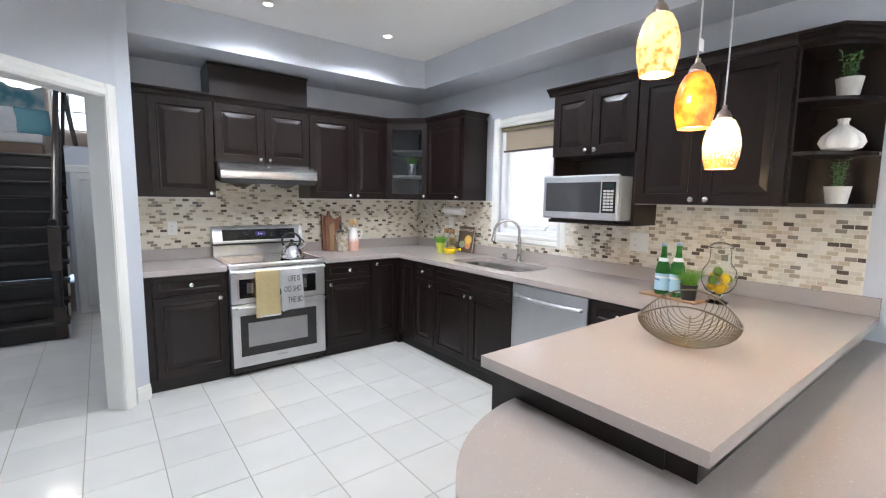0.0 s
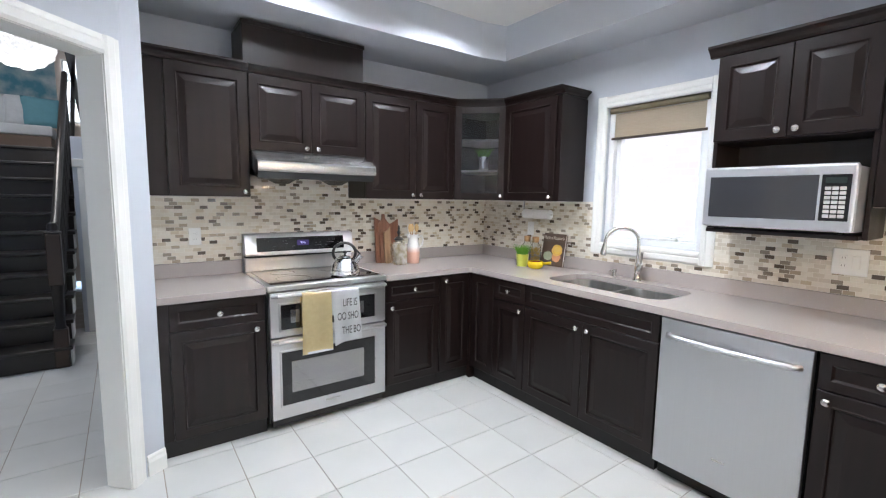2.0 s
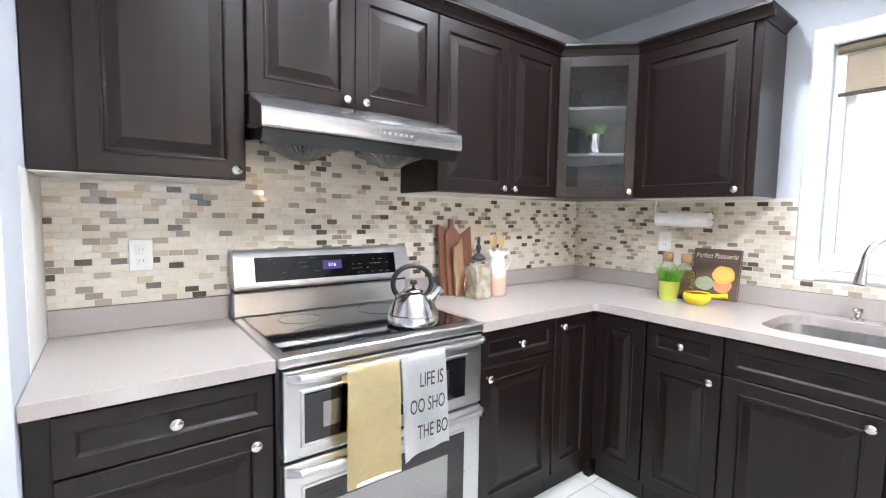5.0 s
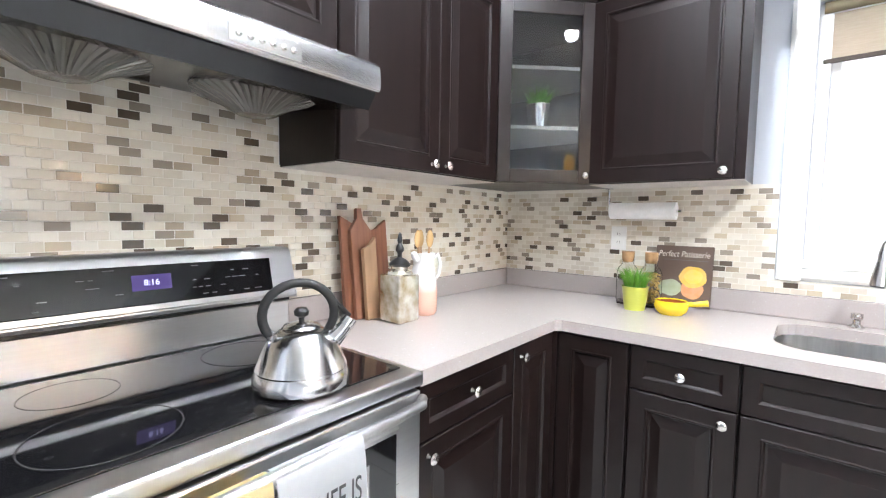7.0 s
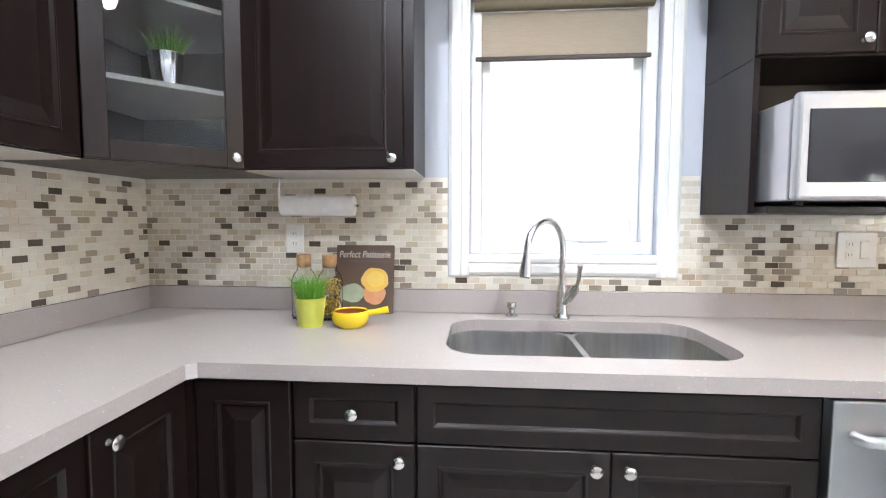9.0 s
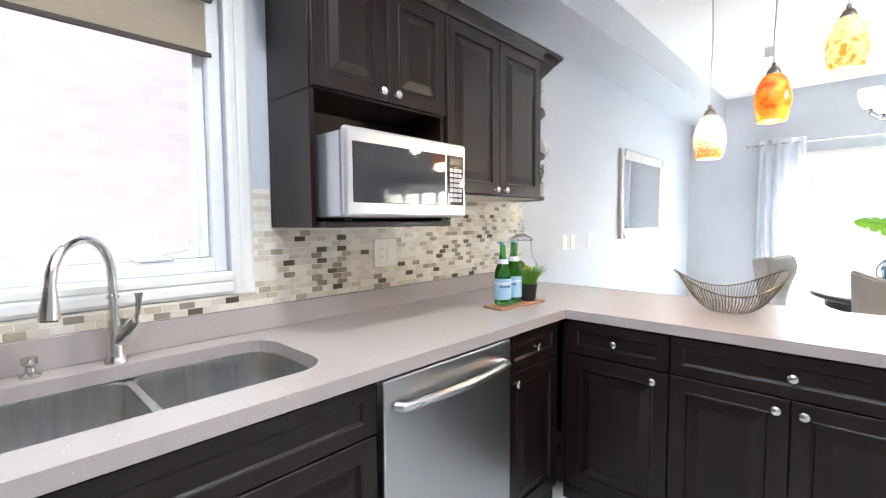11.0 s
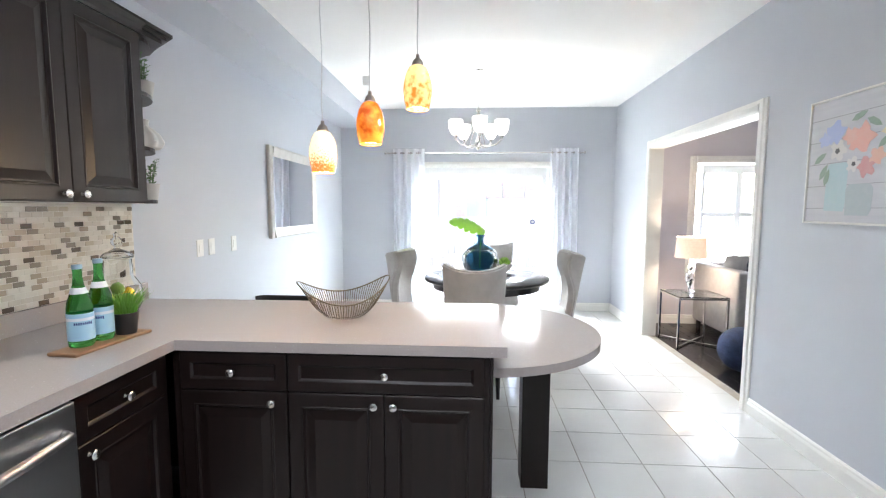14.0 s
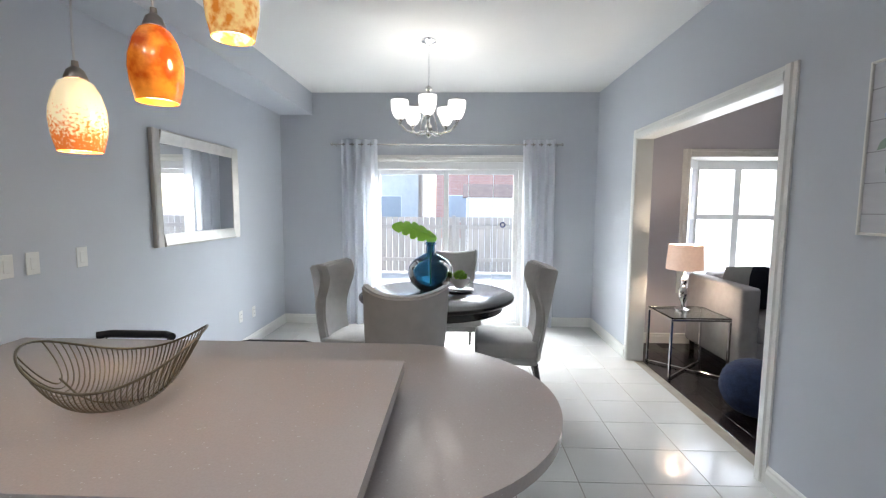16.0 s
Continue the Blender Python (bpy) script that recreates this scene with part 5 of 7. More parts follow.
# framed mirror on the east wall
SILVERF = material("brushed_champagne_frame", (0.62, 0.60, 0.56), 0.35, 0.5, color2=(0.52, 0.50, 0.47), scale=12, stretch=(1, 4, 1))
t = thing("framed_mirror", XE, 1.03, 1.15, -90, "rectangular mirror in a brushed champagne frame", "mirror")
mw_, mh_ = 1.24, 0.87
fp = [(-0.002, 0.0), (-0.03, 0.0), (-0.036, 0.012), (-0.02, 0.095), (-0.002, 0.10)]
for a, x0 in ((1, 0), (-1, mw_)):
    part("frame_side", prism([(x0 + a * b, y) for y, b in fp], 0, mh_), SILVERF, t)
for a, z0 in ((1, 0), (-1, mh_)):
    part("frame_rail", extrude_along([(y - 0.0006, z0 + a * b) for y, b in fp], 0.099, mw_ - 0.099), SILVERF, t)
part("mirror_glass", box(0.09, mw_ - 0.09, -0.015, -0.004, 0.09, mh_ - 0.09, 0), material("mirror_silver", (0.9, 0.9, 0.9), 0.01, 1.0, color2=(0.89, 0.89, 0.9), rough_var=0.0), t)

# switches and outlets
def wall_plate(x, y, z, rz, kind, w=0.075, h=0.118):
    t = thing("light_switch" if kind == "switch" else "outlet", x, y, z, rz, "white plastic wall switch plate" if kind == "switch" else "white plastic wall outlet plate", kind if kind == "outlet" else "switch")
    part("plate", box(-w / 2, w / 2, -0.006, -0.0005, -h / 2, h / 2, 0.002), WHITEPL, t)
    for i in range(2 if w > 0.1 else 1):
        cx = (-0.025 + 0.05 * i) if w > 0.1 else 0
        if kind == "switch" or i == 1:
            part("rocker", box(cx - 0.016, cx + 0.016, -0.009, -0.006, -0.033, 0.033, 0.002), WHITEPL, t)
        else:
            for s in (-1, 1):
                o = part("socket", box(cx - 0.016, cx + 0.016, -0.008, -0.006, s * 0.02 - 0.014, s * 0.02 + 0.014, 0.003), WHITEPL, t)
                for q in (-0.006, 0.006):
                    part("slot", box(cx + q - 0.001, cx + q + 0.001, -0.0086, -0.008, s * 0.02 - 0.004, s * 0.02 + 0.006, 0), BLACKPL, o)
    return t


for y in (2.10, 1.96, 1.655):
    wall_plate(XE, y, 1.155, -90, "switch")
for y, z in ((-0.21, 0.325), (-0.5, 0.31)):
    wall_plate(XE, y, z, -90, "outlet")
TP = 0.011
wall_plate(1.558, YN - TP, 1.184, 0, "outlet")
wall_plate(XE - TP, 6.12, 1.21, -90, "outlet")
wall_plate(XE - TP, 3.93, 1.178, -90, "outlet", 0.142, 0.135)

# ---- framed flower picture on the west wall ----
t = thing("framed_picture", XW, 2.272, 1.36, 90, "framed picture of flowers in glass jars on pale boards", "picture")
gw, gh = 0.72, 0.70
CANV = material("pale_painted_boards", (0.62, 0.63, 0.66), 0.8, color2=(0.54, 0.55, 0.59), scale=4, stretch=(1, 1, 8), bump=0.1, bump_scale=80)
part("canvas", box(0.012, gw - 0.012, -0.026, -0.004, 0.012, gh - 0.012, 0), CANV, t)
for b in ((0, 0.011, 0, gh), (gw - 0.011, gw, 0, gh), (0.0115, gw - 0.0115, 0, 0.011), (0.0115, gw - 0.0115, gh - 0.011, gh)):
    part("frame", box(b[0], b[1], -0.034, -0.001, b[2], b[3], 0.002), TRIM, t, "slim white frame")


def flat_patch(parent, name, pts, y, color, label=""):
    bm = bmesh.new()
    a = [bm.verts.new((x, y, z)) for x, z in pts]
    b_ = [bm.verts.new((x, y + 0.0006, z)) for x, z in pts]
    bm.faces.new(a)
    bm.faces.new(b_[::-1])
    for i in range(len(a)):
        bm.faces.new((a[i], b_[i], b_[(i + 1) % len(a)], a[(i + 1) % len(a)]))
    return part(name, bm, material("paint_" + name, color, 0.8, color2=tuple(0.7 * c + 0.2 for c in color), scale=35, spread=0.8), parent, label)


def blob(cx, cz, r, seed, wob=0.18, n=22, sx=1.0):
    random.seed(seed)
    ph = [random.uniform(0, 6.28) for _ in range(4)]
    return [(cx + sx * r * (1 + wob * math.sin(5 * a + ph[0]) + 0.5 * wob * math.sin(9 * a + ph[1])) * math.cos(a), cz + r * (1 + wob * math.sin(5 * a + ph[0]) + 0.5 * wob * math.sin(8 * a + ph[2])) * math.sin(a)) for a in [2 * math.pi * i / n for i in range(n)]]


for k in range(5):
    z = 0.085 + 0.125 * k
    flat_patch(t, "board_line", [(0.012, z), (gw - 0.012, z + 0.004), (gw - 0.012, z + 0.007), (0.012, z + 0.004)], -0.0268, (0.30, 0.31, 0.34))
flat_patch(t, "jar", [(0.145, 0.075), (0.275, 0.07), (0.285, 0.10), (0.29, 0.31), (0.275, 0.335), (0.165, 0.335), (0.15, 0.31)], -0.0272, (0.45, 0.60, 0.64))
flat_patch(t, "jar", [(0.29, 0.05), (0.43, 0.05), (0.445, 0.08), (0.45, 0.19), (0.43, 0.215), (0.305, 0.215), (0.285, 0.19)], -0.0276, (0.42, 0.50, 0.53))
for cx, cz, r, col, s in ((0.19, 0.50, 0.075, (0.40, 0.48, 0.74), 1), (0.12, 0.47, 0.045, (0.45, 0.52, 0.75), 2), (0.22, 0.40, 0.06, (0.68, 0.67, 0.66), 3), (0.36, 0.45, 0.085, (0.78, 0.42, 0.36), 4), (0.29, 0.47, 0.05, (0.76, 0.46, 0.40), 5), (0.40, 0.30, 0.06, (0.62, 0.30, 0.30), 6), (0.46, 0.35, 0.05, (0.75, 0.45, 0.36), 7), (0.32, 0.32, 0.045, (0.70, 0.69, 0.68), 8), (0.53, 0.48, 0.06, (0.72, 0.62, 0.45), 9), (0.58, 0.36, 0.06, (0.70, 0.50, 0.48), 10)):
    flat_patch(t, "flower", blob(cx, cz, r * 0.82, s, 0.24), -0.0280 - 0.0003 * s, col)
for cx, cz, r, s in ((0.215, 0.40, 0.015, 11), (0.325, 0.32, 0.012, 12), (0.56, 0.31, 0.02, 13)):
    flat_patch(t, "flower_eye", blob(cx, cz, r, s, 0.1), -0.0315, (0.05, 0.05, 0.06))
for k, (cx, cz, ang) in enumerate(((0.10, 0.37, 35), (0.13, 0.29, 60), (0.155, 0.26, 75), (0.34, 0.565, 20), (0.43, 0.52, -30), (0.50, 0.42, 40), (0.61, 0.45, 10))):
    ca, sa = math.cos(radians(ang)), math.sin(radians(ang))
    pts = [(cx + ca * u - sa * w, cz + sa * u + ca * w) for u, w in ((-0.05, 0), (-0.02, 0.018), (0.02, 0.016), (0.05, 0), (0.02, -0.014), (-0.02, -0.016))]
    flat_patch(t, "leaf", pts, -0.0318, (0.24, 0.34, 0.27))

# ---- living room beyond the opening ----
LYS = -0.75
PLANK = material("dark_walnut_planks", (0.020, 0.0125, 0.011), 0.22, color2=(0.011, 0.007, 0.0065), scale=3, stretch=(1, 9, 1), random_value=0.25, coat=0.1)
structure("living_floor", box(-3.6, XW - 0.142, LYS - 0.6, 3.6, FZ - 0.12, FZ - 0.008, 0), KICK, "dark hardwood plank floor", "floor")
wall("living_wall_west", box(-3.75, -3.6, LYS - 0.6, 3.7, FZ, 2.8, 0), LIVING, "grey-lilac painted living room wall")
wall("living_wall_north", box(-3.6, XW - 0.141, 3.6, 3.72, FZ, 2.8, 0), LIVING, "grey-lilac painted living room wall")
structure("living_ceiling", box(-3.75, XW - 0.141, LYS - 0.75, 3.72, 2.8, 2.9, 0), CEIL, "flat white living room ceiling", "ceiling")
BX0, BX1, BZ0, BZ1 = -2.55, -0.56, 0.62, 2.02
bm = box(BX1, XW - 0.141, LYS - 0.12, LYS, FZ, 2.8, 0)
box(-3.6, BX0, LYS - 0.12, LYS, FZ, 2.8, 0, bm)
box(BX0, BX1, LYS - 0.12, LYS, FZ, BZ0, 0, bm)
box(BX0, BX1, LYS - 0.12, LYS, BZ1, 2.8, 0, bm)
wall("living_wall_south", bm, LIVING, "grey-lilac wall round the bay window")
x, y, rz, n = run_between((XW - 0.141, LYS), (-3.6, LYS))
baseboard("baseboard", x, y, rz + 0, n, "white baseboard in the living room")
t = thing("window_2", BX0, LYS, BZ0, 0, "white bay window with transoms and angled sides", "window", "", "structure")
bw, bh, bd = BX1 - BX0, BZ1 - BZ0, 0.42
for s, x0 in ((1, 0), (-1, bw)):
    part("side_casing", prism([(x0 - s * b, -a) for a, b in CASEP], -0.09, bh + 0.085), TRIM, t)
part("head_casing", extrude_along([(-a + 0.0005, bh + b) for a, b in CASEP], 0.0005, bw - 0.0005), TRIM, t)
outl = [(0, 0.004), (bw, 0.004), (bw, -0.12), (bw - 0.28, -bd - 0.06), (0.28, -bd - 0.06), (0, -0.12)]
part("sill", prism(outl, -0.04, 0), TRIM, t)
part("head_board", prism(outl, bh, bh + 0.04), TRIM, t)


def bay_light(a, b, cols):
    d = Vector((b[0] - a[0], b[1] - a[1], 0))
    n = d.length
    m = pose(a[0], a[1], 0, 0, 0, math.degrees(math.atan2(d.y, d.x)))
    f = part("light_frame", box(0, n, -0.03, 0.03, 0, 0.06, 0.003), VINYL, t, m=m)
    part("top_rail", box(0, n, -0.03, 0.03, bh - 0.10, bh, 0.003), VINYL, f)
    for i in range(cols + 1):
        xx = n * i / cols
        part("mullion", box(max(0, xx - 0.04), min(n, xx + 0.04), -0.03, 0.03, 0.0605, bh - 0.1005, 0.003), VINYL, f)
    part("transom", box(0.041, n - 0.041, -0.026, 0.026, 0.72, 0.78, 0.003), VINYL, f)
    p = part("pane", box(0.02, n - 0.02, -0.003, 0.003, 0.05, bh - 0.09, 0), PANE, f)
    p.visible_shadow = False


bay_light((bw - 0.03, -0.13), (bw - 0.27, -bd), 1)
bay_light((bw - 0.27, -bd), (0.27, -bd), 3)
bay_light((0.27, -bd), (0.03, -0.13), 1)

# side table, lamp, sofa, pouf
t = thing("side_table", -0.18, 0.10, FZ, 0, "glass-topped chrome side table with crossed base", "table")
t.matrix_basis = t.matrix_basis @ Matrix.Diagonal((1, 1, (0.515 - FZ) / 0.515, 1))
part("tabletop", box(-0.26, 0.26, -0.24, 0.24, 0.505, 0.515, 0.002), glass("green_edge_glass", (0.85, 0.93, 0.9)), t, "clear glass top")
for z in (0.485, 0.0):
    for b in ((-0.26, 0.26, -0.24, -0.22), (-0.26, 0.26, 0.22, 0.24), (-0.26, -0.24, -0.22, 0.22), (0.24, 0.26, -0.22, 0.22)):
        if z > 0:
            part("rail", box(b[0], b[1], b[2], b[3], z, z + 0.02, 0.002), CHROME, t)
for x in (-0.25, 0.25):
    for y in (-0.23, 0.23):
        part("leg", box(x - 0.01, x + 0.01, y - 0.01, y + 0.01, 0, 0.4845, 0.002), CHROME, t)
part("cross_bar", tube([(-0.24, -0.22, 0.012), (0.24, 0.22, 0.012)], 0.008, 8), CHROME, t)
part("cross_bar", tube([(-0.24, 0.22, 0.014), (0.24, -0.22, 0.014)], 0.008, 8), CHROME, t)
t = thing("table_lamp", -0.17, 0.02, 0.516, 0, "lit table lamp with chrome base and drum shade", "lamp")
part("base", lathe([(0, 0), (0.07, 0), (0.07, 0.012), (0.02, 0.025), (0.016, 0.06), (0.035, 0.10), (0.05, 0.16), (0.04, 0.20), (0.015, 0.235), (0.03, 0.26), (0.03, 0.29), (0.01, 0.315), (0.008, 0.42), (0, 0.42)], 28), CHROME, t, smooth=True)
SHADEM = material("lit_cream_shade", (0.62, 0.58, 0.54), 0.9, emit=(1.0, 0.58, 0.38), strength=0.12, scale=40)
part("shade", lathe([(0.16, 0.385), (0.145, 0.615), (0.142, 0.615), (0.157, 0.385)], 40), SHADEM, t, "cream drum shade", smooth=True)
lamp("table_lamp_glow", "POINT", 4, pose(-0.17, 0.02, 1.02), (1, 0.78, 0.6), 0.05)
SOFAM = material("pale_grey_sofa_cloth", (0.40, 0.40, 0.41), 0.9, color2=(0.34, 0.34, 0.35), scale=14, bump=0.3, bump_scale=450)
t = thing("sofa", -2.45, -0.60, FZ, 0, "pale grey fabric sofa with straight arms", "sofa")
t.matrix_basis = t.matrix_basis @ Matrix.Diagonal((1, 1, (0.78 - FZ) / 0.78, 1))
sw, sd = 1.93, 0.92
part("base", box(0.02, sw - 0.02, 0.03, sd - 0.03, 0.10, 0.30, 0.015, seg=2), SOFAM, t)
for x0 in (0, sw - 0.17):
    a = part("arm", box(x0, x0 + 0.17, 0, sd, 0.10, 0.78, 0.03, seg=3), SOFAM, t, smooth=True)
    part("piping", tube([(x0 + 0.02, sd - 0.01, 0.12), (x0 + 0.02, sd - 0.006, 0.76), (x0 + 0.15, sd - 0.006, 0.76), (x0 + 0.15, sd - 0.01, 0.12)], 0.005, 6), SOFAM, a)
part("backrest", box(0.171, sw - 0.171, 0, 0.2, 0.301, 0.80, 0.03, seg=3), SOFAM, t, smooth=True)
for k in range(2):
    x0 = 0.172 + k * (sw - 0.344) / 2
    part("seat_cushion", box(x0 + 0.003, x0 + (sw - 0.344) / 2 - 0.003, 0.201, sd - 0.01, 0.302, 0.46, 0.03, seg=3), SOFAM, t, smooth=True)
for x in (0.06, sw - 0.06):
    for y in (0.06, sd - 0.06):
        part("foot", lathe([(0.022, 0), (0.03, 0.10)], 12, cx=x, cy=y), KICK, t)


def cushion(x, y, z, tilt, rz, size, mat, label):
    bm = bmesh.new()
    n = 12
    for s in (-1, 1):
        g = [[bm.verts.new((size * (u / n - 0.5), s * 0.075 * (max(0, 1 - (2 * u / n - 1) ** 2) * max(0, 1 - (2 * v / n - 1) ** 2)) ** 0.4, size * (v / n - 0.5))) for v in range(n + 1)] for u in range(n + 1)]
        for i in range(n):
            for j in range(n):
                bm.faces.new((g[i][j], g[i + 1][j], g[i + 1][j + 1], g[i][j + 1]))
    bmesh.ops.remove_doubles(bm, verts=bm.verts, dist=0.0005)
    ob = part("cushion", bm, mat, None, "", pose(x, y, z, tilt, 0, rz), True)
    return tagged(ob, label, "cushion", "sofa cushions")


NAVY = material("navy_velvet", (0.012, 0.02, 0.045), 0.8, color2=(0.008, 0.013, 0.03), scale=20, bump=0.2, bump_scale=200)
PALEC = material("pale_cushion_cloth", (0.48, 0.49, 0.50), 0.9, scale=20, bump=0.2)
cushion(-0.86, -0.26, 0.685, -16, 12, 0.46, PALEC, "pale grey cushion against the sofa back")
cushion(-1.12, -0.22, 0.685, -18, 4, 0.47, NAVY, "dark navy cushion against the sofa back")
cushion(-1.45, -0.25, 0.685, -16, -6, 0.46, PALEC, "pale grey cushion against the sofa back")
KNIT = material("navy_knit_yarn", (0.012, 0.028, 0.085), 0.9, color2=(0.006, 0.015, 0.05), scale=30, bump=0.5, bump_scale=90)
bm = bmesh.new()
n, rows = 48, 20
rings = []
for k in range(rows + 1):
    e = -math.pi / 2 + math.pi * k / rows
    rings.append([bm.verts.new((0.235 * (math.cos(e) ** 0.75 if math.cos(e) > 0 else 0) * (1 + 0.03 * math.cos(12 * a + 2 * k)) * math.cos(a), 0.235 * (math.cos(e) ** 0.75 if math.cos(e) > 0 else 0) * (1 + 0.03 * math.cos(12 * a + 2 * k)) * math.sin(a), 0.2 + 0.2 * math.sin(e))) for a in [2 * math.pi * i / n for i in range(n)]])
for a, b_ in zip(rings, rings[1:]):
    for i in range(n):
        bm.faces.new((a[i], a[(i + 1) % n], b_[(i + 1) % n], b_[i]))
tagged(part("pouf", bm, KNIT, None, "", pose(-0.25, 0.98, FZ), True), "round navy knitted pouf on the dark floor", "pouf")

# ---- stair hall beyond the cut corner ----
PEACH = material("warm_beige_wall_paint", (0.50, 0.42, 0.36), 0.7, color2=(0.46, 0.385, 0.33), scale=1.5)
wall("hall_wall_west", box(-2.3, -2.2, 4.9, 13.0, FZ, 5.2, 0), WALL, "pale blue-grey hall wall")
wall("hall_wall_south", box(-2.2, XW - 0.141, 4.78, 4.9, FZ, 5.2, 0), WALL, "pale blue-grey hall wall")
wall("hall_wall_east", box(1.162, 1.30, YN + 0.141, 13.0, FZ, 5.2, 0), WALL, "pale blue-grey hall wall")
wall("hall_wall_above", box(-2.2, 1.30, 4.9, 5.0, H + 0.151, 5.2, 0), WALL, "plain wall over the doorway")
wall("hall_wall_north", box(-2.3, 1.30, 13.0, 13.12, FZ, 5.2, 0), PEACH, "warm beige upper landing wall")
structure("hall_ceiling", box(-2.3, 1.30, 4.9, 13.1, 5.2, 5.3, 0), CEIL, "high white hall ceiling", "ceiling")
STAIR = material("black_stained_stair_wood", (0.012, 0.009, 0.008), 0.32, color2=(0.007, 0.006, 0.006), scale=4, stretch=(0.6, 6, 6), coat=0.1)
t = thing("staircase", -0.65, 8.25, FZ, 0, "black-stained wooden staircase with newel and handrail", "stairs")
RISE, RUN, NST, SWD = 0.185, 0.215, 11, 1.38
for k in range(NST):
    part("tread", box(0, SWD + 0.02, RUN * k - 0.025, RUN * (k + 1) + 0.005, RISE * (k + 1) - 0.035, RISE * (k + 1), 0.008, seg=2), STAIR, t)
    part("riser", box(0.005, SWD, RUN * k, RUN * k + 0.018, RISE * k + (0.001 if k else 0), RISE * (k + 1) - 0.036, 0), STAIR, t)
    part("side_bracket", box(SWD - 0.001, SWD + 0.012, RUN * k + 0.02, RUN * (k + 1), RISE * k, RISE * (k + 1) - 0.037, 0.002), TRIM, t, "white stringer bracket")
nb = part("newel", box(SWD - 0.105, SWD - 0.005, -0.02, 0.08, 0.0, 0.34, 0.006), material("brown_newel_wood", (0.035, 0.017, 0.012), 0.3, scale=6, stretch=(5, 5, 0.6)), t, "brown square newel post")
part("newel_shaft", lathe([(0.045, 0.341), (0.035, 0.37), (0.04, 0.6), (0.045, 0.70), (0.05, 0.72)], 16, cx=SWD - 0.055, cy=0.03), STAIR, nb, smooth=True)
part("newel_block", box(SWD - 0.105, SWD - 0.005, -0.02, 0.08, 0.721, 1.16, 0.006), nb.data.materials[0], nb)
part("newel_cap", lathe([(0.0, 1.161), (0.058, 1.161), (0.06, 1.175), (0.035, 1.19), (0.04, 1.22), (0.03, 1.25), (0, 1.26)], 18, cx=SWD - 0.055, cy=0.03), STAIR, nb, smooth=True)
part("handrail", tube([(SWD - 0.055, 0.08, 1.12), (SWD - 0.055, 0.35, 1.30), (SWD - 0.055, RUN * NST, RISE * NST + 0.92)], 0.033, 10), STAIR, t, smooth=True)
for k in range(1, NST):
    for j in (0.06, 0.16):
        y = RUN * k + j
        part("baluster", lathe([(0.016, RISE * (k + 1)), (0.013, RISE * (k + 1) + 0.1), (0.02, RISE * (k + 1) + 0.25), (0.012, RISE * (k + 1) + 0.5), (0.012, 1.11 + (RISE * NST + 0.92 - 1.12) * (y - 0.08) / (RUN * NST - 0.08))], 8, cx=SWD - 0.055, cy=y), STAIR, t, smooth=True)
YT, ZT = 8.25 + RUN * NST, RISE * NST + FZ
structure("landing_floor", box(-2.2, 0.77, YT + 0.006, 13.0, ZT - 0.2, ZT - 0.002, 0), STAIR, "dark wooden upper landing floor", "floor")
wall("understair_wall", box(0.76, 1.161, 9.4, 9.5, FZ, 2.05, 0), WALL, "wall end beside the stairs")
t = thing("door_2", 0.80, 9.395, FZ, 0, "white panelled closet door beside the stairs", "door", "", "structure")
DOORP = door_front(0.36, 1.76, 0.07)
part("leaf", DOORP, TRIM, t, m=Matrix.Translation((0, -0.025, 0.01)))
part("head_trim", box(-0.04, 0.36, -0.02, 0.004, 1.775, 1.86, 0.003), TRIM, t)
# upper flight's dark stringer and rail
t = thing("upper_railing", 0.66, YT + 0.1, ZT, 0, "dark slanted railing of the upper flight", "railing")
for dx, w in ((0.0, 0.045), (0.17, 0.06)):
    bm = box(dx, dx + w, 0, 0.04, 0, 1.7, 0.004)
    bm.transform(Matrix.Rotation(radians(-7 if dx else 4), 4, "Y"))
    part("post", bm, STAIR, t)
part("rail", box(-0.05, 0.30, 0.0, 0.04, 0.05, 0.15, 0.004), STAIR, t)
t = thing("bench", -0.9, 11.4, ZT, 0, "low upholstered bench on the upper landing", "bench")
part("seat", box(0, 1.35, 0, 0.5, 0.22, 0.36, 0.03, seg=3), PALEC, t, smooth=True)
part("base", box(0.02, 1.33, 0.02, 0.48, 0.0, 0.219, 0.005), material("brown_bench_wood", (0.10, 0.06, 0.04), 0.5), t)
for k, (x, c) in enumerate(((-0.55, PALEC), (-0.2, material("silver_cushion", (0.45, 0.46, 0.47), 0.5, scale=15)), (0.15, PALEC), (0.33, material("teal_cushion", (0.10, 0.25, 0.30), 0.7, scale=15)))):
    cushion(x, 11.72, ZT + 0.57, -14, 10 * (k - 1), 0.42, c, "loose cushion standing on the landing bench")
t = thing("landing_picture", -0.55, 12.985, 2.72, 0, "teal and grey abstract picture on the landing wall", "picture")
part("canvas", box(0, 0.95, -0.03, -0.002, 0, 0.85, 0.003), material("teal_abstract_paint", (0.45, 0.50, 0.50), 0.7, color2=(0.06, 0.22, 0.28), scale=3.5, spread=0.25), t)
t = thing("window_3", 0.48, 12.99, 2.6, 0, "small bright landing window with white bars", "window", "", "structure")
# emission in the pane replaces daylight; the wall behind has no opening
part("pane", box(0, 0.5, -0.012, -0.004, 0, 1.0, 0), material("glowing_pane", (0.8, 0.85, 0.95), 0.3, emit=(0.85, 0.92, 1.0), strength=0.3), t, "pane that glows in place of daylight")
for x in (0, 0.235, 0.47):
    part("bar", box(x, x + 0.03, -0.03, -0.0125, 0, 1.0, 0.002), TRIM, t)
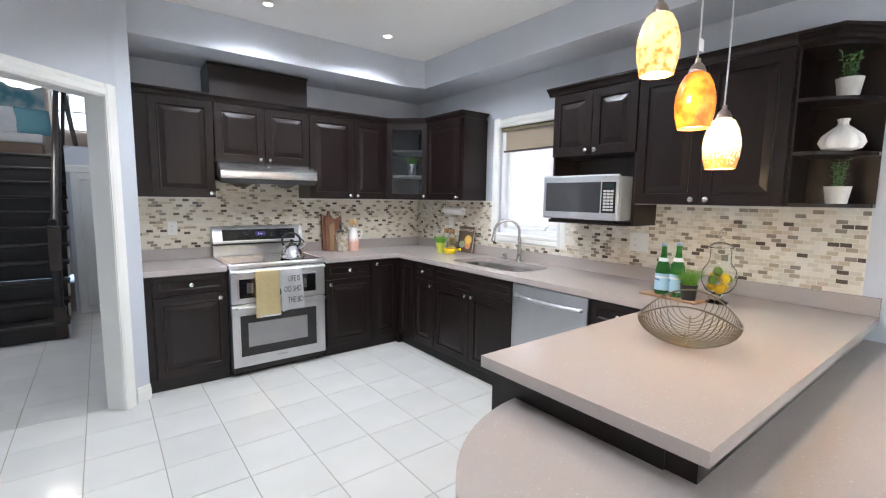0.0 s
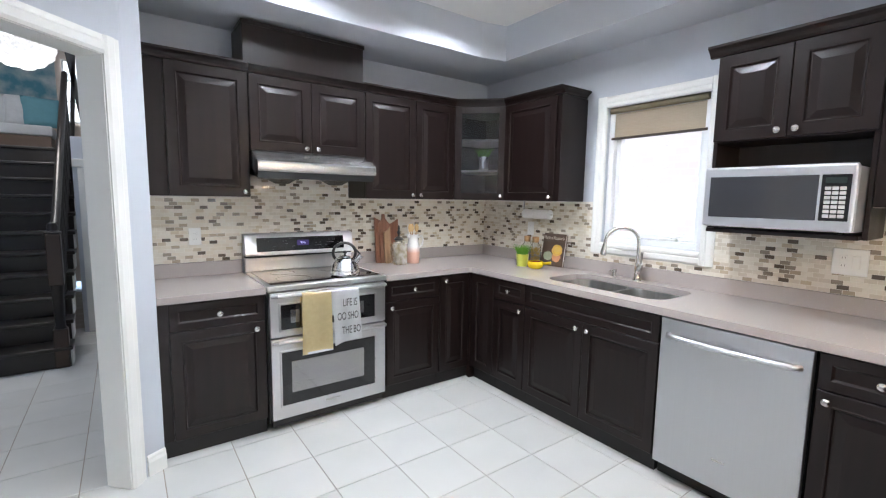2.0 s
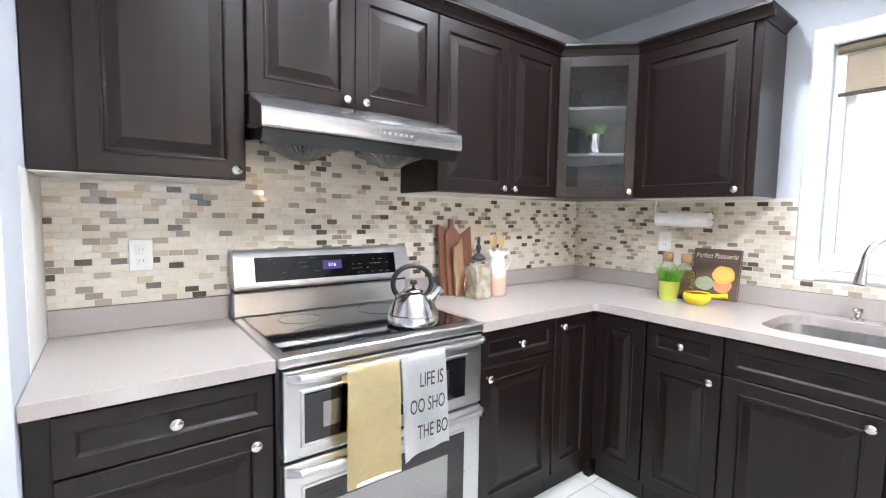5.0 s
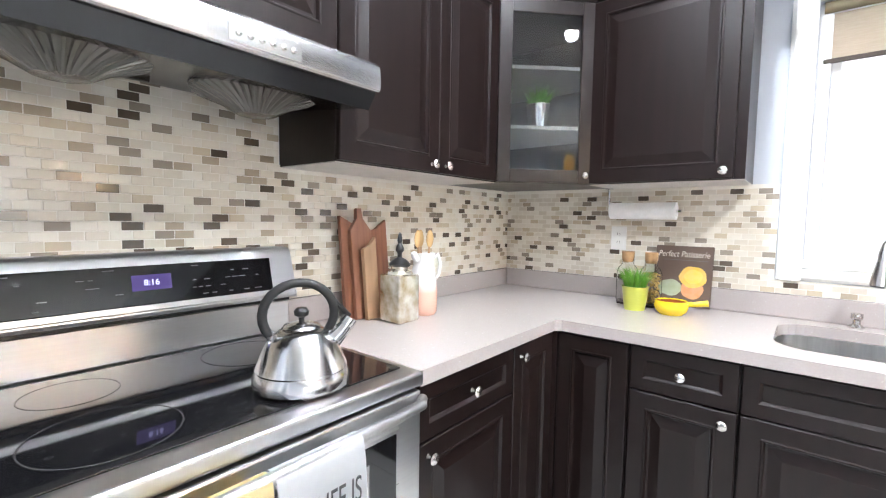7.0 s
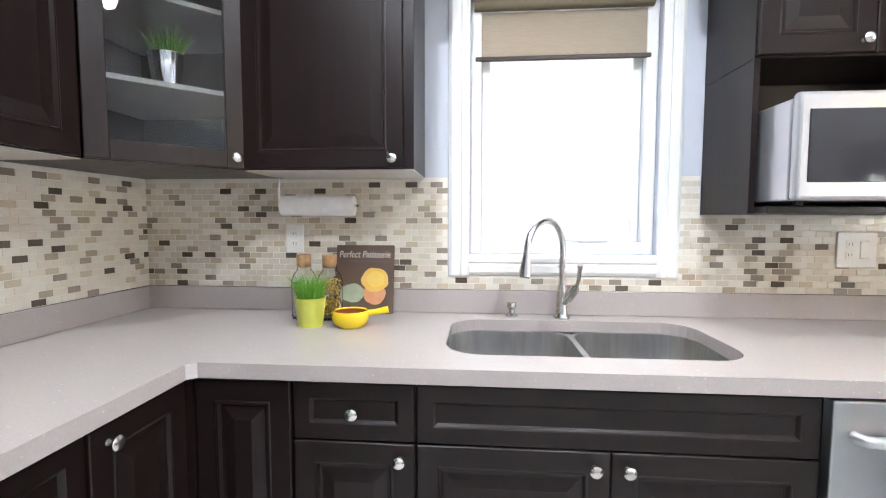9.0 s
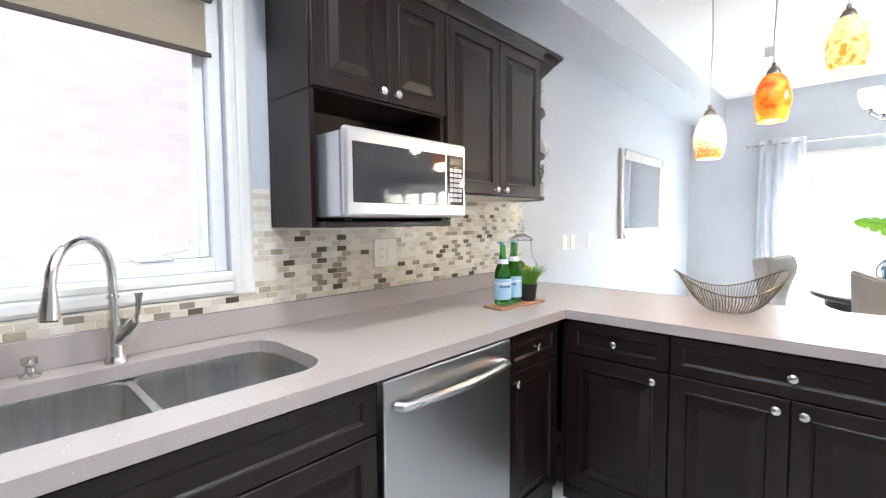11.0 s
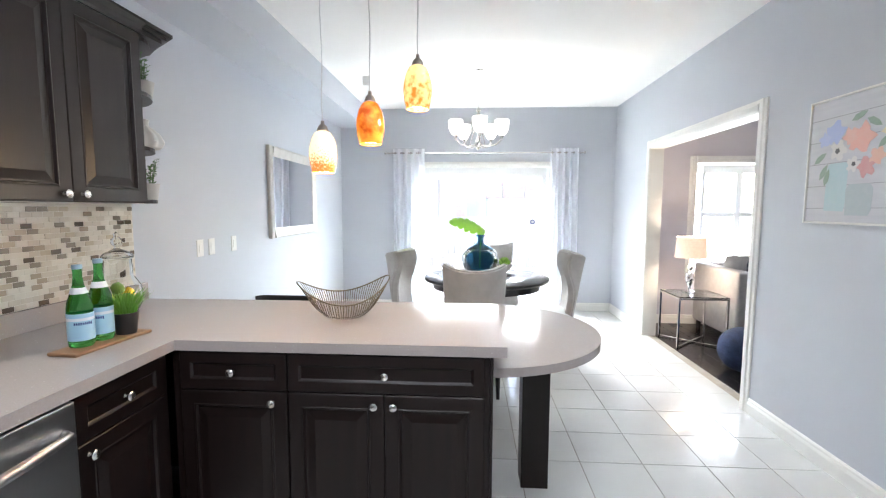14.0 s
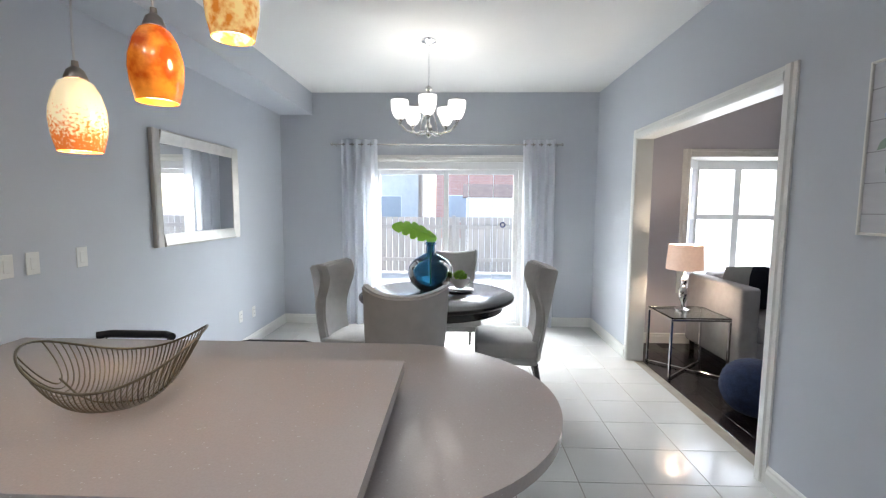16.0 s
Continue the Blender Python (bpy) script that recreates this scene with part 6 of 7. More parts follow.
for z in (0, 0.33, 0.66, 0.97):
    part("cross_bar", box(0.031, 0.234, -0.028, -0.0125, z, z + 0.03, 0.002), TRIM, t)
    part("cross_bar", box(0.266, 0.469, -0.028, -0.0125, z, z + 0.03, 0.002), TRIM, t)
t = thing("hall_chandelier", 0.44, 9.4, 2.62, 0, "round white crystal globe chandelier in the stair hall", "chandelier")
random.seed(8)
bm = bmesh.new()
bmesh.ops.create_icosphere(bm, subdivisions=4, radius=0.27, matrix=Matrix.Translation((0, 0, 0.27)) @ Matrix.Diagonal((1, 1, 0.8, 1)))
for v in bm.verts:
    v.co += (v.co - Vector((0, 0, 0.27))).normalized() * random.uniform(-0.014, 0.014)
part("globe", bm, material("lit_crystal_globe", (0.8, 0.8, 0.8), 0.2, color2=(0.55, 0.55, 0.57), scale=45, spread=0.3, emit=(1, 0.98, 0.95), strength=0.07), t)
part("rod", tube([(0, 0, 0.47), (0, 0, 2.575)], 0.008, 8), CHROME, t)
lamp("hall_chandelier_glow", "POINT", 2.2, pose(0.44, 9.4, 2.5), (1, 0.95, 0.9), 0.2)

# ---- recessed ceiling lights ----
POTM = material("lit_pot_lens", (0.9, 0.9, 0.9), 0.4, emit=(1, 0.97, 0.92), strength=0.9)
first = None
# the last pot is an added fitting, out of view
for px, py in POTS:
    if first is None:
        first = thing("recessed_light", px, py, H, 0, "small round recessed ceiling light with white trim", "ceiling light", "recessed lights")
        part("trim_ring", lathe([(0.034, -0.001), (0.034, -0.006), (0.05, -0.006), (0.056, -0.001)], 28), WHITEPL, first, smooth=True)
        part("lens", lathe([(0, -0.002), (0.033, -0.002), (0.033, -0.004), (0, -0.004)], 24), POTM, first, "bright lens")
    else:
        copy_thing(first, pose(px, py, H))

# ---- bar stools under the bar top ----
STOOLM = material("black_stool_leather", (0.012, 0.012, 0.013), 0.4, scale=20, bump=0.1)


def bar_stool():
    t = thing("bar_stool", 0, 0, 0, 0, "black low-back stool with chrome legs at the bar", "stool", "bar stools")
    part("seat", box(-0.19, 0.19, -0.18, 0.18, 0.44, 0.50, 0.02, seg=3), STOOLM, t, smooth=True)
    bm = tube([(-0.205, -0.17, 0.735), (-0.15, -0.20, 0.738), (0.15, -0.20, 0.738), (0.205, -0.17, 0.735)], 0.019, 10)
    part("back_rail", bm, STOOLM, t, "black padded back rail", smooth=True)
    for x in (-0.165, 0.165):
        part("back_post", tube([(x, -0.17, 0.48), (x * 1.04, -0.185, 0.73)], 0.010, 8), CHROME, t)
        for y in (-0.15, 0.15):
            part("leg", tube([(x * 0.9, y * 0.9, 0.445), (x * 1.15, y * 1.2, 0.0)], 0.011, 8), CHROME, t, "thin chrome leg")
    part("foot_ring", tube([(0.17, 0.155, 0.2), (-0.17, 0.155, 0.2), (-0.17, -0.155, 0.2), (0.17, -0.155, 0.2)], 0.008, 8, closed=True), CHROME, t)
    return t


stool = bar_stool()
stool.matrix_basis = pose(2.905, 2.12, FZ, 0, 0, 0) @ Matrix.Diagonal((1, 1, 1.05, 1))
copy_thing(stool, pose(3.66, 2.12, FZ, 0, 0, 0) @ Matrix.Diagonal((1, 1, 1.05, 1)))

# ---- things on the worktops ----
GRASS = material("bright_grass_blades", (0.16, 0.38, 0.03), 0.5, color2=(0.07, 0.22, 0.02), scale=30)


def grass_tuft(x, y, z, r, h, n, seed, label, spread=0.5, mat=None):
    random.seed(seed)
    bm = bmesh.new()
    for _ in range(n):
        a, q = random.uniform(0, 6.283), r * math.sqrt(random.random()) * 0.85
        o = Vector((q * math.cos(a), q * math.sin(a), 0))
        b = random.uniform(0, 6.283)
        out = Vector((math.cos(a), math.sin(a), 0)) * (q / r) * spread * h + Vector((math.cos(b), math.sin(b), 0)) * 0.15 * h
        hh_ = h * random.uniform(0.6, 1.05)
        side = Vector((-math.sin(b), math.cos(b), 0)) * random.uniform(0.0012, 0.0022)
        prev = None
        for k, u in enumerate((0, 0.4, 0.75, 1.0)):
            c = o + out * u * u + Vector((0, 0, hh_ * u * (1 - 0.12 * u)))
            w = side * (1 - 0.8 * u)
            cur = (bm.verts.new(c - w), bm.verts.new(c + w))
            if prev:
                bm.faces.new((prev[0], prev[1], cur[1], cur[0]))
            prev = cur
    ob = part("grass", bm, mat or GRASS, None, "", Matrix.Translation((x, y, z)))
    return tagged(ob, label, "plant", "", "stuff")


def pot(name, x, y, z, r0, r1, h, mat, label, soil=True):
    t = thing(name, x, y, z, 0, label, "plant pot")
    part("shell", lathe([(0, 0), (r0, 0), (r1, h), (r1 + 0.002, h + 0.003), (r1 - 0.003, h + 0.003), (r1 - 0.005, h - 0.006), (r0 - 0.004, 0.006), (0, 0.006)], 32), mat, t, smooth=True)
    if soil:
        part("soil", lathe([(0, h - 0.012), (r1 - 0.006, h - 0.012), (0, h - 0.010)], 24), material("dark_soil", (0.03, 0.02, 0.012), 0.95, scale=80, bump=0.5), t)
    return t


LIME = material("lime_enamel_pot", (0.52, 0.55, 0.10), 0.3, color2=(0.47, 0.50, 0.08), scale=6)
pot("plant_pot", 3.895, 5.955, CE, 0.042, 0.055, 0.10, LIME, "small lime green pot with artificial grass")
grass_tuft(3.895, 5.955, CE + 0.09, 0.05, 0.10, 420, 1, "tuft of bright artificial grass in a lime pot")

# two corked glass jars
CORK = material("cork_stopper", (0.42, 0.25, 0.12), 0.9, color2=(0.33, 0.19, 0.09), scale=60, bump=0.3)
JARG = glass("thin_jar_glass", (0.98, 0.99, 0.985), 0.0, 1.15)
for k, (x, y, fill) in enumerate(((4.03, 6.03, None), (4.02, 5.925, "pasta"))):
    t = thing("glass_jar", x, y, CE, 0, "corked clear glass jar" + (" filled with dry pasta" if fill else " beside the book"), "jar", "corked jars")
    prof = [(0, 0), (0.046, 0), (0.048, 0.008), (0.048, 0.145), (0.040, 0.17), (0.027, 0.185), (0.027, 0.205), (0.03, 0.208), (0.026, 0.208), (0.024, 0.186), (0.037, 0.168), (0.0455, 0.144), (0.0455, 0.01), (0, 0.006)]
    part("body", lathe(prof, 32), JARG, t, smooth=True)
    part("cork", lathe([(0, 0.196), (0.0235, 0.196), (0.027, 0.215), (0.028, 0.245), (0, 0.246)], 22), CORK, t, "round cork stopper", smooth=True)
    if fill:
        random.seed(4)
        bm = bmesh.new()
        for _ in range(170):
            a, q = random.uniform(0, 6.28), 0.038 * math.sqrt(random.random())
            c = Vector((q * math.cos(a), q * math.sin(a), random.uniform(0.016, 0.15)))
            d = Vector((random.uniform(-1, 1), random.uniform(-1, 1), random.uniform(-1, 1))).normalized() * 0.006
            tube([c - d, c + d], 0.004, 5, bm)
        part("pasta", bm, material("dry_pasta", (0.62, 0.42, 0.14), 0.6, color2=(0.5, 0.32, 0.09), scale=30), t, "small golden pasta pieces", kind="stuff")

# cook book leaning on the wall
BK = material("brown_book_cover", (0.13, 0.085, 0.06), 0.35, color2=(0.09, 0.058, 0.042), scale=6, coat=0.2)
t = thing("cookbook", 4.098, 5.935, CE + 0.004, -90, "brown cookbook with fruit on its cover leaning upright", "book")
t.matrix_basis = t.matrix_basis @ Matrix.Diagonal((1.12, 1.12, 1.08, 1))
lean = pose(0, 0, 0, -9, 0, 0)
part("cover", box(0, 0.21, 0.0, 0.003, 0, 0.255, 0.0008), BK, t, m=lean)
part("pages", box(0.003, 0.206, 0.0032, 0.018, 0.003, 0.252, 0.0008), material("paper_pages", (0.7, 0.68, 0.62), 0.8, scale=200), t, m=lean)
part("back_cover", box(0, 0.21, 0.0183, 0.021, 0, 0.255, 0.0008), BK, t, m=lean)
lettering("title", "Perfect Patisserie", 0.033, lean @ pose(0.010, -0.0008, 0.208, 90) @ Matrix.Diagonal((0.82, 1.1, 1, 1)), material("pale_title_ink", (0.7, 0.62, 0.55), 0.6), t, shear=0.18)
for nm, cx, cz, r, col, sx, s in (("melon", 0.065, 0.075, 0.035, (0.30, 0.34, 0.20), 1.25, 3), ("cup_print", 0.145, 0.075, 0.042, (0.62, 0.22, 0.05), 0.95, 4), ("lemon_print", 0.145, 0.125, 0.045, (0.80, 0.46, 0.02), 1.1, 5), ("lemon_core", 0.147, 0.127, 0.03, (0.85, 0.56, 0.05), 1.1, 6)):
    ob = flat_patch(t, nm, blob(cx, cz, r, s, 0.03, 28, sx), -0.0012 - 0.0002 * s, col)
    ob.matrix_basis = lean
part("title_rule", box(0.03, 0.195, -0.0012, -0.0004, 0.194, 0.1955, 0), PRINT, t, m=lean)

# yellow handled dish
YCER = material("yellow_glazed_ceramic", (0.78, 0.58, 0.02), 0.15, color2=(0.70, 0.50, 0.015), scale=8, coat=0.5)
t = thing("handled_dish", 3.90, 5.81, CE, 0, "yellow glazed dish with terracotta inside and handle", "dish")
part("body", lathe([(0, 0), (0.045, 0), (0.06, 0.015), (0.066, 0.035), (0.062, 0.055), (0.06, 0.058), (0.056, 0.054), (0.059, 0.036), (0.05, 0.014), (0, 0.008)], 36), YCER, t, smooth=True)
part("inside", lathe([(0, 0.0085), (0.049, 0.0145), (0.0585, 0.036), (0.0555, 0.0535)], 32), material("terracotta_glaze", (0.30, 0.09, 0.03), 0.25, scale=20), t, "brown glazed inside", smooth=True)
part("handle", tube([(0.02, -0.055, 0.045), (0.025, -0.08, 0.047), (0.035, -0.13, 0.056)], 0.012, 12, radii=[0.011, 0.0105, 0.013]), YCER, t, smooth=True)

# cutting boards
WOODS = [material(nm, c, 0.45, color2=d, scale=7, stretch=(6, 6, 0.45), spread=0.35, bump=0.08) for nm, c, d in (("walnut_board", (0.29, 0.125, 0.07), (0.16, 0.062, 0.036)), ("maple_board", (0.42, 0.27, 0.16), (0.34, 0.21, 0.12)), ("cherry_board", (0.32, 0.155, 0.095), (0.20, 0.085, 0.05)))]
for k, (x, y, w, h, lean_, mat, nt_) in enumerate(((2.90, 6.69, 0.13, 0.39, -6, WOODS[0], 0.025), (2.93, 6.665, 0.10, 0.42, -7, WOODS[2], 0.045), (3.005, 6.685, 0.12, 0.375, -6, WOODS[0], 0.03), (2.955, 6.632, 0.062, 0.31, -6, WOODS[1], 0.0))):
    t = thing("cutting_board", x, y, CE + 0.002, 0, ("dark walnut cutting board leaning on the wall", "reddish cherry cutting board with handle leaning back", "walnut cutting board with angled top leaning", "narrow pale maple cutting board leaning")[k], "cutting board", "cutting boards")
    tip = [(0, 0), (w, 0), (w, h * 0.8), (w * 0.62, h * 0.9), (w * 0.6, h), (w * 0.38, h), (w * 0.36, h * 0.9), (0, h * 0.8)] if k == 1 else [(0, 0), (w, 0), (w, h * (0.86 if k == 0 else 1.0)), (w * 0.55, h * 0.9), (0, h * (1.0 if k == 0 else 0.86))]
    bm = prism(tip, 0, 0.018, None, 0.002)
    bm.transform(pose(0, 0.018, 0, 90, 0, 0))
    part("board", bm, mat, t, m=pose(0, 0, 0, lean_, 0, 0))

# square glass bottle with black stopper, pitcher with wooden spoons
t = thing("glass_bottle", 3.035, 6.55, CE, 0, "square mottled silver-amber glass bottle with black finial stopper", "bottle")
BUB = material("mottled_mercury_glass", (0.80, 0.78, 0.72), 0.10, 0.7, color2=(0.42, 0.34, 0.18), scale=26, spread=0.35, bump=0.35, bump_scale=55, coat=0.4, rough_var=0.05)
part("body", box(-0.05, 0.05, -0.05, 0.05, 0, 0.155, 0.008, seg=3), BUB, t, smooth=True)
part("shoulder", lathe([(0.048, 0.1555), (0.044, 0.165), (0.03, 0.172), (0.03, 0.18), (0, 0.18)], 24), BUB, t, smooth=True)
part("stopper", lathe([(0, 0.1805), (0.036, 0.1805), (0.037, 0.188), (0.025, 0.2), (0.008, 0.21), (0.008, 0.222), (0.015, 0.232), (0.012, 0.245), (0.006, 0.255), (0.009, 0.265), (0.005, 0.285), (0, 0.292)], 22), BLACKPL, t, "black turned finial stopper", smooth=True)
t.matrix_basis = t.matrix_basis @ Matrix.Diagonal((1.08, 1.08, 1.14, 1))
t = thing("pitcher", 3.19, 6.57, CE, 0, "white ceramic pitcher with blush pink dipped base", "pitcher")
m = material("white_and_blush_glaze", (0.80, 0.79, 0.77), 0.25, coat=0.3)
nn, ll = m.node_tree.nodes, m.node_tree.links
sx_, rp_, co_ = nn.new("ShaderNodeSeparateXYZ"), nn.new("ShaderNodeValToRGB"), nn["Texture Coordinate"]
ll.new(co_.outputs["Object"], sx_.inputs[0])
ll.new(sx_.outputs["Z"], rp_.inputs[0])
rp_.color_ramp.elements[0].position, rp_.color_ramp.elements[1].position = 0.075, 0.12
rp_.color_ramp.elements[0].color, rp_.color_ramp.elements[1].color = (0.72, 0.42, 0.32, 1), (0.80, 0.79, 0.77, 1)
ll.new(rp_.outputs[0], nn["Principled BSDF"].inputs["Base Color"])
part("body", lathe([(0, 0), (0.044, 0), (0.05, 0.01), (0.052, 0.08), (0.046, 0.13), (0.038, 0.165), (0.038, 0.185), (0.046, 0.205), (0.043, 0.206), (0.035, 0.184), (0.035, 0.165), (0.042, 0.13), (0.047, 0.08), (0, 0.01)], 36), m, t, smooth=True)
part("handle", tube([(0.036, 0, 0.18), (0.075, -0.005, 0.195), (0.09, -0.006, 0.165), (0.08, -0.004, 0.125), (0.047, 0, 0.10)], 0.0075, 10), m, t, smooth=True)
part("spout", tube([(-0.036, 0, 0.185), (-0.05, 0, 0.20), (-0.056, 0, 0.208)], 0.012, 10, radii=[0.014, 0.012, 0.009]), m, t, smooth=True)
t.matrix_basis = t.matrix_basis @ Matrix.Diagonal((1.1, 1.1, 1.2, 1))
for k, (dx, dy, r) in enumerate(((-0.02, 0.005, 0.02), (0.0, 0.012, 0.018), (0.022, -0.004, 0.022))):
    t = thing("wooden_spoon", 3.19 + dx * 0.6, 6.57 + dy, CE + 0.07, 0, "pale wooden spoon standing in the pitcher", "spoon", "spoons in the pitcher")
    part("handle", tube([(0, 0, 0), (dx * 0.6, dy * 0.4, 0.20)], 0.005, 8), WOODS[1], t)
    bm = bmesh.new()
    bmesh.ops.create_uvsphere(bm, u_segments=16, v_segments=10, radius=1, matrix=Matrix.Translation((dx * 0.75, dy * 0.5, 0.232)) @ Matrix.Diagonal((r, 0.006, 0.036, 1)))
    part("bowl", bm, material("spoon_wood", (0.55, 0.36, 0.16), 0.55, scale=10, stretch=(4, 4, 0.6)), t, smooth=True)

# kettle
t = thing("kettle", 2.42, 6.24, 0.9193, -22, "polished steel whistling kettle on the cooktop", "kettle")
KS = material("polished_kettle_steel", (0.74, 0.74, 0.74), 0.17, 1.0, color2=(0.68, 0.68, 0.68), scale=3, rough_var=0.03)
part("body", lathe([(0, 0), (0.085, 0), (0.094, 0.008), (0.095, 0.025), (0.088, 0.04), (0.09, 0.044), (0.072, 0.088), (0.052, 0.116), (0.04, 0.124), (0, 0.127)], 44), KS, t, smooth=True)
part("lid", lathe([(0.038, 0.1275), (0.034, 0.133), (0.015, 0.139), (0, 0.14)], 30), KS, t, smooth=True)
part("lid_knob", lathe([(0.005, 0.139), (0.006, 0.148), (0.014, 0.153), (0.015, 0.162), (0.009, 0.169), (0, 0.17)], 20), BLACKPL, t, smooth=True)
part("spout", tube([(0.055, 0, 0.085), (0.078, 0, 0.108), (0.092, 0, 0.125)], 0.016, 14, radii=[0.022, 0.018, 0.016]), KS, t, smooth=True)
part("whistle", tube([(0.090, 0, 0.123), (0.101, 0, 0.137)], 0.018, 14), KS, t, "steel whistle cap", smooth=True)
part("handle", tube([(0.07 * math.cos(a) - 0.004, 0, 0.155 + 0.068 * math.sin(a)) for a in [radians(-35 + 250 * k / 20) for k in range(21)]], 0.0095, 12), BLACKPL, t, "black looped handle", smooth=True)
for s in (-1, 1):
    part("whistle_lever", tube([(0.060, 0, 0.185), (0.082, 0, 0.160), (0.098, 0, 0.142)], 0.006, 8), BLACKPL, t, "black whistle lever", smooth=True) if s > 0 else None
    part("bracket", tube([(s * 0.058, 0, 0.106), (s * 0.062, 0, 0.125)], 0.008, 10), KS, t)
t.matrix_basis = t.matrix_basis @ Matrix.Diagonal((1.10, 1.10, 1.03, 1))

# paper towel roll under the wall cabinet
t = thing("paper_towel", XE - 0.075, 6.155, 1.345, -90, "white paper towel roll on a holder under the cabinet", "paper towel")
part("roll", tube([(0.012, 0, 0), (0.305, 0, 0)], 0.040, 28), material("white_tissue", (0.82, 0.82, 0.82), 0.95, scale=40, bump=0.2), t, smooth=True)
part("rod", tube([(0.0, 0, 0), (0.325, 0, 0)], 0.007, 10), CHROME, t)
part("bracket", tube([(0.0, 0, 0.113), (0.0, 0, 0.0)], 0.006, 8), CHROME, t, "chrome bracket")
part("foot", lathe([(0.018, 0.108), (0.018, 0.1145)], 16), CHROME, t)

# tray with bottles and a grass pot
t = thing("serving_board", 3.715, 3.47, CE, 0, "slim wooden serving board on the worktop", "tray")
bm = box(-0.06, 0.06, -0.17, 0.17, 0, 0.012, 0.003)
bm.transform(pose(0, 0, 0, 0, 0, -5))
part("board", bm, material("tan_board_wood", (0.30, 0.17, 0.09), 0.5, color2=(0.24, 0.13, 0.07), scale=5, stretch=(6, 0.6, 6)), t)
GREENG = glass("green_bottle_glass", (0.10, 0.52, 0.13), 0.0, 1.3)
WATER = material("sky_blue_label", (0.36, 0.58, 0.72), 0.5, color2=(0.31, 0.53, 0.68), scale=12)


def water_bottle(x, y, rz):
    t = thing("water_bottle", x, y, CE + 0.0125, rz, "green glass water bottle with pale blue label", "bottle", "bottles on the board")
    part("body", lathe([(0, 0), (0.036, 0), (0.04, 0.006), (0.041, 0.02), (0.041, 0.135), (0.038, 0.16), (0.028, 0.19), (0.018, 0.22), (0.0145, 0.25), (0.0145, 0.272), (0.0155, 0.278), (0, 0.278)], 32), GREENG, t, smooth=True)
    lb = part("label", lathe([(0.0413, 0.025), (0.0418, 0.025), (0.0418, 0.122), (0.0413, 0.122)], 32), WATER, t, "pale blue wrap label", smooth=True)
    part("label_band", lathe([(0.0419, 0.096), (0.0422, 0.096), (0.0422, 0.106), (0.0419, 0.106)], 32), material("white_label_band", (0.7, 0.74, 0.8), 0.5), lb, smooth=True)
    ink = material("navy_label_ink", (0.03, 0.05, 0.2), 0.5)
    for k in range(9):
        a = radians(170 - 9 * k)
        part("label_mark", box(-0.0023, 0.0023, -0.0004, 0.0004, 0.082 if k else 0.080, 0.091, 0), ink, lb, m=pose(0.0422 * math.cos(a), 0.0422 * math.sin(a), 0, 0, 0, math.degrees(a) + 90))
    nl = bmesh.new()
    nl = lathe([(0.0283, 0.191), (0.022, 0.212), (0.0223, 0.2125), (0.0287, 0.1915)], 32)
    part("neck_label", nl, material("white_neck_label", (0.72, 0.74, 0.76), 0.5), t, "white neck label", smooth=True)
    part("cap", lathe([(0, 0.2785), (0.0165, 0.2785), (0.0165, 0.29), (0.015, 0.294), (0, 0.294)], 20), material("blue_foil_cap", (0.35, 0.5, 0.62), 0.3, 0.6), t, "pale blue foil cap", smooth=True)
    return t


bt = water_bottle(3.740, 3.540, 10)
bt.matrix_basis = bt.matrix_basis @ Matrix.Diagonal((1, 1, 1.04, 1))
copy_thing(bt, pose(3.736, 3.452, CE + 0.0125, 0, 0, -30) @ Matrix.Diagonal((1, 1, 1.04, 1)))
pot("black_pot", 3.703, 3.369, CE + 0.0125, 0.036, 0.047, 0.085, BLACKPL, "small black plastic pot with artificial grass")
grass_tuft(3.703, 3.369, CE + 0.085, 0.042, 0.12, 380, 2, "tuft of grass with yellow-green tips in a black pot", 0.6)

# apothecary jar of lemons and limes
t = thing("apothecary_jar", 3.85, 3.22, CE, 0, "tall footed clear glass jar with domed lid", "jar")
t.matrix_basis = pose(3.815, 3.26, CE) @ Matrix.Diagonal((1, 1, 1.07, 1))
prof = [(0, 0), (0.055, 0), (0.057, 0.006), (0.025, 0.016), (0.02, 0.03), (0.03, 0.042), (0.062, 0.066), (0.085, 0.105), (0.089, 0.14), (0.082, 0.178), (0.062, 0.208), (0.054, 0.222), (0.053, 0.285), (0.06, 0.293), (0.057, 0.294), (0.050, 0.284), (0.051, 0.222), (0.059, 0.206), (0.0785, 0.176), (0.085, 0.14), (0.081, 0.107), (0.058, 0.07), (0.02, 0.05), (0, 0.048)]
part("bowl", lathe(prof, 40), JARG, t, smooth=True)
part("lid", lathe([(0, 0.318), (0.025, 0.316), (0.046, 0.306), (0.058, 0.2945), (0.062, 0.298), (0.05, 0.311), (0.027, 0.322), (0.012, 0.328), (0.008, 0.338), (0.018, 0.345), (0.022, 0.358), (0.014, 0.372), (0.008, 0.377), (0.012, 0.386), (0, 0.397)], 36), JARG, t, "domed glass lid with finial", smooth=True)
LEM = material("lemon_peel", (0.85, 0.60, 0.03), 0.4, color2=(0.78, 0.52, 0.02), scale=50, bump=0.2, bump_scale=250)
LIM = material("lime_peel", (0.22, 0.36, 0.05), 0.4, color2=(0.16, 0.28, 0.04), scale=50, bump=0.2, bump_scale=250)
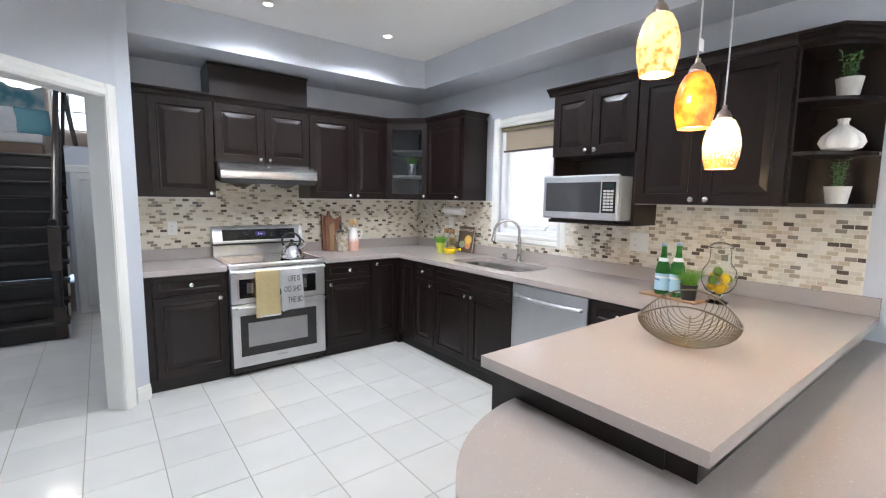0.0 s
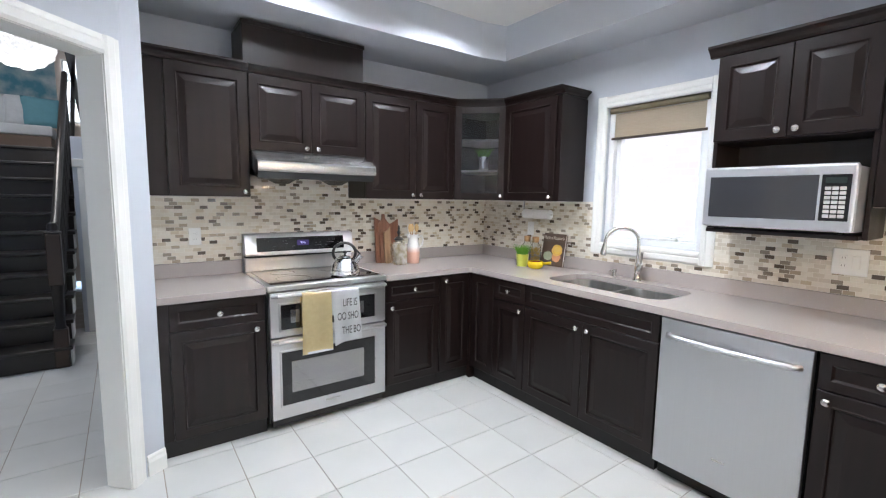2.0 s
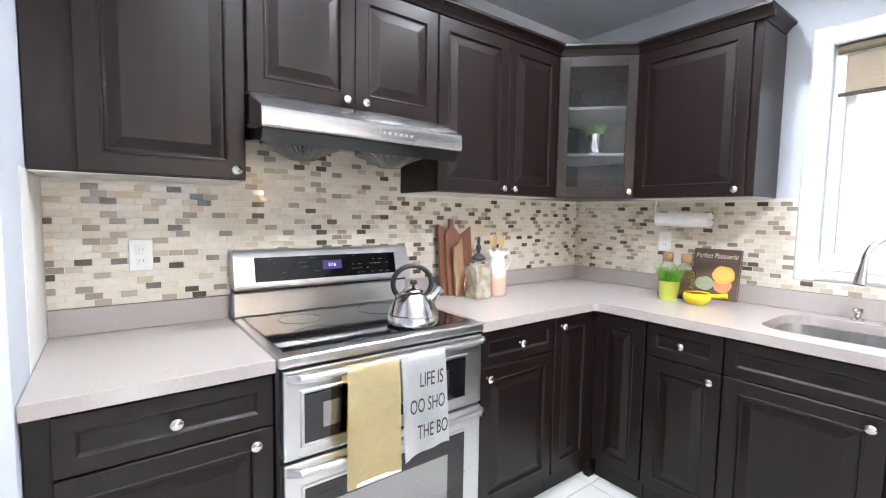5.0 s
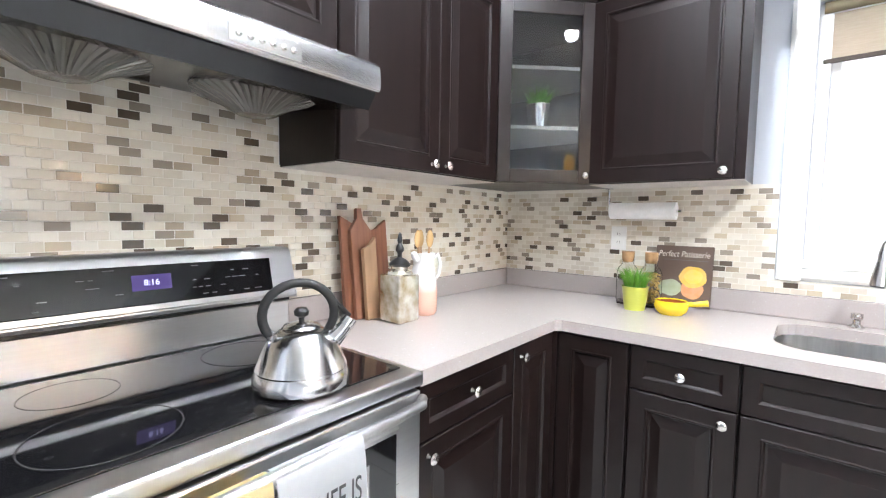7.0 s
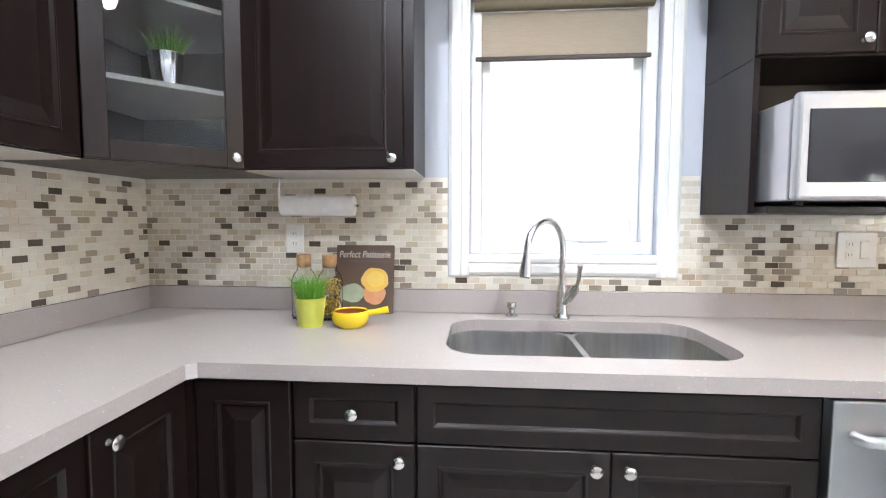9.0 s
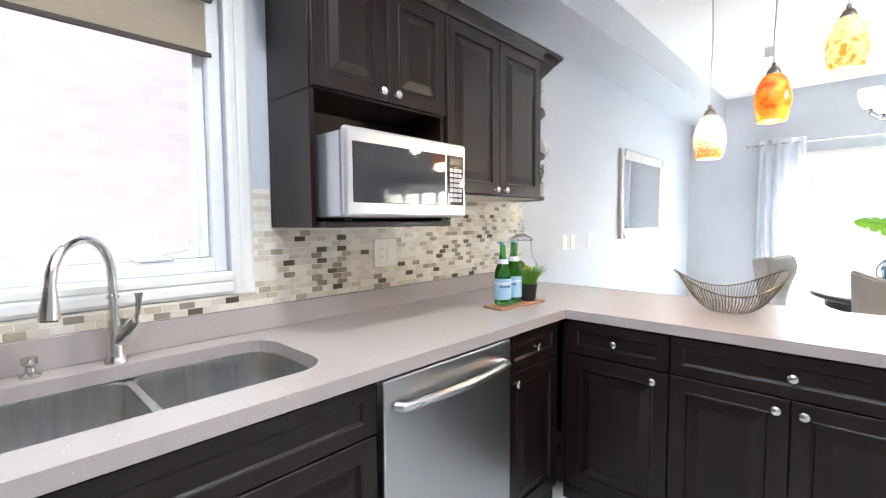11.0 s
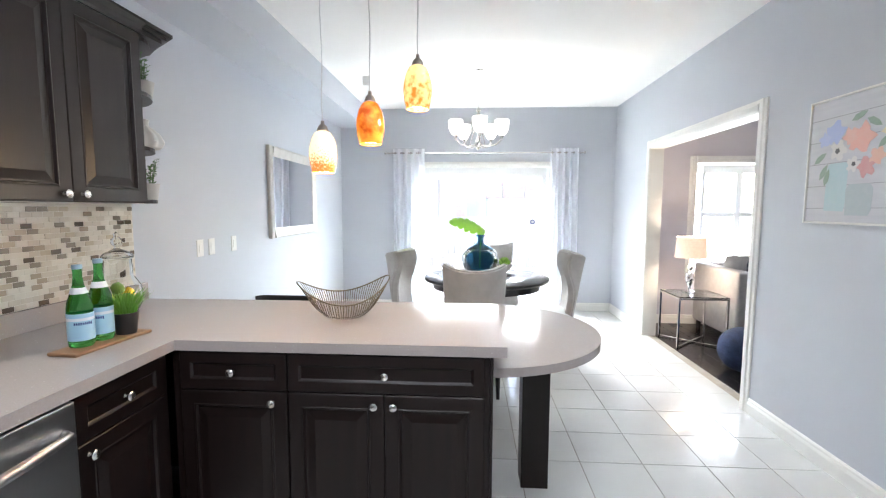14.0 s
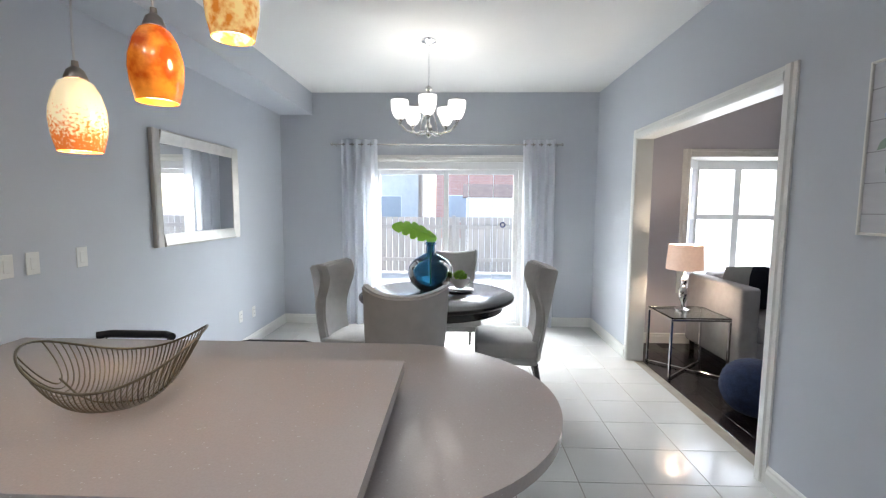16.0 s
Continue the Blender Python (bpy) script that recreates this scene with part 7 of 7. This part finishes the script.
for k, (dx, dy, dz, lemon) in enumerate(((-0.03, -0.02, 0.085, 1), (0.032, -0.012, 0.088, 1), (0.0, 0.036, 0.09, 1), (-0.042, 0.014, 0.135, 0), (0.03, 0.035, 0.14, 1), (0.03, -0.035, 0.138, 0), (-0.012, -0.036, 0.145, 1), (0.0, 0.008, 0.178, 0))):
    bm = lathe([(0, -0.034 if lemon else -0.028), (0.008, -0.03 if lemon else -0.026), (0.02, -0.02), (0.026, 0), (0.02, 0.02), (0.008, 0.03 if lemon else 0.026), (0, 0.034 if lemon else 0.028)], 20)
    ob = part("lemon" if lemon else "lime", bm, LEM if lemon else LIM, None, "", pose(3.815 + dx, 3.26 + dy, CE + dz, 60 + 20 * k, 30 * k, 50 * k), True)
    tagged(ob, "yellow lemon inside the glass jar" if lemon else "green lime inside the glass jar", "lemon" if lemon else "lime", "fruit in the jar")

# wire bowl on the peninsula
t = thing("wire_bowl", 2.885, 3.02, CE, 20, "open saddle-shaped bowl of thin bronze wires", "bowl")
WIRE = material("bronze_wire", (0.20, 0.17, 0.12), 0.35, 0.9, scale=20)


def rim(a):
    return Vector((0.216 * math.cos(a), 0.182 * math.sin(a), 0.148 + 0.046 * math.cos(2 * a) - 0.006 * math.cos(a)))


part("rim", tube([rim(2 * math.pi * k / 64) for k in range(64)], 0.0035, 8, closed=True), WIRE, t, smooth=True)
NW = 34
for k in range(NW):
    x = -0.21 + 0.42 * (k + 0.5) / NW
    a = math.acos(max(-1, min(1, x / 0.216)))
    p0, p1 = rim(a), rim(-a)
    low_x, low_z = 0.70 * x, 0.004 + 0.085 * (abs(x) / 0.216) ** 3
    pts = []
    for j in range(15):
        u = (-1 + 2 * j / 14) * math.pi / 2
        w = 1 - math.cos(u)
        pts.append((low_x + (x - low_x) * w, p0.y * math.sin(u), low_z + (p0.z - low_z) * w))
    part("wire", tube(pts, 0.0019, 5), WIRE, t, smooth=True)
part("spine", tube([(0.143 * k / 4, 0, 0.003 + 0.085 * abs(k / 4) ** 3) for k in range(-4, 5)], 0.0025, 6), WIRE, t, smooth=True)

# things on the end shelf and in the glass cabinet
CONC = material("pale_concrete_pot", (0.58, 0.57, 0.55), 0.8, color2=(0.5, 0.49, 0.47), scale=25, bump=0.2)
SPRIG = material("eucalyptus_leaf", (0.10, 0.22, 0.07), 0.5, color2=(0.06, 0.15, 0.045), scale=20)


def sprig_plant(x, y, z, seed, h):
    pot("pale_pot", x, y, z, 0.042, 0.054, 0.082, CONC, "small pale concrete pot on the end shelf")
    random.seed(seed)
    t = thing("leafy_sprigs", x, y, z + 0.06, 0, "small green leafy sprigs in a pale pot", "plant")
    st, lv = bmesh.new(), bmesh.new()
    for k in range(13):
        a, q = random.uniform(0, 6.28), random.uniform(0.2, 1)
        top = Vector((0.045 * q * math.cos(a), 0.045 * q * math.sin(a), h * random.uniform(0.65, 1)))
        base = Vector((0.02 * math.cos(a) * q, 0.02 * math.sin(a) * q, 0.0))
        tube([base, (base + top) / 2 + Vector((0, 0, 0.01)), top], 0.0012, 5, st)
        for j in range(9):
            c = base.lerp(top, 0.2 + 0.8 * j / 8)
            b = a + j * 2.4 + random.uniform(-0.4, 0.4)
            d = Vector((math.cos(b), math.sin(b), 0.5)).normalized()
            s = d.cross(Vector((0, 0, 1))).normalized() * 0.0065
            L = random.uniform(0.018, 0.028)
            vs = [lv.verts.new(c), lv.verts.new(c + d * L * 0.5 + s), lv.verts.new(c + d * L), lv.verts.new(c + d * L * 0.5 - s)]
            lv.faces.new(vs)
    part("stems", st, SPRIG, t)
    part("leaves", lv, SPRIG, t, kind="stuff")


sprig_plant(3.985, 2.825, UB + 0.019, 1, 0.155)
sprig_plant(3.985, 2.825, UB + 0.539, 2, 0.155)
t = thing("ceramic_vase", 3.985, 2.83, UB + 0.277, 0, "white pleated garlic-shaped ceramic vase", "vase")
bm = bmesh.new()
rings = []
for r, z, amp in ((0.0, 0, 0), (0.04, 0, 0.02), (0.075, 0.012, 0.06), (0.088, 0.04, 0.08), (0.075, 0.075, 0.08), (0.045, 0.105, 0.07), (0.022, 0.125, 0.03), (0.02, 0.14, 0.02), (0.026, 0.155, 0.04), (0.018, 0.158, 0.03), (0.0, 0.15, 0)):
    rings.append([bm.verts.new((r * (1 + amp * math.cos(9 * a + 14 * z)) * math.cos(a), r * (1 + amp * math.cos(9 * a + 14 * z)) * math.sin(a), z)) for a in [2 * math.pi * i / 54 for i in range(54)]])
for a, b_ in zip(rings, rings[1:]):
    for i in range(54):
        bm.faces.new((a[i], a[(i + 1) % 54], b_[(i + 1) % 54], b_[i]))
bmesh.ops.remove_doubles(bm, verts=bm.verts, dist=0.0001)
part("body", bm, material("matte_white_ceramic", (0.78, 0.77, 0.75), 0.5, scale=12), t, smooth=True)

pot("metal_pot", 3.84, 6.42, UB + 0.262, 0.042, 0.058, 0.12, CHROME, "small shiny metal pot behind the glass door")
grass_tuft(3.84, 6.42, UB + 0.37, 0.052, 0.11, 320, 6, "tuft of grass in a shiny metal pot")
t = thing("dark_bowl", 3.84, 6.42, UB + 0.0185, 0, "small dark bowl on the cabinet floor", "bowl")
part("body", lathe([(0, 0), (0.03, 0), (0.05, 0.03), (0.055, 0.06), (0.05, 0.06), (0.045, 0.032), (0, 0.01)], 28), BLACKPL, t, smooth=True)

# ---- tiles: floor, backsplash, planks ----
def tile_mesh(name, w, d, h, bevel, mat):
    """A low slab in the xy plane with a chamfered top edge; its top centre at z = h."""
    b = bevel
    v = [(-w / 2, -d / 2, 0), (w / 2, -d / 2, 0), (w / 2, d / 2, 0), (-w / 2, d / 2, 0),
         (-w / 2, -d / 2, h - b), (w / 2, -d / 2, h - b), (w / 2, d / 2, h - b), (-w / 2, d / 2, h - b),
         (-w / 2 + b, -d / 2 + b, h), (w / 2 - b, -d / 2 + b, h), (w / 2 - b, d / 2 - b, h), (-w / 2 + b, d / 2 - b, h)]
    f = [(8, 9, 10, 11)]
    for i in range(4):
        j = (i + 1) % 4
        f += [(i, j, 4 + j, 4 + i), (4 + i, 4 + j, 8 + j, 8 + i)]
    me = bpy.data.meshes.new(name)
    me.from_pydata(v, [], f)
    me.materials.append(mat)
    return me


FX, FY, GAP = 0.3596, 0.352, 0.0042
floor_ob = bpy.data.objects["floor"]
fm = tile_mesh("floor_tile", FX - GAP, FY - GAP, 0.006, 0.0012, TILE)
random.seed(11)
spots = []
for i in range(-8, 10):
    for j in range(-12, 24):
        x, y = 1.272 + FX * (i + 0.5), 1.857 + FY * (j + 0.5)
        kitchen = XW < x + 0.16 and x - 0.16 < XE and YS < y + 0.16 and y < 6.9
        hall = x < 1.30 and 5.0 < y < 9.5 and x > -1.6
        hid = (x > 3.72 and 2.9 < y < 6.7) or (y > 6.35 and x > 1.36) or (x < XW - 0.02 and y < 5.0) or (2.3 < x and 2.9 < y < 3.25)
        if (kitchen or hall) and not hid:
            spots.append((x, y))
spots.sort(key=lambda s: math.hypot(s[0] - 1.9, s[1] - 4.2))
for x, y in spots[:300]:
    ob = new("tile", fm)
    ob.parent = floor_ob
    ob.matrix_basis = pose(x, y, FZ - 0.006 + random.uniform(-0.0004, 0.0004), random.uniform(-0.05, 0.05), random.uniform(-0.05, 0.05), 180 * random.randint(0, 1))
rest = spots[300:]


def joined(name, mesh, places, mat, parent, kind="stuff"):
    vs = np.array([v.co[:] for v in mesh.vertices])
    fs = [tuple(p.vertices) for p in mesh.polygons]
    V, F = [], []
    for m in places:
        o = len(V)
        M = np.array(m)
        V.extend((vs @ M[:3, :3].T + M[:3, 3]).tolist())
        F.extend([tuple(o + k for k in f) for f in fs])
    me = bpy.data.meshes.new(name)
    me.from_pydata(V, [], F)
    me.materials.append(mat)
    ob = new(name, me)
    ob.parent = parent
    return tagged(ob, "", "", "", kind)


if rest:
    joined("far_tiles", fm, [pose(x, y, FZ - 0.006) for x, y in rest], TILE, floor_ob)

# dark planks in the living room
pm = tile_mesh("plank", 0.125, 1.2, 0.008, 0.001, PLANK)
lf = bpy.data.objects["living_floor"]
for i in range(17):
    for j in range(4):
        x, y = XW - 0.142 - 0.0635 - 0.127 * i, LYS + 0.6 + 1.203 * j - (0.4 * (i % 3)) + 0.2
        if y < 3.2:
            ob = new("plank", pm)
            ob.parent = lf
            ob.matrix_basis = pose(x, y, FZ - 0.008)

# mosaic backsplash
BW, BH, BG = 0.0510, 0.0243, 0.0022
COLS = [("cream_stone", (0.64, 0.585, 0.49), (0.575, 0.515, 0.42), 0.30), ("ivory_stone", (0.69, 0.65, 0.57), (0.63, 0.585, 0.50), 0.30), ("sand_stone", (0.54, 0.46, 0.33), (0.48, 0.40, 0.28), 0.32),
        ("tan_glass", (0.42, 0.35, 0.26), (0.36, 0.30, 0.22), 0.12), ("taupe_glass", (0.30, 0.26, 0.21), (0.25, 0.21, 0.165), 0.10), ("brown_glass", (0.11, 0.085, 0.062), (0.08, 0.06, 0.043), 0.09)]
WEIGHT = [0.34, 0.34, 0.08, 0.07, 0.09, 0.08]
TM = []
for nm, c1, c2, ro in COLS:
    m = material(nm + "_tile", c1, ro, color2=c2, scale=22, random_value=0.07, bump=0.03, bump_scale=60, coat=0.2 if ro < 0.2 else 0.1)
    TM.append(tile_mesh(nm, BW - BG, BH - BG, 0.005, 0.0008, m))


def backsplash(name, x, y, rz, panels, near, label):
    """panels: (x0, x1, z0, z1) in the wall's own frame; near: the stretch whose tiles stay single."""
    big = thing(name, x, y, 0, rz, label, "backsplash", "", "structure")
    bm = None
    for a, b, c, d in panels:
        bm = box(a, b, -0.0078, -0.0005, c, d, 0, bm)
    part("grout", bm, GROUT, big)
    rows = int(0.9 / BH)

    def covered(x, z):
        return any(a - 0.002 <= x <= b + 0.002 and c <= z <= d for a, b, c, d in panels)

    lots = {}
    single = 0
    for r in range(rows):
        z = 1.006 + BH * (r + 0.5)
        off = BW * 0.5 * (r % 2)
        last = 0
        n0 = int(min(p[0] for p in panels) / BW) - 1
        n1 = int(max(p[1] for p in panels) / BW) + 2
        for i in range(n0, n1):
            cx = off + BW * i
            for a, b, c, d in panels:
                if a <= cx <= b and c - 0.001 <= z - BH / 2 + 0.004 and z + BH / 2 - 0.004 <= d + 0.002:
                    k = random.choices(range(6), WEIGHT)[0]
                    if last > 1 and k > 1 and random.random() < 0.7:
                        k = random.randint(0, 1)
                    last = k
                    lx, rx = cx - BW / 2, cx + BW / 2
                    lx, rx = lx if covered(lx, z) else max(lx, a), rx if covered(rx, z) else min(rx, b)
                    m = Matrix.Translation(((lx + rx) / 2, -0.004, z)) @ Matrix.Rotation(radians(90), 4, "X") @ Matrix.Diagonal(((rx - lx) / BW, 1, random.uniform(0.8, 1.1), 1))
                    if near[0] < cx < near[1] and near[2] < z < near[3] and single < 290:
                        ob = new("tile", TM[k])
                        ob.parent = big
                        ob.matrix_basis = m
                        single += 1
                    else:
                        lots.setdefault(k, []).append(m)
                    break
    for k, ms in sorted(lots.items()):
        joined("mosaic", TM[k], ms, TM[k].materials[0], big)
    return big


structure("trim", box(1.2855, 1.2875, YN - 0.42, YN - 0.001, CE + 0.001, UB, 0), TRIM, "thin white edge strip beside the backsplash", "trim")
random.seed(21)
backsplash("backsplash_north", 1.288, YN, 0, [(0.0, 0.565, 1.006, UB), (0.566, 1.395, 1.006, 1.70), (1.396, XE - 1.288 - 0.006, 1.006, UB)], (0.6, 1.6, 1.12, 1.7), "cream and brown stone and glass mosaic behind the range")
E0 = YN - 0.006
backsplash("backsplash_east", XE, E0, -90, [(0.0, E0 - 5.482, 1.006, UB), (E0 - 5.481, E0 - 4.576, 1.006, WZ0 - 0.087), (E0 - 4.575, E0 - 3.83, 1.006, 1.31), (E0 - 3.829, E0 - 2.715, 1.006, UB), (E0 - 4.575, E0 - 4.505, 1.311, UB)], (0.5, 1.3, 1.0, 1.46), "cream and brown stone and glass mosaic behind the sink")

# from the plan's units to metres, with the floor at zero
whole = Matrix.Scale(UNIT, 4) @ Matrix.Translation((0, 0, -FZ))
for ob in list(scene.objects):
    if ob.parent is None and ob != cam:
        ob.matrix_basis = whole @ ob.matrix_basis
        if ob.type == "LIGHT" and ob.data.type != "SUN":
            ob.data.energy *= UNIT ** 2
